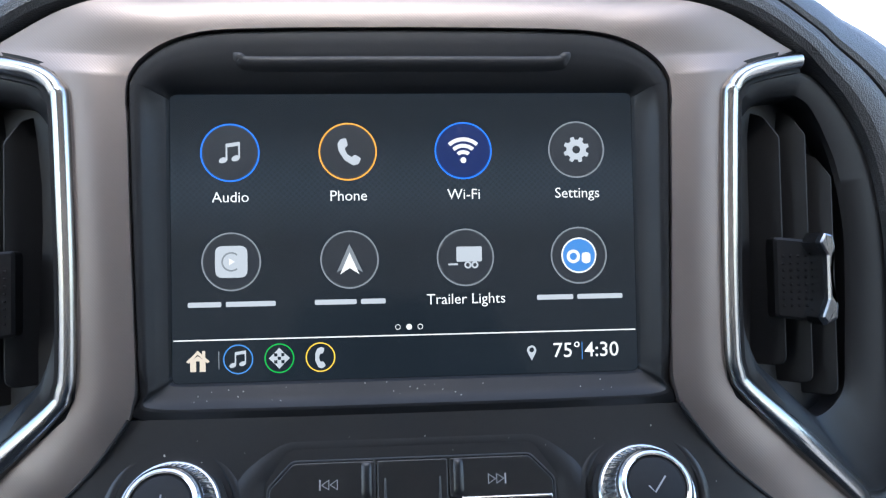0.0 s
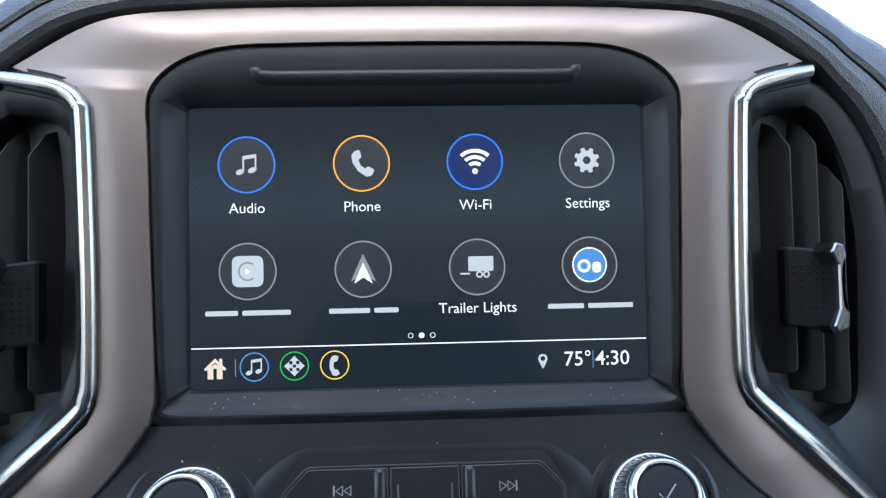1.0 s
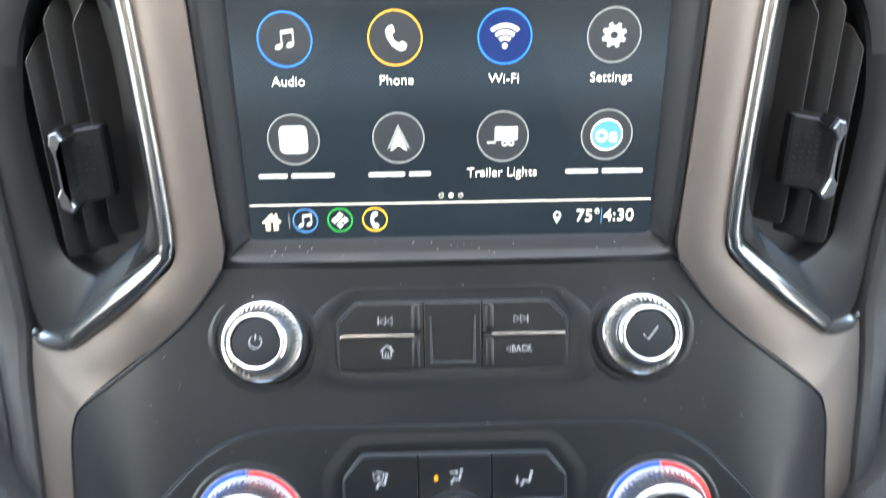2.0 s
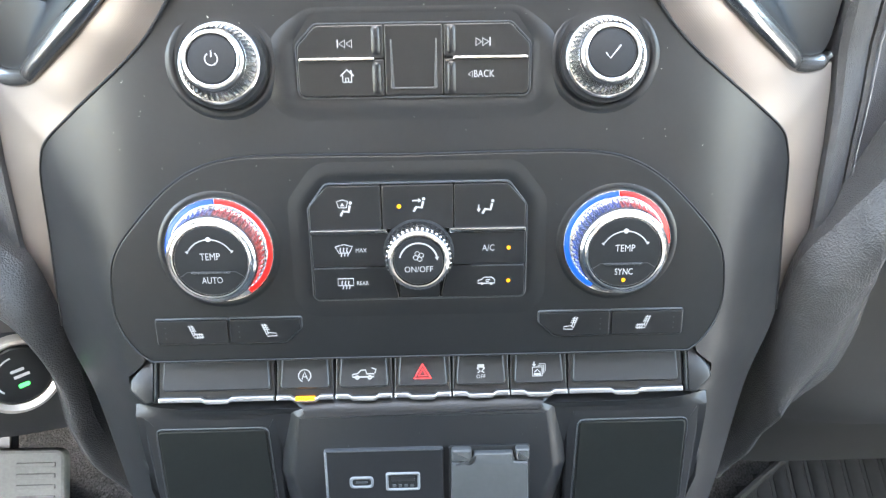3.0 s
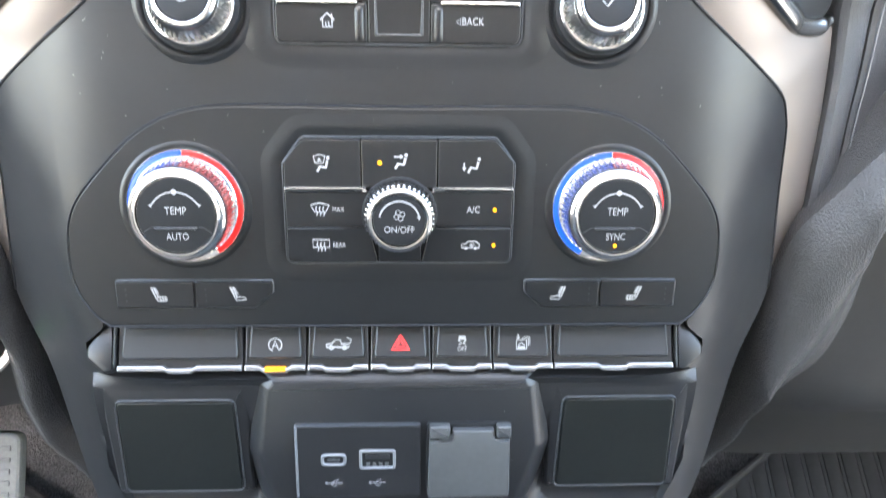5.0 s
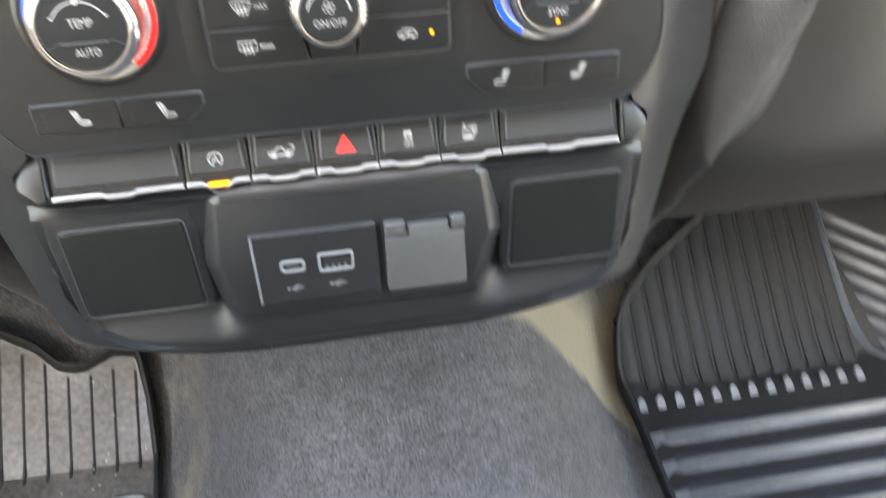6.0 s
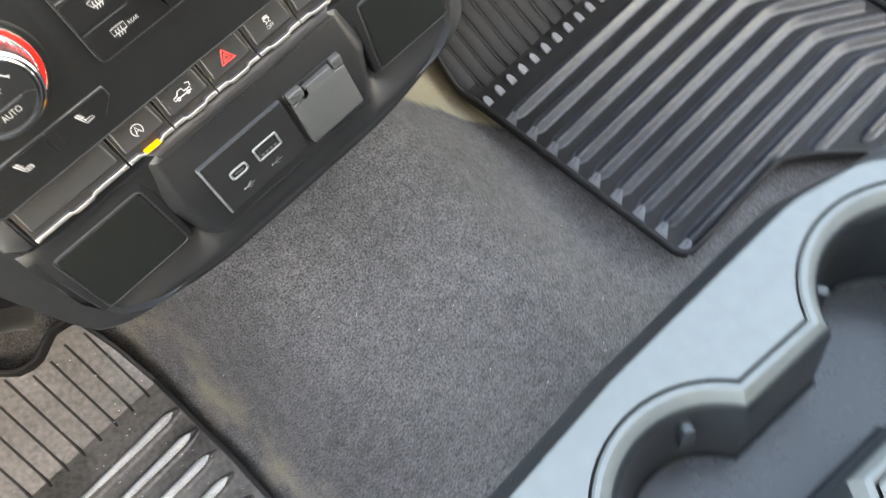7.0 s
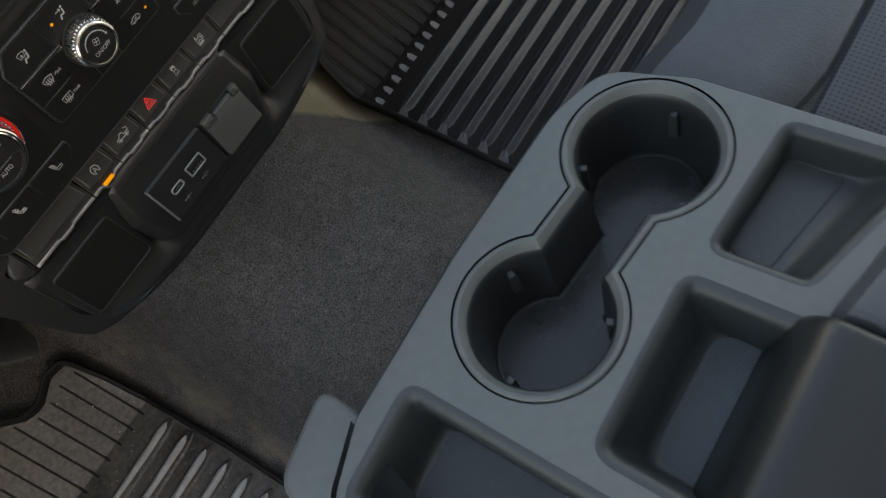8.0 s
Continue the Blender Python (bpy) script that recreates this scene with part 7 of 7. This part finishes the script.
# ---------------------------------------------------------------- dust flecks
def build_dust():
    bm = bmesh.new()
    rng = random.Random(7)
    for i in range(170):
        x, z = rng.uniform(-0.14, 0.14), rng.uniform(-0.225, -0.058)
        if i % 4 == 0:
            x, z = rng.uniform(-0.08, 0.08), rng.uniform(-0.053, -0.045)
        if i % 7 == 0:
            z = rng.uniform(-0.345, -0.262)
        y = stack_y(x, z) - 0.0004 if z < -0.056 else -0.0042
        if -0.225 < z < -0.13:
            y -= 0.0016
        if z < -0.26:
            if abs(x) > 0.065:
                continue
            y -= 0.0058
        s = rng.uniform(0.00012, 0.00030) * (2.2 if rng.random() < 0.05 else 1)
        a = rng.uniform(0, 6.28)
        pts = [bm.verts.new((x + s * rng.uniform(0.6, 1.5) * math.cos(a + q), y + rng.uniform(0, 0.0001), z + s * math.sin(a + q))) for q in (0, 1.5, 3.1, 4.6)]
        bm.faces.new(pts)
    for i in range(70):
        x, y = rng.uniform(-0.33, -0.225), rng.uniform(-0.10, 0.15)
        s, a = rng.uniform(0.0003, 0.0008), rng.uniform(0, 6.28)
        z = -0.7205 + toe(y)
        bm.faces.new([bm.verts.new((x + s * rng.uniform(0.8, 2.4) * math.cos(a + q), y + s * math.sin(a + q), z + rng.uniform(0, 0.0006))) for q in (0, 1.5, 3.1, 4.6)])
    for i in range(60):
        x, y = rng.uniform(-0.19, 0.24), rng.uniform(-0.32, 0.10)
        s, a = rng.uniform(0.0002, 0.0005), rng.uniform(0, 6.28)
        z = floor_height(x, y) + 0.0016
        long = rng.uniform(1.0, 3.5)
        c, d = math.cos(a), math.sin(a)
        bm.faces.new([bm.verts.new((x + s * (u * long * c - v * d), y + s * (u * long * d + v * c), z + rng.uniform(0, 0.0008))) for u, v in ((-1, -0.4), (1, -0.5), (1.1, 0.4), (-0.9, 0.5))])
    tagged(part("dust", bm, mat("pale_dust", (0.42, 0.41, 0.385), 0.9), label="pale dust flecks and lint on fascia, mats and carpet", smooth=False), category="dust", kind="stuff")


build_dust()
